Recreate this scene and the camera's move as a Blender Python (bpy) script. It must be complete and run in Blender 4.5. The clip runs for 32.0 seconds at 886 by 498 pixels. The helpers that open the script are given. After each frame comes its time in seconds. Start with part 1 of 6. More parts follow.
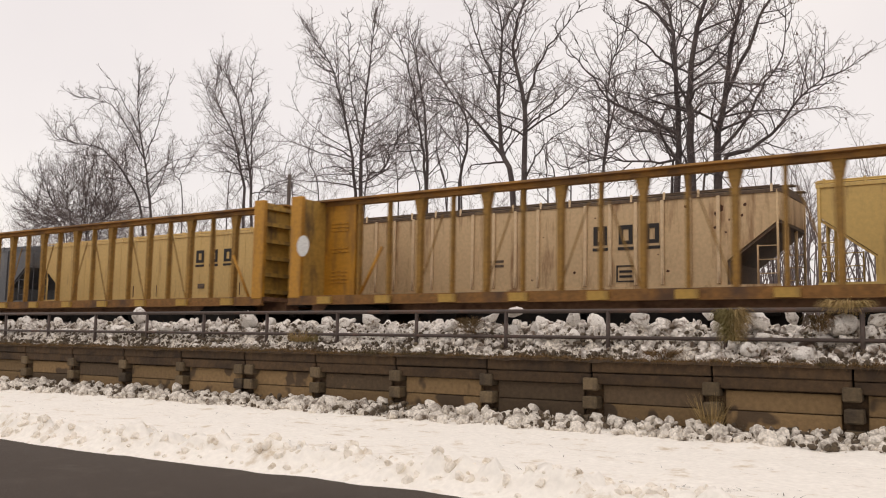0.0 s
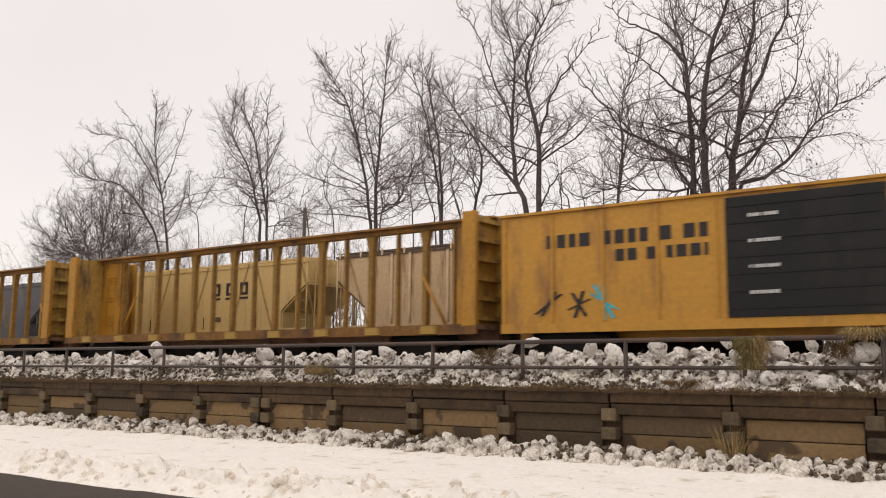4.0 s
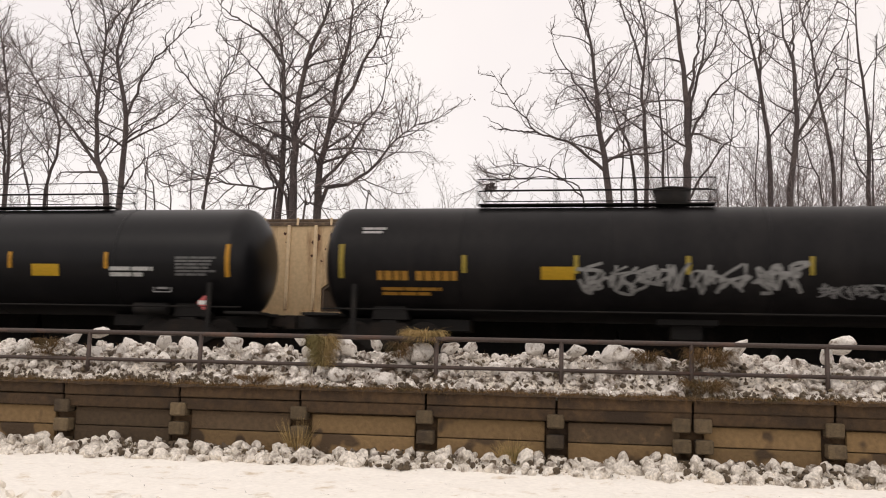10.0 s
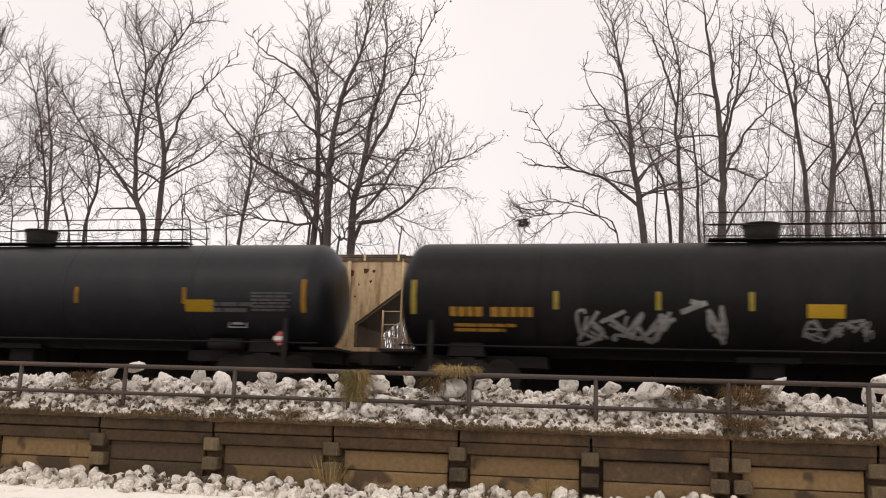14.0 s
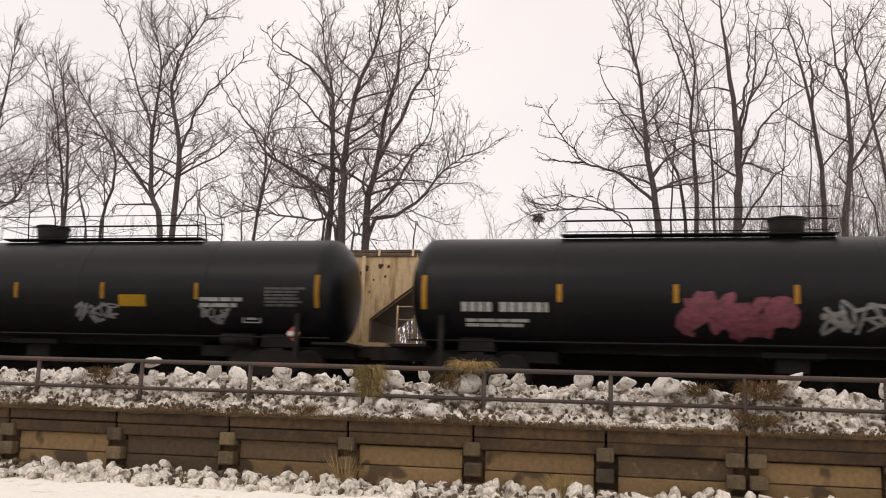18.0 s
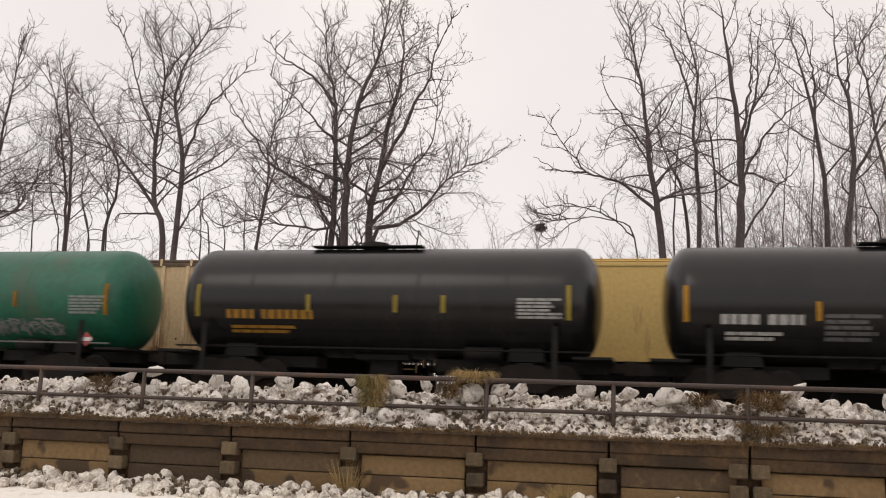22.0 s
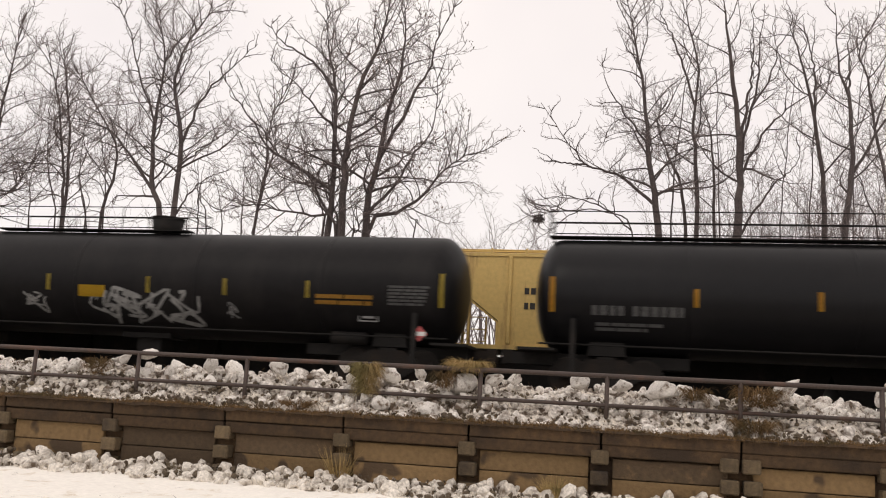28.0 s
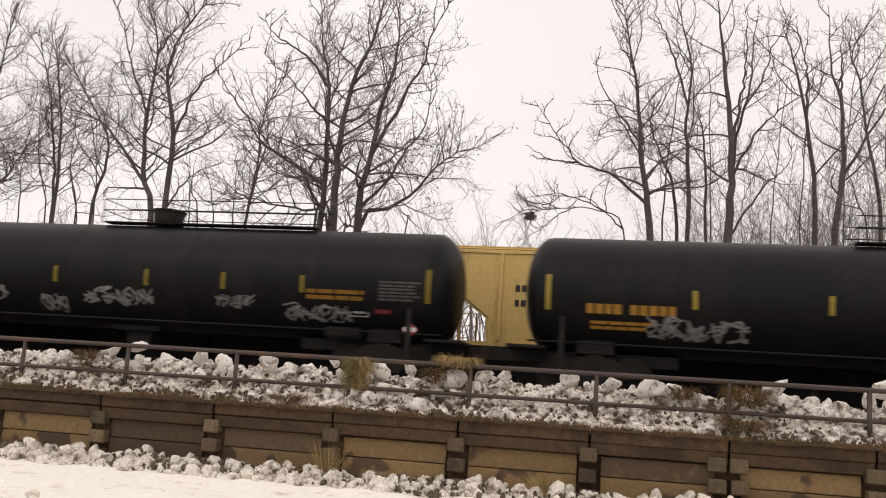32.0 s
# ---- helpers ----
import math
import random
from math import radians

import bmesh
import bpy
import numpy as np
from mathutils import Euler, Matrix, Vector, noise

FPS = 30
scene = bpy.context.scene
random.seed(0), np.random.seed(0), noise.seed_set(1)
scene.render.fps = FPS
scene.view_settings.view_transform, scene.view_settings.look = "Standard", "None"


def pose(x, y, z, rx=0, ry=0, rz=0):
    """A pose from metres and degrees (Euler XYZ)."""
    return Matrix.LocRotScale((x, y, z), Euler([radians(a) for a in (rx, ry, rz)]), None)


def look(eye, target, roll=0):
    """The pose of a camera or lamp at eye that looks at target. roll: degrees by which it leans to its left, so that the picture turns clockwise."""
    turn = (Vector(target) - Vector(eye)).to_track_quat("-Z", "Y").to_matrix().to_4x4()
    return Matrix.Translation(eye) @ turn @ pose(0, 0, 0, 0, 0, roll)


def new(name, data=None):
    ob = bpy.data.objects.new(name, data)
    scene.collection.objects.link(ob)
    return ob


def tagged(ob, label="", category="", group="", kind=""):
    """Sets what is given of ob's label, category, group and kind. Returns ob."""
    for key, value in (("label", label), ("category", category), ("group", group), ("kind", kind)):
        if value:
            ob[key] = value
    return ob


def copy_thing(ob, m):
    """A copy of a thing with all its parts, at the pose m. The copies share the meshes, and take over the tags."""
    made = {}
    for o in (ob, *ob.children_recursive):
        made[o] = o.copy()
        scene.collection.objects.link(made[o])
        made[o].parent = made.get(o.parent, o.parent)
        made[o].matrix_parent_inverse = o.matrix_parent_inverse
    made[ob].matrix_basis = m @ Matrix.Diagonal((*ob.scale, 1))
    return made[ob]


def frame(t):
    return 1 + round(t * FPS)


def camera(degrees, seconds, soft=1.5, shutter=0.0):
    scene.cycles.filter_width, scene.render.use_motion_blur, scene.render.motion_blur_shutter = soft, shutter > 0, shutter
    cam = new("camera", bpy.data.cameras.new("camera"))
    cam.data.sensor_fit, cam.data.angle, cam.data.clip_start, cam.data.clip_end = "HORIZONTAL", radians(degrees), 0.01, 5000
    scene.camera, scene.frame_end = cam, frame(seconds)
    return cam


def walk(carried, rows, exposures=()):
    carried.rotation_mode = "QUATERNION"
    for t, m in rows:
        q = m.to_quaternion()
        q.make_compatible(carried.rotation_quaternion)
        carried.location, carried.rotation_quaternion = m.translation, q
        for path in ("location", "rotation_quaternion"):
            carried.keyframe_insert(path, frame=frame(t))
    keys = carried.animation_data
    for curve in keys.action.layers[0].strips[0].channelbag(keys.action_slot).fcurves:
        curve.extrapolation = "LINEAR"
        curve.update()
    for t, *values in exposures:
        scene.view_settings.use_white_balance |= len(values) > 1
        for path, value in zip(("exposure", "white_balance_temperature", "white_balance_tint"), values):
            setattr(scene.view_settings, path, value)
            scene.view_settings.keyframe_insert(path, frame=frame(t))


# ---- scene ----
EYE = 1.6            # camera over the road
TRACK_Y, RAIL_Z = 22.5, 2.0     # near track, top of rail
TRACK2_Y, RAIL2_Z = 26.8, 2.1   # far track
WALL_Y, RAILING_Y = 15.3, 15.8
BAY = 2.165          # crib bays and railing posts
SPEED = 19.25        # train, metres a second along the track
SKEW = 0.025         # the tracks draw away from the road by this slope towards -x

cam = camera(51.93, 32.0, soft=1.08, shutter=0.17)
TURNS = [  # seconds, then degrees about x, y, z
    (0.0, 95.93, -1.01, 33.32),
    (0.5, 96.27, -1.10, 33.54),
    (1.0, 96.57, -1.00, 33.64),
    (1.5, 96.86, -0.85, 33.77),
    (2.0, 97.13, -0.63, 33.95),
    (2.5, 97.39, -0.35, 34.09),
    (3.0, 97.54, -0.23, 34.21),
    (3.5, 97.72, -0.39, 34.27),
    (5.5, 98.11, -0.54, 34.63),
    (6.0, 98.11, -0.85, 34.72),
    (6.5, 98.01, -1.56, 34.80),
    (7.0, 97.76, -2.41, 34.60),
    (7.5, 97.62, -3.30, 31.09),
    (8.0, 97.56, -3.46, 22.57),
    (8.5, 97.43, -3.41, 16.10),
    (9.0, 97.43, -0.81, 10.75),
    (9.5, 97.60, -1.08, 7.28),
    (10.0, 98.00, -1.51, 8.20),
    (10.5, 98.40, -1.35, 9.25),
    (11.0, 98.72, -1.21, 9.73),
    (11.5, 98.96, -1.26, 10.07),
    (12.0, 99.21, -1.13, 10.13),
    (12.5, 99.46, -1.18, 10.05),
    (13.0, 99.78, -1.34, 10.06),
    (13.5, 100.05, -1.58, 10.17),
    (14.0, 100.18, -1.88, 10.25),
    (14.5, 100.13, -1.72, 10.41),
    (16.5, 99.71, -1.59, 10.86),
    (17.0, 99.75, -1.65, 10.99),
    (17.5, 99.79, -1.77, 11.10),
    (18.0, 99.85, -1.94, 11.16),
    (18.5, 99.95, -2.12, 11.22),
    (19.0, 100.08, -2.22, 11.27),
    (19.5, 100.18, -2.25, 11.31),
    (20.0, 100.31, -2.25, 11.32),
    (20.5, 100.42, -2.05, 11.39),
    (21.0, 100.48, -1.81, 11.41),
    (21.5, 100.47, -1.90, 11.35),
    (22.0, 100.45, -2.05, 11.30),
    (22.5, 100.40, -2.32, 11.22),
    (23.0, 100.34, -2.73, 11.06),
    (23.5, 100.25, -2.84, 11.02),
    (24.0, 100.18, -2.91, 10.95),
    (24.5, 100.08, -2.85, 10.96),
    (25.0, 99.98, -2.87, 10.95),
    (25.5, 99.93, -3.06, 10.97),
    (27.5, 99.85, -3.31, 10.99),
    (28.0, 99.78, -3.24, 10.90),
    (28.5, 99.76, -3.13, 10.80),
    (29.0, 99.76, -3.17, 10.73),
    (29.5, 99.73, -3.26, 10.66),
    (30.0, 99.67, -3.50, 10.58),
    (30.5, 99.58, -3.59, 10.47),
    (31.0, 99.42, -3.88, 10.27),
    (31.5, 99.49, -4.20, 10.11),
    (32.0, 99.58, -3.87, 10.25),
]
walk(cam, [(t, pose(0, 0, EYE, rx, ry, rz)) for t, rx, ry, rz in TURNS], exposures=[(t, stops, 6950, 12) for t, stops in ((0.0, -0.1), (7.5, -0.08), (9.5, 0.04), (16.0, 0.02), (19.5, 0.0), (21.0, -0.1), (22.4, -0.08), (24.2, 0.0), (25.0, -0.16), (26.0, -0.08), (27.3, 0.02), (32.0, 0.02))])

# ---- light: a bright overcast sky ----
world = bpy.data.worlds.new("overcast")
scene.world = world
world.use_nodes = True
wn, wl = world.node_tree.nodes, world.node_tree.links
wn.clear()
w_out, w_bg, w_sky = wn.new("ShaderNodeOutputWorld"), wn.new("ShaderNodeBackground"), wn.new("ShaderNodeTexSky")
w_sky.sky_type, w_sky.sun_disc = "NISHITA", False
w_sky.sun_elevation, w_sky.sun_rotation = radians(32), radians(140)
w_geo, w_sep, w_ramp, w_mix = wn.new("ShaderNodeTexCoord"), wn.new("ShaderNodeSeparateXYZ"), wn.new("ShaderNodeValToRGB"), wn.new("ShaderNodeMix")
w_mix.data_type = "RGBA"
w_noise = wn.new("ShaderNodeTexNoise")
w_noise.inputs["Scale"].default_value = 2.2
w_noise.inputs["Detail"].default_value = 4
w_scale = wn.new("ShaderNodeMix")
w_scale.data_type, w_scale.blend_type = "RGBA", "MULTIPLY"
w_nr = wn.new("ShaderNodeValToRGB")
w_nr.color_ramp.elements[0].position, w_nr.color_ramp.elements[0].color = 0.35, (0.9, 0.9, 0.92, 1)
w_nr.color_ramp.elements[1].position, w_nr.color_ramp.elements[1].color = 0.68, (1, 1, 1, 1)
w_ramp.color_ramp.elements[0].position, w_ramp.color_ramp.elements[0].color = 0.0, (0.94, 0.90, 0.89, 1)
w_ramp.color_ramp.elements[1].position, w_ramp.color_ramp.elements[1].color = 1.0, (1.15, 1.09, 1.07, 1)
e = w_ramp.color_ramp.elements.new(0.45)
e.color = (0.96, 0.92, 0.915, 1)
wl.new(w_geo.outputs["Generated"], w_sep.inputs[0])
wl.new(w_geo.outputs["Generated"], w_noise.inputs["Vector"])
wl.new(w_sep.outputs["Z"], w_ramp.inputs[0])
wl.new(w_noise.outputs["Fac"], w_nr.inputs[0])
wl.new(w_ramp.outputs[0], w_scale.inputs["A"])
wl.new(w_nr.outputs[0], w_scale.inputs["B"])
w_scale.inputs["Factor"].default_value = 1.0
w_mix.inputs["Factor"].default_value = 0.985
wl.new(w_sky.outputs[0], w_mix.inputs["A"])
wl.new(w_scale.outputs["Result"], w_mix.inputs["B"])
wl.new(w_mix.outputs["Result"], w_bg.inputs[0])
w_bg.inputs[1].default_value = 1.0
wl.new(w_bg.outputs[0], w_out.inputs[0])
sun = new("sun", bpy.data.lights.new("sun", "SUN"))
sun.data.energy, sun.data.angle, sun.data.color = 0.3, radians(25), (1, 0.96, 0.9)
sun.matrix_world = look((-30, -60, 60), (0, 0, 0))


# ---- materials ----
def material(name, base, rough=0.7, metal=0.0, vary=0.25, scale=3.0, dirt=None, dirt_amount=0.0, bump=0.0, bump_scale=30.0,
             streak=0.0, random_shade=0.0, spec=0.5, dirt_scale=1.2, crisp=0.0):
    """A surface with fine grain, larger stains, optional vertical streaks and relief."""
    m = bpy.data.materials.new(name)
    m.use_nodes = True
    n, l = m.node_tree.nodes, m.node_tree.links
    b = n["Principled BSDF"]
    b.inputs["Roughness"].default_value, b.inputs["Metallic"].default_value = rough, metal
    b.inputs["Specular IOR Level"].default_value = spec
    tc = n.new("ShaderNodeTexCoord")
    fine = n.new("ShaderNodeTexNoise")
    fine.inputs["Scale"].default_value, fine.inputs["Detail"].default_value = scale * 6, 6
    l.new(tc.outputs["Object"], fine.inputs["Vector"])
    mp = n.new("ShaderNodeMapRange")
    mp.inputs["From Min"].default_value, mp.inputs["From Max"].default_value = 0.3, 0.7
    mp.inputs["To Min"].default_value, mp.inputs["To Max"].default_value = 1 - vary, 1 + vary
    l.new(fine.outputs["Fac"], mp.inputs["Value"])
    mul = n.new("ShaderNodeVectorMath")
    mul.operation = "SCALE"
    mul.inputs[0].default_value = base
    l.new(mp.outputs[0], mul.inputs["Scale"])
    color = mul.outputs[0]
    if dirt:
        mapping = n.new("ShaderNodeMapping")
        if streak:
            mapping.inputs["Scale"].default_value = (1, 1, 1 - streak)
        big = n.new("ShaderNodeTexNoise")
        big.inputs["Scale"].default_value, big.inputs["Detail"].default_value = dirt_scale, 2.5 if crisp > 0.6 else 8
        big.inputs["Roughness"].default_value = 0.65
        if random_shade:
            place, shift = n.new("ShaderNodeObjectInfo"), n.new("ShaderNodeVectorMath")
            shift.operation = "MULTIPLY_ADD"
            shift.inputs[1].default_value = (1, 1, 1)
            far_off = n.new("ShaderNodeVectorMath")
            far_off.operation = "SCALE"
            far_off.inputs[0].default_value = (61, 23, 37)
            l.new(place.outputs["Random"], far_off.inputs["Scale"])
            l.new(tc.outputs["Object"], shift.inputs[0])
            l.new(far_off.outputs[0], shift.inputs[2])
            l.new(shift.outputs[0], mapping.inputs[0])
        else:
            l.new(tc.outputs["Object"], mapping.inputs[0])
        l.new(mapping.outputs[0], big.inputs["Vector"])
        r = n.new("ShaderNodeMapRange")
        low, high = 0.64 - 0.35 * dirt_amount, 0.76 - 0.27 * dirt_amount
        r.inputs["From Min"].default_value, r.inputs["From Max"].default_value = low + (high - low) * 0.48 * crisp, high - (high - low) * 0.48 * crisp
        l.new(big.outputs["Fac"], r.inputs["Value"])
        mix = n.new("ShaderNodeMix")
        mix.data_type = "RGBA"
        mix.inputs["B"].default_value = (*dirt, 1)
        l.new(r.outputs[0], mix.inputs["Factor"])
        l.new(color, mix.inputs["A"])
        color = mix.outputs["Result"]
    if random_shade:
        info = n.new("ShaderNodeObjectInfo")
        r2 = n.new("ShaderNodeMapRange")
        r2.inputs["To Min"].default_value, r2.inputs["To Max"].default_value = 1 - random_shade, 1 + random_shade
        l.new(info.outputs["Random"], r2.inputs["Value"])
        mul2 = n.new("ShaderNodeVectorMath")
        mul2.operation = "SCALE"
        l.new(color, mul2.inputs[0])
        l.new(r2.outputs[0], mul2.inputs["Scale"])
        color = mul2.outputs[0]
    l.new(color, b.inputs["Base Color"])
    if bump:
        bn = n.new("ShaderNodeTexNoise")
        bn.inputs["Scale"].default_value, bn.inputs["Detail"].default_value = bump_scale, 5
        l.new(tc.outputs["Object"], bn.inputs["Vector"])
        bp = n.new("ShaderNodeBump")
        bp.inputs["Strength"].default_value, bp.inputs["Distance"].default_value = bump, 0.05
        l.new(bn.outputs["Fac"], bp.inputs["Height"])
        l.new(bp.outputs[0], b.inputs["Normal"])
    return m


ASPHALT = material("wet asphalt", (0.05, 0.035, 0.025), 0.7, vary=0.3, scale=8, dirt=(0.075, 0.057, 0.043), dirt_amount=0.3, bump=0.3, bump_scale=60, spec=0.22)
SNOW = material("packed snow", (0.9, 0.86, 0.79), 0.8, vary=0.06, scale=2, dirt=(0.62, 0.52, 0.39), dirt_amount=0.2, bump=0.45, bump_scale=7, dirt_scale=2.2)
ICE = material("dirty snow chunk", (0.76, 0.72, 0.67), 0.8, vary=0.18, scale=3.5, dirt=(0.2, 0.145, 0.1), dirt_amount=0.38, bump=0.55, bump_scale=13, random_shade=0.12, dirt_scale=3.2, crisp=0.15)
BANKSNOW = material("gritty broken bank snow", (0.76, 0.715, 0.66), 0.8, vary=0.28, scale=3.0, dirt=(0.14, 0.1, 0.07), dirt_amount=0.5, bump=0.7, bump_scale=14, dirt_scale=3.6)
RUBBLE = material("gritty snow and soil", (0.68, 0.62, 0.54), 0.85, vary=0.35, scale=3.5, dirt=(0.07, 0.045, 0.028), dirt_amount=0.55, bump=1.0, bump_scale=18, dirt_scale=4.0, crisp=0.35)
BEIGESNOW = material("beige clod snow", (0.86, 0.8, 0.71), 0.85, vary=0.12, scale=4, dirt=(0.56, 0.46, 0.34), dirt_amount=0.3, bump=0.5, bump_scale=14, dirt_scale=4)
SOIL = material("earth", (0.1, 0.075, 0.05), 0.95, vary=0.4, scale=4, dirt=(0.2, 0.16, 0.1), dirt_amount=0.3, bump=0.8, bump_scale=14)
FIELD = material("snowy ground", (0.7, 0.68, 0.66), 0.9, vary=0.1, scale=0.5, dirt=(0.12, 0.09, 0.06), dirt_amount=0.35, bump=0.4, bump_scale=3, dirt_scale=0.3)
BALLAST = material("ballast", (0.16, 0.145, 0.13), 0.9, vary=0.5, scale=6, dirt=(0.6, 0.58, 0.55), dirt_amount=0.1, bump=1.0, bump_scale=16)
BEAM = material("weathered concrete beam", (0.07, 0.0405, 0.0185), 0.9, vary=0.28, scale=2, dirt=(0.032, 0.019, 0.01), dirt_amount=0.5, bump=0.6, bump_scale=14, random_shade=0.22)
PANEL = material("tan concrete panel", (0.195, 0.125, 0.058), 0.9, vary=0.16, scale=2, dirt=(0.07, 0.045, 0.025), dirt_amount=0.38, bump=0.4, bump_scale=16, random_shade=0.25, dirt_scale=1.3, crisp=0.7)
STAINED = material("stained brown concrete panel", (0.085, 0.056, 0.031), 0.9, vary=0.2, scale=2, dirt=(0.17, 0.11, 0.055), dirt_amount=0.22, bump=0.4, bump_scale=16, random_shade=0.25, dirt_scale=1.3, crisp=0.5)
BLOCK = material("concrete header", (0.12, 0.086, 0.048), 0.9, vary=0.22, scale=3, dirt=(0.05, 0.035, 0.023), dirt_amount=0.4, bump=0.5, bump_scale=18, random_shade=0.35)
GRIT = material("dark gritty snow lumps", (0.7, 0.65, 0.58), 0.8, vary=0.3, scale=4, dirt=(0.13, 0.095, 0.065), dirt_amount=0.42, bump=0.6, bump_scale=14, dirt_scale=3.5)
RAILPAINT = material("brown painted steel", (0.055, 0.037, 0.03), 0.55, vary=0.25, scale=5, dirt=(0.11, 0.055, 0.035), dirt_amount=0.3, bump=0.2)
GRASS = material("dry grass", (0.36, 0.25, 0.105), 0.9, vary=0.45, scale=8, dirt=(0.2, 0.17, 0.06), dirt_amount=0.4, random_shade=0.1)
TURF = material("dead turf", (0.062, 0.038, 0.02), 0.95, vary=0.5, scale=6, dirt=(0.12, 0.07, 0.034), dirt_amount=0.4, dirt_scale=3)
DEADGRASS = material("brown dead grass", (0.16, 0.093, 0.037), 0.95, vary=0.45, scale=6, dirt=(0.075, 0.055, 0.02), dirt_amount=0.45, dirt_scale=2)
BARK = material("bark", (0.078, 0.063, 0.062), 0.95, vary=0.35, scale=3, dirt=(0.13, 0.105, 0.095), dirt_amount=0.3, bump=0.6, bump_scale=12)
TWIG = material("twigs", (0.18, 0.145, 0.14), 0.95, vary=0.2, scale=1)
LEAF = material("withered leaf", (0.12, 0.07, 0.05), 0.9, vary=0.3, scale=2)
TIMBER = material("grey timber pole", (0.12, 0.095, 0.08), 0.9, vary=0.2, scale=3)
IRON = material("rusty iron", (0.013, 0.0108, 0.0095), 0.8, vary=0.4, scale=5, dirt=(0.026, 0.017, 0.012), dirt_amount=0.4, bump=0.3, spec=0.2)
STEEL = material("worn steel", (0.32, 0.3, 0.28), 0.4, 0.9, vary=0.2)
DARK = material("underframe black", (0.009, 0.008, 0.0075), 0.75, vary=0.3, scale=4, dirt=(0.022, 0.018, 0.015), dirt_amount=0.3, spec=0.25)
TIE = material("tie timber", (0.06, 0.045, 0.035), 0.95, vary=0.3)
BLACK = material("black tank paint", (0.0055, 0.0054, 0.0064), 0.34, vary=0.15, scale=1.0, dirt=(0.0088, 0.0084, 0.0092), dirt_amount=0.3, streak=0.7, dirt_scale=0.8, bump=0.02, bump_scale=2, spec=0.2)
BLACK2 = material("dusty black tank paint", (0.0078, 0.0072, 0.0078), 0.42, vary=0.18, scale=1.0, dirt=(0.0135, 0.0122, 0.0122), dirt_amount=0.4, streak=0.75, dirt_scale=0.9, bump=0.02, bump_scale=2, spec=0.14)
SLATE = material("slate grey tank paint", (0.032, 0.035, 0.037), 0.42, vary=0.2, scale=1.0, dirt=(0.055, 0.055, 0.053), dirt_amount=0.4, streak=0.7, bump=0.03, bump_scale=2, spec=0.3)
GREYBLACK = material("greyed black tank paint", (0.0085, 0.0082, 0.0084), 0.24, vary=0.2, scale=1.0, dirt=(0.014, 0.013, 0.0125), dirt_amount=0.4, streak=0.7, dirt_scale=0.8, bump=0.02, bump_scale=2, spec=0.42)
CHARCOAL = material("charcoal tank paint", (0.009, 0.0097, 0.0118), 0.38, vary=0.15, scale=1.0, dirt=(0.0145, 0.015, 0.0168), dirt_amount=0.35, streak=0.7, bump=0.02, bump_scale=2, spec=0.24)
GREEN = material("green tank paint", (0.008, 0.105, 0.06), 0.4, vary=0.2, scale=1.0, dirt=(0.04, 0.085, 0.05), dirt_amount=0.3, streak=0.7, dirt_scale=0.6, bump=0.03, bump_scale=2)
OLIVE = material("dusty green tank paint", (0.014, 0.05, 0.026), 0.5, vary=0.2, scale=1.0, dirt=(0.066, 0.06, 0.036), dirt_amount=0.55, streak=0.3, dirt_scale=0.35, bump=0.03, bump_scale=2, spec=0.35)
YELLOW = material("yellow freight paint", (0.45, 0.215, 0.02), 0.6, vary=0.15, scale=1.5, dirt=(0.17, 0.085, 0.025), dirt_amount=0.46, streak=0.8, dirt_scale=1.7)
DULLYELLOW = material("grimy yellow paint", (0.42, 0.255, 0.055), 0.7, vary=0.2, scale=1.5, dirt=(0.13, 0.08, 0.035), dirt_amount=0.42, streak=0.75, dirt_scale=1.8)
BOXYELLOW = material("golden boxcar paint", (0.52, 0.255, 0.028), 0.5, vary=0.12, scale=1.5, dirt=(0.28, 0.125, 0.03), dirt_amount=0.3, streak=0.7, dirt_scale=1.3)
TAN = material("faded tan hopper paint", (0.6, 0.435, 0.25), 0.65, vary=0.1, scale=1.5, dirt=(0.27, 0.145, 0.065), dirt_amount=0.34, streak=0.85, dirt_scale=2.2)
RIBTAN = material("pale tan rib paint", (0.68, 0.515, 0.32), 0.65, vary=0.12, scale=1.5, dirt=(0.25, 0.13, 0.06), dirt_amount=0.34, streak=0.8, dirt_scale=3)
RUSTROOF = material("rusted roof edge", (0.11, 0.075, 0.05), 0.85, vary=0.35, scale=2, dirt=(0.24, 0.17, 0.1), dirt_amount=0.35, dirt_scale=2)
# dark brown grime, with the shade under the sloping hopper ends in its colour
GRIMESHADE = material("grimy end sheet darkened for shade", (0.125, 0.088, 0.06), 0.8, vary=0.3, scale=2, dirt=(0.16, 0.1, 0.06), dirt_amount=0.3)
RUST = material("rust patch", (0.075, 0.03, 0.015), 0.9, vary=0.3, scale=6)
CREAM = material("cream hopper paint", (0.62, 0.43, 0.17), 0.65, vary=0.08, scale=1.5, dirt=(0.36, 0.22, 0.085), dirt_amount=0.24, streak=0.8, dirt_scale=1.4)
MUSTARD = material("mustard hopper paint", (0.6, 0.415, 0.14), 0.6, vary=0.08, scale=1.5, dirt=(0.34, 0.21, 0.075), dirt_amount=0.26, streak=0.8, dirt_scale=1.5)
GREYHOP = material("dark grey hopper paint", (0.12, 0.125, 0.135), 0.6, vary=0.12, scale=1.5, dirt=(0.2, 0.19, 0.18), dirt_amount=0.2, streak=0.7)
WHITEHOP = material("light grey hopper paint", (0.475, 0.485, 0.425), 0.5, vary=0.04, scale=1.0, dirt=(0.39, 0.38, 0.3), dirt_amount=0.25, streak=0.85, dirt_scale=0.8)
LINE = material("dull handrail", (0.13, 0.125, 0.12), 0.5, vary=0.2)
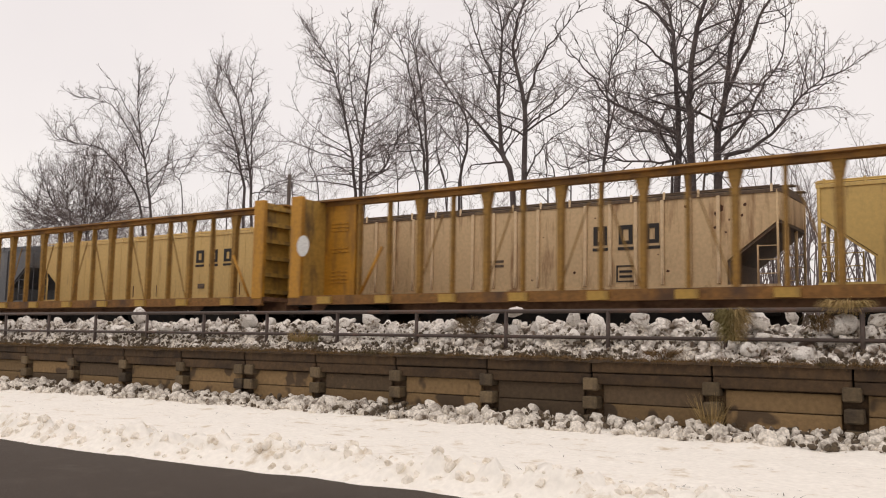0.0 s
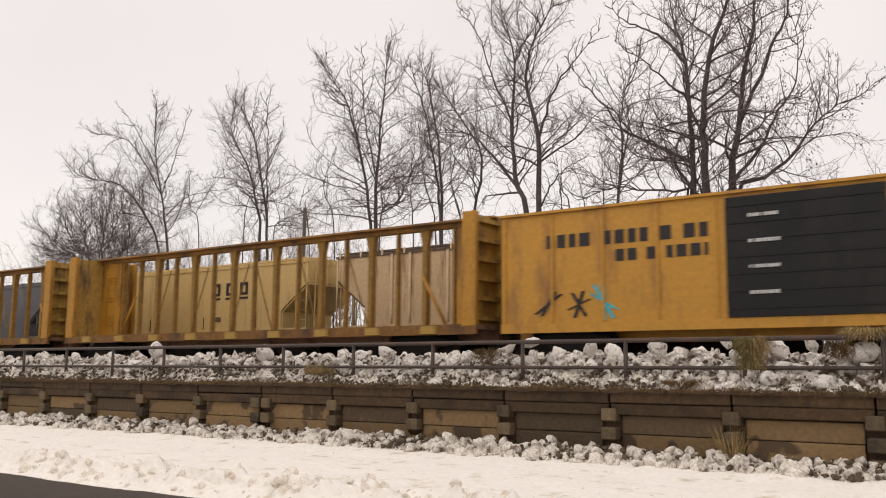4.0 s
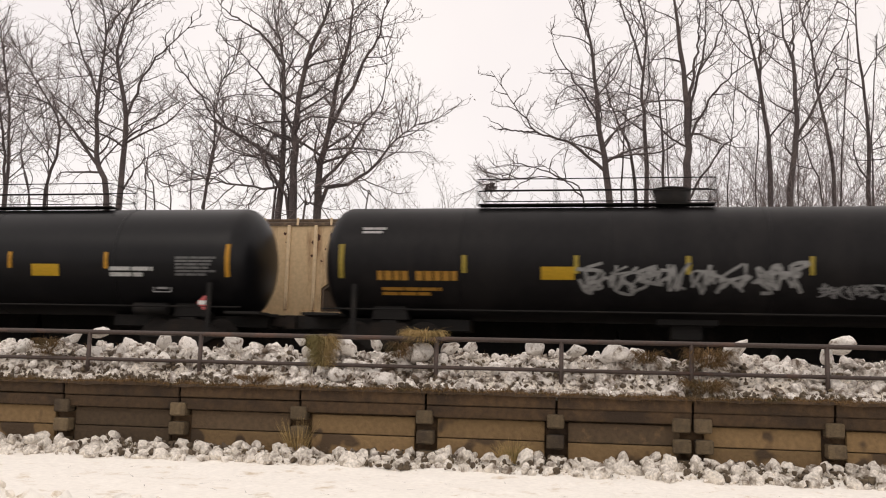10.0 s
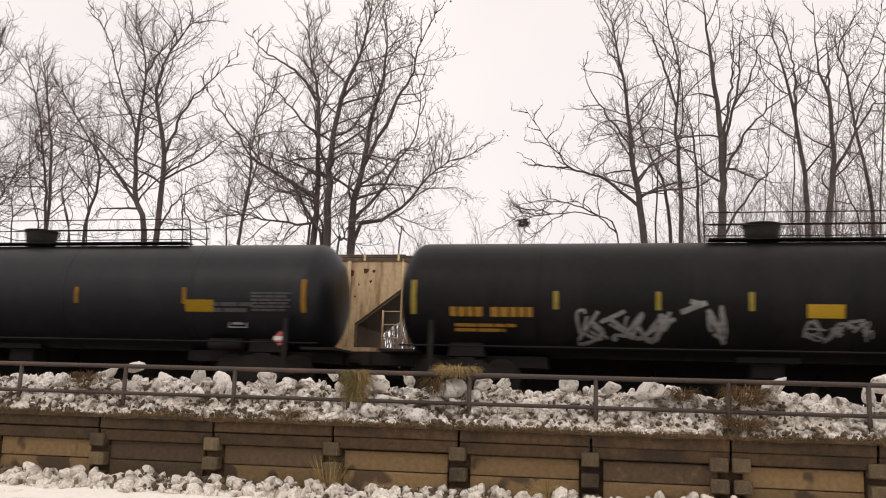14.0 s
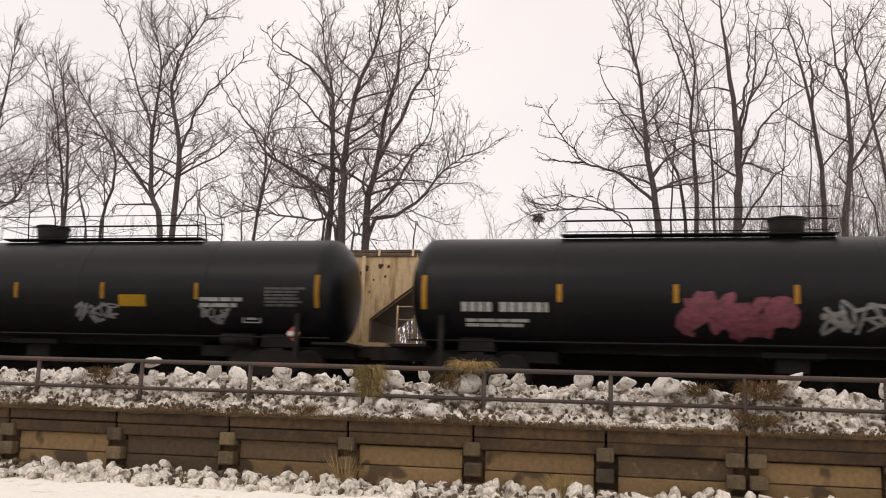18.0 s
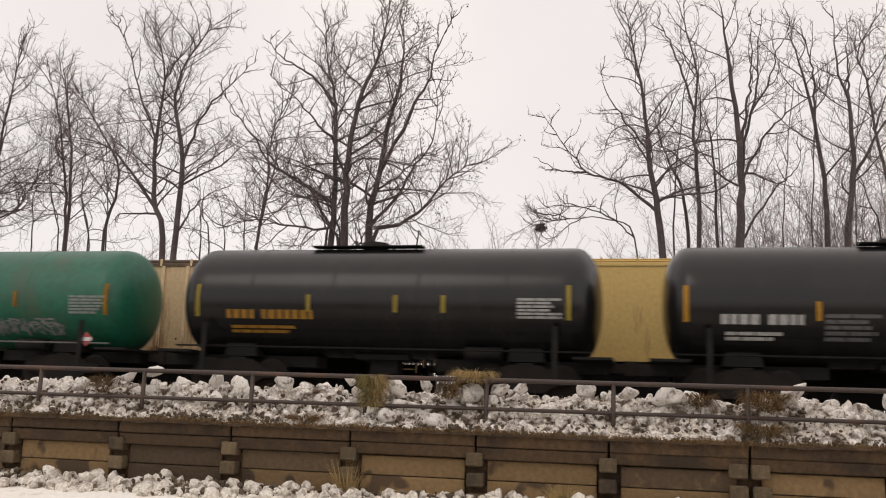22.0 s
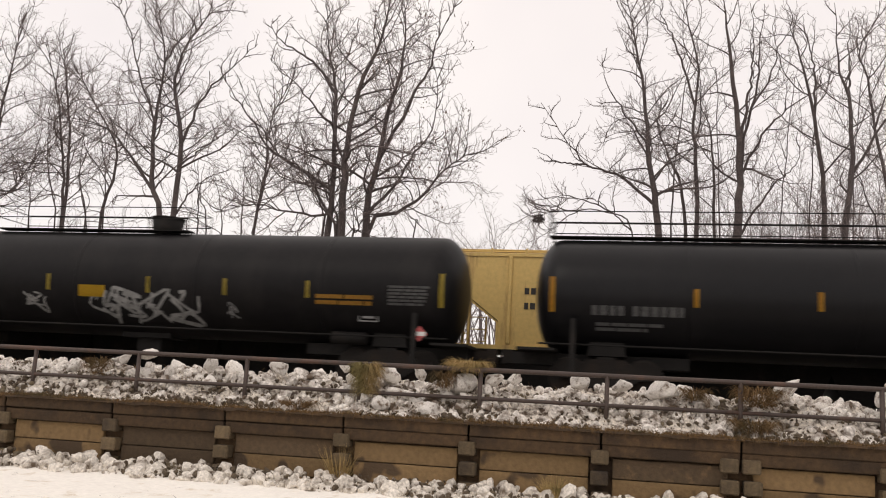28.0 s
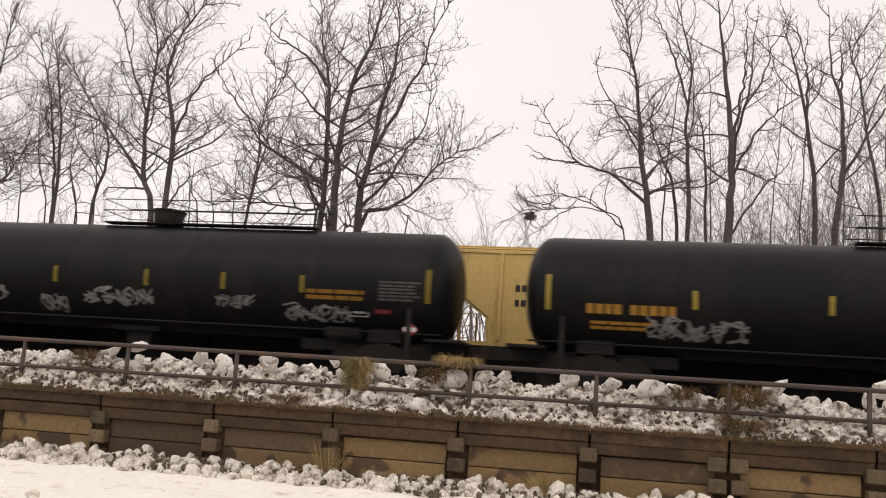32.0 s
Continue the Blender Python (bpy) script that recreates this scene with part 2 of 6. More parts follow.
RUSTY = material("rust red flatcar paint", (0.27, 0.145, 0.08), 0.8, vary=0.3, scale=2, dirt=(0.11, 0.05, 0.03), dirt_amount=0.4, streak=0.3)
DARKRUST = material("blackened bulkhead steel", (0.045, 0.032, 0.027), 0.8, vary=0.35, scale=2, dirt=(0.12, 0.06, 0.035), dirt_amount=0.4, streak=0.85, dirt_scale=2)
WRAP = material("orange-stained bulkhead board", (0.5, 0.23, 0.1), 0.75, vary=0.25, scale=2, dirt=(0.3, 0.1, 0.035), dirt_amount=0.45, streak=0.6, dirt_scale=1.6, random_shade=0.14)
SILL = material("rusty flatcar sill", (0.205, 0.096, 0.024), 0.8, vary=0.35, scale=2, dirt=(0.08, 0.04, 0.02), dirt_amount=0.4, streak=0.5, dirt_scale=0.9)
POST = material("grimy centre post paint", (0.29, 0.16, 0.033), 0.75, vary=0.25, scale=1.5, dirt=(0.11, 0.06, 0.022), dirt_amount=0.5, streak=0.7)
CHORD = material("browned top chord paint", (0.36, 0.18, 0.04), 0.7, vary=0.2, scale=1.5, dirt=(0.16, 0.085, 0.035), dirt_amount=0.55, dirt_scale=0.8)
STRIPE = material("amber reflector", (0.6, 0.3, 0.022), 0.5, vary=0.15)
STRIPE2 = material("pale yellow reflector", (0.46, 0.345, 0.05), 0.5, vary=0.15)
STICKER = material("yellow warning sticker", (0.75, 0.58, 0.03), 0.5, vary=0.1)
WHITE = material("white stencil", (0.62, 0.62, 0.6), 0.6, vary=0.2)
FADED = material("faded grey stencil", (0.17, 0.17, 0.17), 0.7, vary=0.3)
OCHRE = material("ochre stencil", (0.52, 0.27, 0.04), 0.6, vary=0.2)
INK = material("dark stencil", (0.022, 0.018, 0.017), 0.7, vary=0.2)
RED = material("placard red", (0.42, 0.075, 0.075), 0.5, vary=0.1)
BLUE = material("blue emblem paint", (0.03, 0.05, 0.25), 0.5, vary=0.2)
PALEGREEN = material("pale green emblem paint", (0.52, 0.58, 0.46), 0.5, vary=0.2)
TURQ = material("turquoise spray paint", (0.02, 0.42, 0.5), 0.5, vary=0.3, scale=1.5)
SILVER = material("pale spray paint", (0.2, 0.2, 0.195), 0.6, vary=0.35, scale=1.5)
HAZARD = material("yellow hazard panel", (0.66, 0.4, 0.02), 0.5, vary=0.1)
PINK = material("dull pink spray paint", (0.17, 0.045, 0.065), 0.6, vary=0.4, scale=1.5)
DOORBLACK = material("black tank paint", (0.0075, 0.007, 0.0068), 0.33, vary=0.25, scale=1.0, dirt=(0.016, 0.0145, 0.013), dirt_amount=0.35, streak=0.7, dirt_scale=0.8, bump=0.03, bump_scale=2, spec=0.3)


# ---- mesh helpers ----
def box(bm, x0, x1, y0, y1, z0, z1):
    v = [bm.verts.new(p) for p in ((x0, y0, z0), (x1, y0, z0), (x1, y1, z0), (x0, y1, z0), (x0, y0, z1), (x1, y0, z1), (x1, y1, z1), (x0, y1, z1))]
    for f in ((3, 2, 1, 0), (4, 5, 6, 7), (0, 1, 5, 4), (1, 2, 6, 5), (2, 3, 7, 6), (3, 0, 4, 7)):
        bm.faces.new([v[i] for i in f])
    return bm


def soft_box(x0, x1, y0, y1, z0, z1, bevel=0.02, bm=None):
    b = bmesh.new()
    box(b, x0, x1, y0, y1, z0, z1)
    bmesh.ops.bevel(b, geom=b.edges[:], offset=bevel, segments=1, affect="EDGES")
    return b


def rod(bm, a, b, r, sides=6, r2=None):
    """A round bar from a to b."""
    a, b = Vector(a), Vector(b)
    d = (b - a).normalized()
    s = d.cross(Vector((0, 0, 1)) if abs(d.z) < 0.9 else Vector((1, 0, 0))).normalized()
    u = s.cross(d)
    r2 = r if r2 is None else r2
    rings = []
    for c, rr in ((a, r), (b, r2)):
        rings.append([bm.verts.new(c + rr * (math.cos(k * math.tau / sides) * s + math.sin(k * math.tau / sides) * u)) for k in range(sides)])
    for k in range(sides):
        f = bm.faces.new((rings[0][k], rings[0][(k + 1) % sides], rings[1][(k + 1) % sides], rings[1][k]))
        f.smooth = sides > 5
    bm.faces.new(rings[0][::-1])
    bm.faces.new(rings[1])
    return bm


def lathe_x(profile, sides=40, cy=0.0, cz=0.0):
    """A body turned about the x direction, from (x, radius) pairs."""
    bm = bmesh.new()
    rings = []
    for x, r in profile:
        rings.append([bm.verts.new((x, cy + r * math.cos(k * math.tau / sides), cz + r * math.sin(k * math.tau / sides))) for k in range(sides)])
    for a, b in zip(rings, rings[1:]):
        for k in range(sides):
            bm.faces.new((a[k], b[k], b[(k + 1) % sides], a[(k + 1) % sides])).smooth = True
    bm.faces.new(rings[0])
    bm.faces.new(rings[-1][::-1])
    bmesh.ops.recalc_face_normals(bm, faces=bm.faces[:])
    return bm


def prism(bm, outline, y0, y1):
    """An outline in x, z pushed from y0 to y1."""
    a = [bm.verts.new((x, y0, z)) for x, z in outline]
    b = [bm.verts.new((x, y1, z)) for x, z in outline]
    n = len(a)
    fs = [bm.faces.new(a), bm.faces.new(b[::-1])]
    for k in range(n):
        fs.append(bm.faces.new((a[k], b[k], b[(k + 1) % n], a[(k + 1) % n])))
    bmesh.ops.recalc_face_normals(bm, faces=fs)
    return bm


def bm_with(make, *items):
    bm = bmesh.new()
    for it in items:
        make(bm, *it)
    return bm


def mesh_of(bm, name="mesh"):
    if isinstance(bm, bpy.types.Mesh):
        return bm
    me = bpy.data.meshes.new(name)
    bm.to_mesh(me)
    bm.free()
    return me


def part(name, bm, mat, parent, label="", at=None):
    """One mesh object under a thing or a part; the paint sits on the object, so that meshes can be shared."""
    me = mesh_of(bm, name)
    if not me.materials:
        me.materials.append(mat)
    ob = new(name, me)
    ob.parent = parent
    ob.material_slots[0].link = "OBJECT"
    ob.material_slots[0].material = mat
    if at:
        ob.location = at
    if label:
        ob["label"] = label
    return ob


def root(name, label, category, group="", kind=""):
    return tagged(new(name), label, category, group, kind)


SHARED = {}


def shared(key, make):
    """A mesh made once and used again."""
    if key not in SHARED:
        SHARED[key] = mesh_of(make(), str(key[0] if isinstance(key, tuple) else key))
    return SHARED[key]


# ---- ground, bank, tracks ----
def on_track(along, y, z):
    """The pose at a distance along a track that passes x = 0 at y."""
    turn = math.atan(SKEW)
    return pose(along * math.cos(turn), y - along * math.sin(turn), z, 0, 0, -math.degrees(turn))


def lumpy(x, y, s, a):
    return a * noise.fractal(Vector((x * s, y * s, 3.1)), 1.0, 2.0, 4)


def sheet(xs, ys, height):
    """A height field over the grid lines xs, ys."""
    verts = [(x, y, height(x, y)) for y in ys for x in xs]
    n = len(xs)
    faces = [(j * n + i, j * n + i + 1, (j + 1) * n + i + 1, (j + 1) * n + i) for j in range(len(ys) - 1) for i in range(n - 1)]
    me = bpy.data.meshes.new("sheet")
    me.from_pydata(verts, [], faces)
    for p in me.polygons:
        p.use_smooth = True
    return me


def structure(name, me, mat, label="", category=""):
    me = mesh_of(me, name)
    me.materials.append(mat)
    return tagged(new(name, me), label, category, kind="structure")


def steps(*spans):
    out = []
    for a, b, n in spans:
        out += [a + (b - a) * k / n for k in range(n)]
    return out + [spans[-1][1]]


def land(x, y):
    """The one sheet: road level in front, the raised railway land behind the wall."""
    if y < WALL_Y + 0.6:
        return -0.03
    if y < 31:
        return 1.2
    return 1.2 + 0.5 * min(1, (y - 31) / 30) + lumpy(x, y, 0.08, 0.25)


structure("ground", sheet(steps((-3000, -120, 8), (-120, 90, 60), (90, 3000, 8)),
                          [-2500, -200, -40, -10, 0, 8, 15, WALL_Y + 0.55, WALL_Y + 0.65, 20, 25, 31, 34, 38, 42, 48, 55, 65, 80, 120, 300, 900, 3000], land),
          FIELD, "thinly snow-covered open ground reaching the horizon", "ground")


def edge(x):
    return 8.15 + 0.25 * noise.noise(Vector((x * 0.23, 0, 0))) + 0.1 * noise.noise(Vector((x * 1.3, 5, 0)))


structure("road", sheet(steps((-160, -50, 12), (-50, 20, 60), (20, 120, 10)), steps((-9, 0, 5), (0, 9.2, 20)), lambda x, y: 0.0 + lumpy(x, y, 0.8, 0.006)),
          ASPHALT, "wet dark grey asphalt road beside the snow", "road")


def snow_height(x, y):
    e = edge(x)
    rise = max(0.0, min(1.0, (y - e) / 0.5))
    z = -0.05 + 0.15 * rise ** 0.6
    z += rise * (lumpy(x, y, 0.9, 0.04) + (lumpy(x, y, 2.6, 0.06) + lumpy(x, y, 7.0, 0.025)) * (0.25 + 3.2 * math.exp(-((y - e - 0.6) / 0.5) ** 2)))
    ridge = math.exp(-((y - e - 0.6) / 0.38) ** 2) * (0.13 + 0.06 * noise.noise(Vector((x * 0.6, 7, 0))))
    foot = max(0.0, min(1.0, (y - 13.2) / 1.6))
    return z + rise * ridge + 0.13 * foot


structure("snow_verge", sheet(steps((-160, -45, 30), (-45, 14, 620), (14, 120, 20)), steps((7.4, 10.4, 60), (10.4, WALL_Y + 0.2, 36)), snow_height),
          SNOW, "packed white roadside snow with trodden tracks", "snow")


def bank_height(x, y):
    if y < 15.62:
        t = (y - 15.38) / 0.24
        return 1.33 + 0.1 * t + lumpy(x, y, 2.5, 0.03)
    rough = lumpy(x, y, 1.8, 0.12) + lumpy(x, y, 4.6, 0.09) + lumpy(x, y, 11.0, 0.045)
    if y < 16.5:
        t = (y - 15.62) / 0.88
        return 1.41 + 0.58 * t ** 0.8 + rough * min(1, 0.4 + t * 3)
    t = min(1, (y - 16.5) / 1.6)
    return 1.99 - 0.36 * t + rough * (1 - t)


structure("snow_bank", sheet(steps((-160, -45, 30), (-45, 14, 1000), (14, 120, 20)), steps((15.44, 16.8, 40), (16.8, 18.4, 6)), bank_height),
          RUBBLE, "ploughed gritty snow bank along the top of the retaining wall", "snow bank")


def turf_height(x, y):
    """Matted turf that sags over the front edge of the cap."""
    top = bank_height(x, max(y, 15.4)) + 0.015
    if y < 15.16:
        return 1.335 - (15.16 - y) / 0.05 * (0.012 + 0.07 * max(0, noise.noise(Vector((x * 1.7, 2, 0))) - 0.12) + 0.012 * noise.noise(Vector((x * 9, 4, 0))))
    return top + lumpy(x, y, 6.0, 0.02)


structure("turf_edge", sheet(steps((-160, -45, 20), (-45, 14, 480), (14, 120, 20)), [15.1, 15.125, 15.16, 15.2, 15.26, 15.34, 15.42, 15.46], turf_height),
          TURF, "matted dead turf spilling over the wall cap", "turf")
structure("ballast", sheet(steps((-800, -60, 40), (-60, 60, 120), (60, 800, 40)), [18.0, 19.2, 20.6, 21.2, 24.2, 25.2, 28.4, 29.2, 31.5],
                           lambda x, y: (RAIL_Z - 0.24 if 20.4 < y < 28.9 else 1.55) + lumpy(x, y, 2.0, 0.02)),
          BALLAST, "dark stone ballast bed under two railway tracks", "ballast").matrix_world = on_track(0, 0, 0)
for k, (ty, tz) in enumerate(((TRACK_Y, RAIL_Z), (TRACK2_Y, RAIL2_Z))):
    for s in (-0.75, 0.75):
        bm = bmesh.new()
        box(bm, -800, 800, ty + s - 0.035, ty + s + 0.035, tz - 0.04, tz)
        box(bm, -800, 800, ty + s - 0.01, ty + s + 0.01, tz - 0.14, tz - 0.04)
        box(bm, -800, 800, ty + s - 0.07, ty + s + 0.07, tz - 0.16, tz - 0.14)
        structure("rail", bm, STEEL, "worn steel running rail on timber ties", "rail").matrix_world = on_track(0, 0, 0)
    bm = bmesh.new()
    for i in range(-160, 160):
        box(bm, i * 0.55 - 0.11, i * 0.55 + 0.11, ty - 1.3, ty + 1.3, tz - 0.3, tz - 0.165)
    tagged(structure("ties", bm, TIE, "dark timber ties under the rails", "ties"), kind="stuff").matrix_world = on_track(0, 0, 0)

# ---- crib retaining wall ----
BAYS = range(-22, 8)
JOINT = -0.305           # x of one crib joint
wall = tagged(new("retaining_wall"), "brown concrete crib retaining wall with stained tan panels", "wall", kind="structure")
part("wall_core", bm_with(box, (-160, 120, WALL_Y + 0.1, WALL_Y + 0.5, -0.3, 1.3)), BEAM, wall)
part("wall_face", bm_with(box, (-160, JOINT + BAYS[0] * BAY, WALL_Y - 0.02, WALL_Y + 0.1, -0.3, 1.32), (JOINT + (BAYS[-1] + 1) * BAY, 120, WALL_Y - 0.02, WALL_Y + 0.1, -0.3, 1.32)), PANEL, wall)
random.seed(11)
cap_me = shared("cap_beam", lambda: soft_box(0.02, BAY - 0.015, -0.13, 0.14, 0, 0.205, 0.012))
beam_me = shared("face_beam", lambda: soft_box(0.02, BAY - 0.015, -0.1, 0.12, 0, 0.195, 0.012))
panel_me = shared("panel", lambda: soft_box(0.19, BAY - 0.19, 0, 0.1, 0, 0.315, 0.01))
block_me = shared("header_block", lambda: soft_box(-0.14, 0.14, -0.17, 0.12, 0, 0.225, 0.022))
for i in BAYS:
    x = JOINT + i * BAY
    part("cap_beam", cap_me, BEAM, wall, at=(x, WALL_Y, 1.135 + random.uniform(-0.012, 0.012)))
    part("face_beam", beam_me, BEAM, wall, at=(x, WALL_Y, 0.935 + random.uniform(-0.012, 0.012)))
    for j in range(3):
        part("panel", panel_me, STAINED if random.random() < (0.5, 0.25, 0.3)[j] else PANEL, wall, at=(x, WALL_Y + 0.0 + random.uniform(0, 0.015), 0.6 - j * 0.33))
    twin = i in (-13, -7, 1, 6)
    for j in range(3):
        for s in ((-0.17, 0.17) if twin else (0,)):
            part("header_block", block_me, BLOCK, wall, at=(x + s + random.uniform(-0.015, 0.015), WALL_Y, 0.815 - j * 0.33))

# ---- railing ----
railing = root("railing", "brown painted steel pipe railing with two rails", "railing", kind="structure")
posts = [-0.24 + i * BAY for i in range(-22, 9)]
part("top_rail", bm_with(rod, ((-60, RAILING_Y, 2.255), (20, RAILING_Y, 2.255), 0.042, 10)), RAILPAINT, railing)
part("middle_rail", bm_with(rod, ((-60, RAILING_Y, 1.76), (20, RAILING_Y, 1.76), 0.034, 8)), RAILPAINT, railing)
post_me = shared("post", lambda: bm_with(rod, ((0, 0, 1.25), (0, 0, 2.26), 0.04, 10)))
for x in posts:
    part("post", post_me, RAILPAINT, railing, at=(x, RAILING_Y, 0))


# ---- bare trees ----
class Wood:
    """Collects tapering branch tubes into one mesh."""
    def __init__(self):
        self.v, self.f = [], []

    def tube(self, pts, radii, sides):
        start = len(self.v)
        prev = None
        for k, p in enumerate(pts):
            d = (pts[min(k + 1, len(pts) - 1)] - pts[max(k - 1, 0)])
            d.normalize()
            s = d.cross(Vector((0.3, 1, 0.1)) if prev is None else prev)
            if s.length < 1e-3:
                s = d.cross(Vector((1, 0, 0)))
            s.normalize()
            u = s.cross(d)
            prev = u
            for q in range(sides):
                a = q * math.tau / sides
                self.v.append(p + radii[k] * (math.cos(a) * s + math.sin(a) * u))
        for k in range(len(pts) - 1):
            for q in range(sides):
                a, b = start + k * sides + q, start + k * sides + (q + 1) % sides
                self.f.append((a, b, b + sides, a + sides))

    def mesh(self):
        me = bpy.data.meshes.new("wood")
        me.from_pydata([tuple(p) for p in self.v], [], self.f)
        for p in me.polygons:
            p.use_smooth = True
        return me


def smooth_line(ctrl, n, rng, jitter):
    """Points along control points (Catmull-Rom), with a little waver."""
    P = [ctrl[0] * 2 - ctrl[1], *ctrl, ctrl[-1] * 2 - ctrl[-2]]
    out = []
    seg = len(ctrl) - 1
    for k in range(n + 1):
        t = k / n * seg
        i = min(int(t), seg - 1)
        t -= i
        a, b, c, d = P[i], P[i + 1], P[i + 2], P[i + 3]
        p = 0.5 * (2 * b + (c - a) * t + (2 * a - 5 * b + 4 * c - d) * t * t + (3 * b - a - 3 * c + d) * t ** 3)
        w = jitter * min(1, k / 3)
        out.append(p + Vector((rng.uniform(-w, w), rng.uniform(-w, w), rng.uniform(-w, w) * 0.5)))
    return out


def grow(bough, twig, start, way, length, radius, level, rng, droop, tips=None):
    """A winding branch: it swings to and fro, with smaller ones leaving it on alternate sides."""
    n = (0, 11, 7, 3)[level]
    pts, radii, p, d = [start], [radius], start.copy(), way.normalized()
    bend = Vector((rng.gauss(0, 0.13), rng.gauss(0, 0.11), rng.gauss(0, 0.09)))
    swing = rng.uniform(1.5, 4.5)
    phase = rng.uniform(0, 6.3)
    waver = (0, 0.12, 0.19, 0.26)[level]
    for k in range(n):
        f = k / n
        lift = (0.1 - 0.2 * droop * (1 - f), 0.06, 0.05)[level - 1]
        d = (d + bend * math.cos(phase + swing * f) * 1.1 + Vector((rng.gauss(0, waver), rng.gauss(0, waver), rng.gauss(0, waver) + lift))).normalized()
        p = p + d * (length / n)
        pts.append(p.copy())
        radii.append(max((0.013, 0.0085, 0.006)[level - 1], radius * (1 - 0.85 * (k + 1) / n)))
    (bough if level < 2 else twig).tube(pts, radii, 5 if level < 2 else 3)
    if tips is not None and level > 1:
        tips.append(pts[-1])
    if level >= 3:
        return
    count = int(length / (0, 0.38, 0.32)[level]) + 1
    flip = rng.choice((-1, 1))
    lane = Vector((0, 0, 1)) if abs(d.z) < 0.75 else Vector((1, 0, 0))
    for c in range(count):
        s = 0.12 + 0.88 * (c + 1.6 * rng.random() - 0.3) / count
        s = max(0.1, min(s, 0.999))
        i = min(int(s * n), n - 1)
        q = pts[i].lerp(pts[i + 1], s * n - i)
        axis = (pts[i + 1] - pts[i]).normalized()
        flip = -flip if rng.random() < 0.75 else flip
        side = lane * flip * rng.uniform(0.4, 1.2) + Vector((rng.gauss(0, 0.5), rng.gauss(0, 0.8), rng.gauss(0.1, 0.3)))
        side = (side - axis * side.dot(axis)).normalized()
        a = rng.uniform(0.4, 1.0)
        if level == 1:
            ln = length * (0.18 + 0.45 * rng.random() ** 1.4) * (1.1 - 0.5 * s)
        else:
            ln = min(0.85, length * rng.uniform(0.3, 0.65))
        grow(bough, twig, q, axis * math.cos(a) + side * math.sin(a), max(0.25, ln), max((0.0165, 0.009)[level - 1], radius * (1 - 0.8 * s) * rng.uniform(0.4, 0.65)), level + 1, rng, droop, tips)


def bare_tree(seed, y, base_z, stems, label, twigs=1.0, spread=1.0, group="", leaves=0.0):
    """stems: (radius at foot, first branch 0..1, [(x, z), ...]) in metres, each stem a leader or a great limb."""
    rng = random.Random(seed)
    x0 = stems[0][2][0][0]
    tree = root("bare_tree", label, "tree", group)
    tree.location = (x0, y, base_z)
    trunk, bough, twig, spine, tips = Wood(), Wood(), Wood(), [], []
    peak = max(z for _, _, line in stems for _, z in line) - base_z + 0.4
    for radius, low, line in stems:
        depth = rng.uniform(-1.8, 1.8) * spread
        ctrl = [Vector((x - x0, depth * (k / (len(line) - 1)) ** 1.3, z - base_z)) for k, (x, z) in enumerate(line)]
        if spine and ctrl[0].z > 3:      # a limb: let it leave the nearest stem
            foot = min(spine, key=lambda p: (p - ctrl[0]).xz.length + (0.6 if p.z > ctrl[0].z else 0))
            ctrl = [foot] + [c + Vector((0, foot.y, 0)) for c in ctrl[1:]]
        limb = ctrl[0].z > 3
        pts = smooth_line(ctrl, 18, rng, 0.075 if limb else 0.05)
        radius *= 0.74 if limb or low > 0.2 and len(spine) > 60 and radius < 0.16 else 0.95
        n = len(pts) - 1
        spine += pts
        tip = 0.011
        radii = [tip + (radius - tip) * (1 - k / n) ** (1.0 if not limb else 1.3) for k in range(n + 1)]
        trunk.tube(pts, radii, 8)
        total = sum((b - a).length for a, b in zip(pts, pts[1:]))
        count = int(total * 1.4 * twigs * (0.45 if radius < 0.058 and total > 3 else 1))
        flip = rng.choice((-1, 1))
        for c in range(count):
            s = low + (1 - low) * (c + 0.8 * rng.random()) / count
            i = min(int(s * n), n - 1)
            q = pts[i].lerp(pts[i + 1], s * n - i)
            axis = (pts[i + 1] - pts[i]).normalized()
            flip = -flip if rng.random() < 0.8 else flip
            side = Vector((flip * rng.uniform(0.5, 1), rng.gauss(0, 0.7), rng.gauss(0, 0.25)))
            side = (side - axis * side.dot(axis)).normalized()
            up = (s - low) / (1 - low)
            a = 1.1 - 0.55 * up + rng.uniform(-0.25, 0.2)
            ln = min(4.8, max(1.9, total * 0.3)) * rng.uniform(0.4, 1.1) * (1.1 - 0.6 * up) * spread
            ln = min(ln, max(0.7, (peak - q.z) / max(0.3, 0.95 * math.cos(a))))
            grow(bough, twig, q, axis * math.cos(a) + side * math.sin(a), ln, max(0.03, radii[i] * rng.uniform(0.32, 0.5)), 1, rng, rng.uniform(0, 1.2) * (1 - up), tips)
    part("trunk", trunk.mesh(), BARK, tree)
    tagged(part("branching", bough.mesh(), BARK, tree), kind="stuff")
    tagged(part("crown", twig.mesh(), TWIG, tree), kind="stuff")
    if leaves:
        hung = Wood()
        for p in tips:
            if p.x > 0.5 and rng.random() < leaves:
                for _ in range(rng.randint(1, 3)):
                    q = p + Vector((rng.gauss(0, 0.06), rng.gauss(0, 0.06), rng.gauss(-0.06, 0.05)))
                    e = Vector((rng.gauss(0, 0.03), rng.gauss(0, 0.03), -rng.uniform(0.05, 0.1)))
                    hung.tube([q, q + e * 0.5, q + e], [0.008, rng.uniform(0.02, 0.036), 0.006], 4)
        tagged(part("withered_leaves", hung.mesh(), LEAF, tree, "few withered brown leaves"), kind="stuff")
    return tree


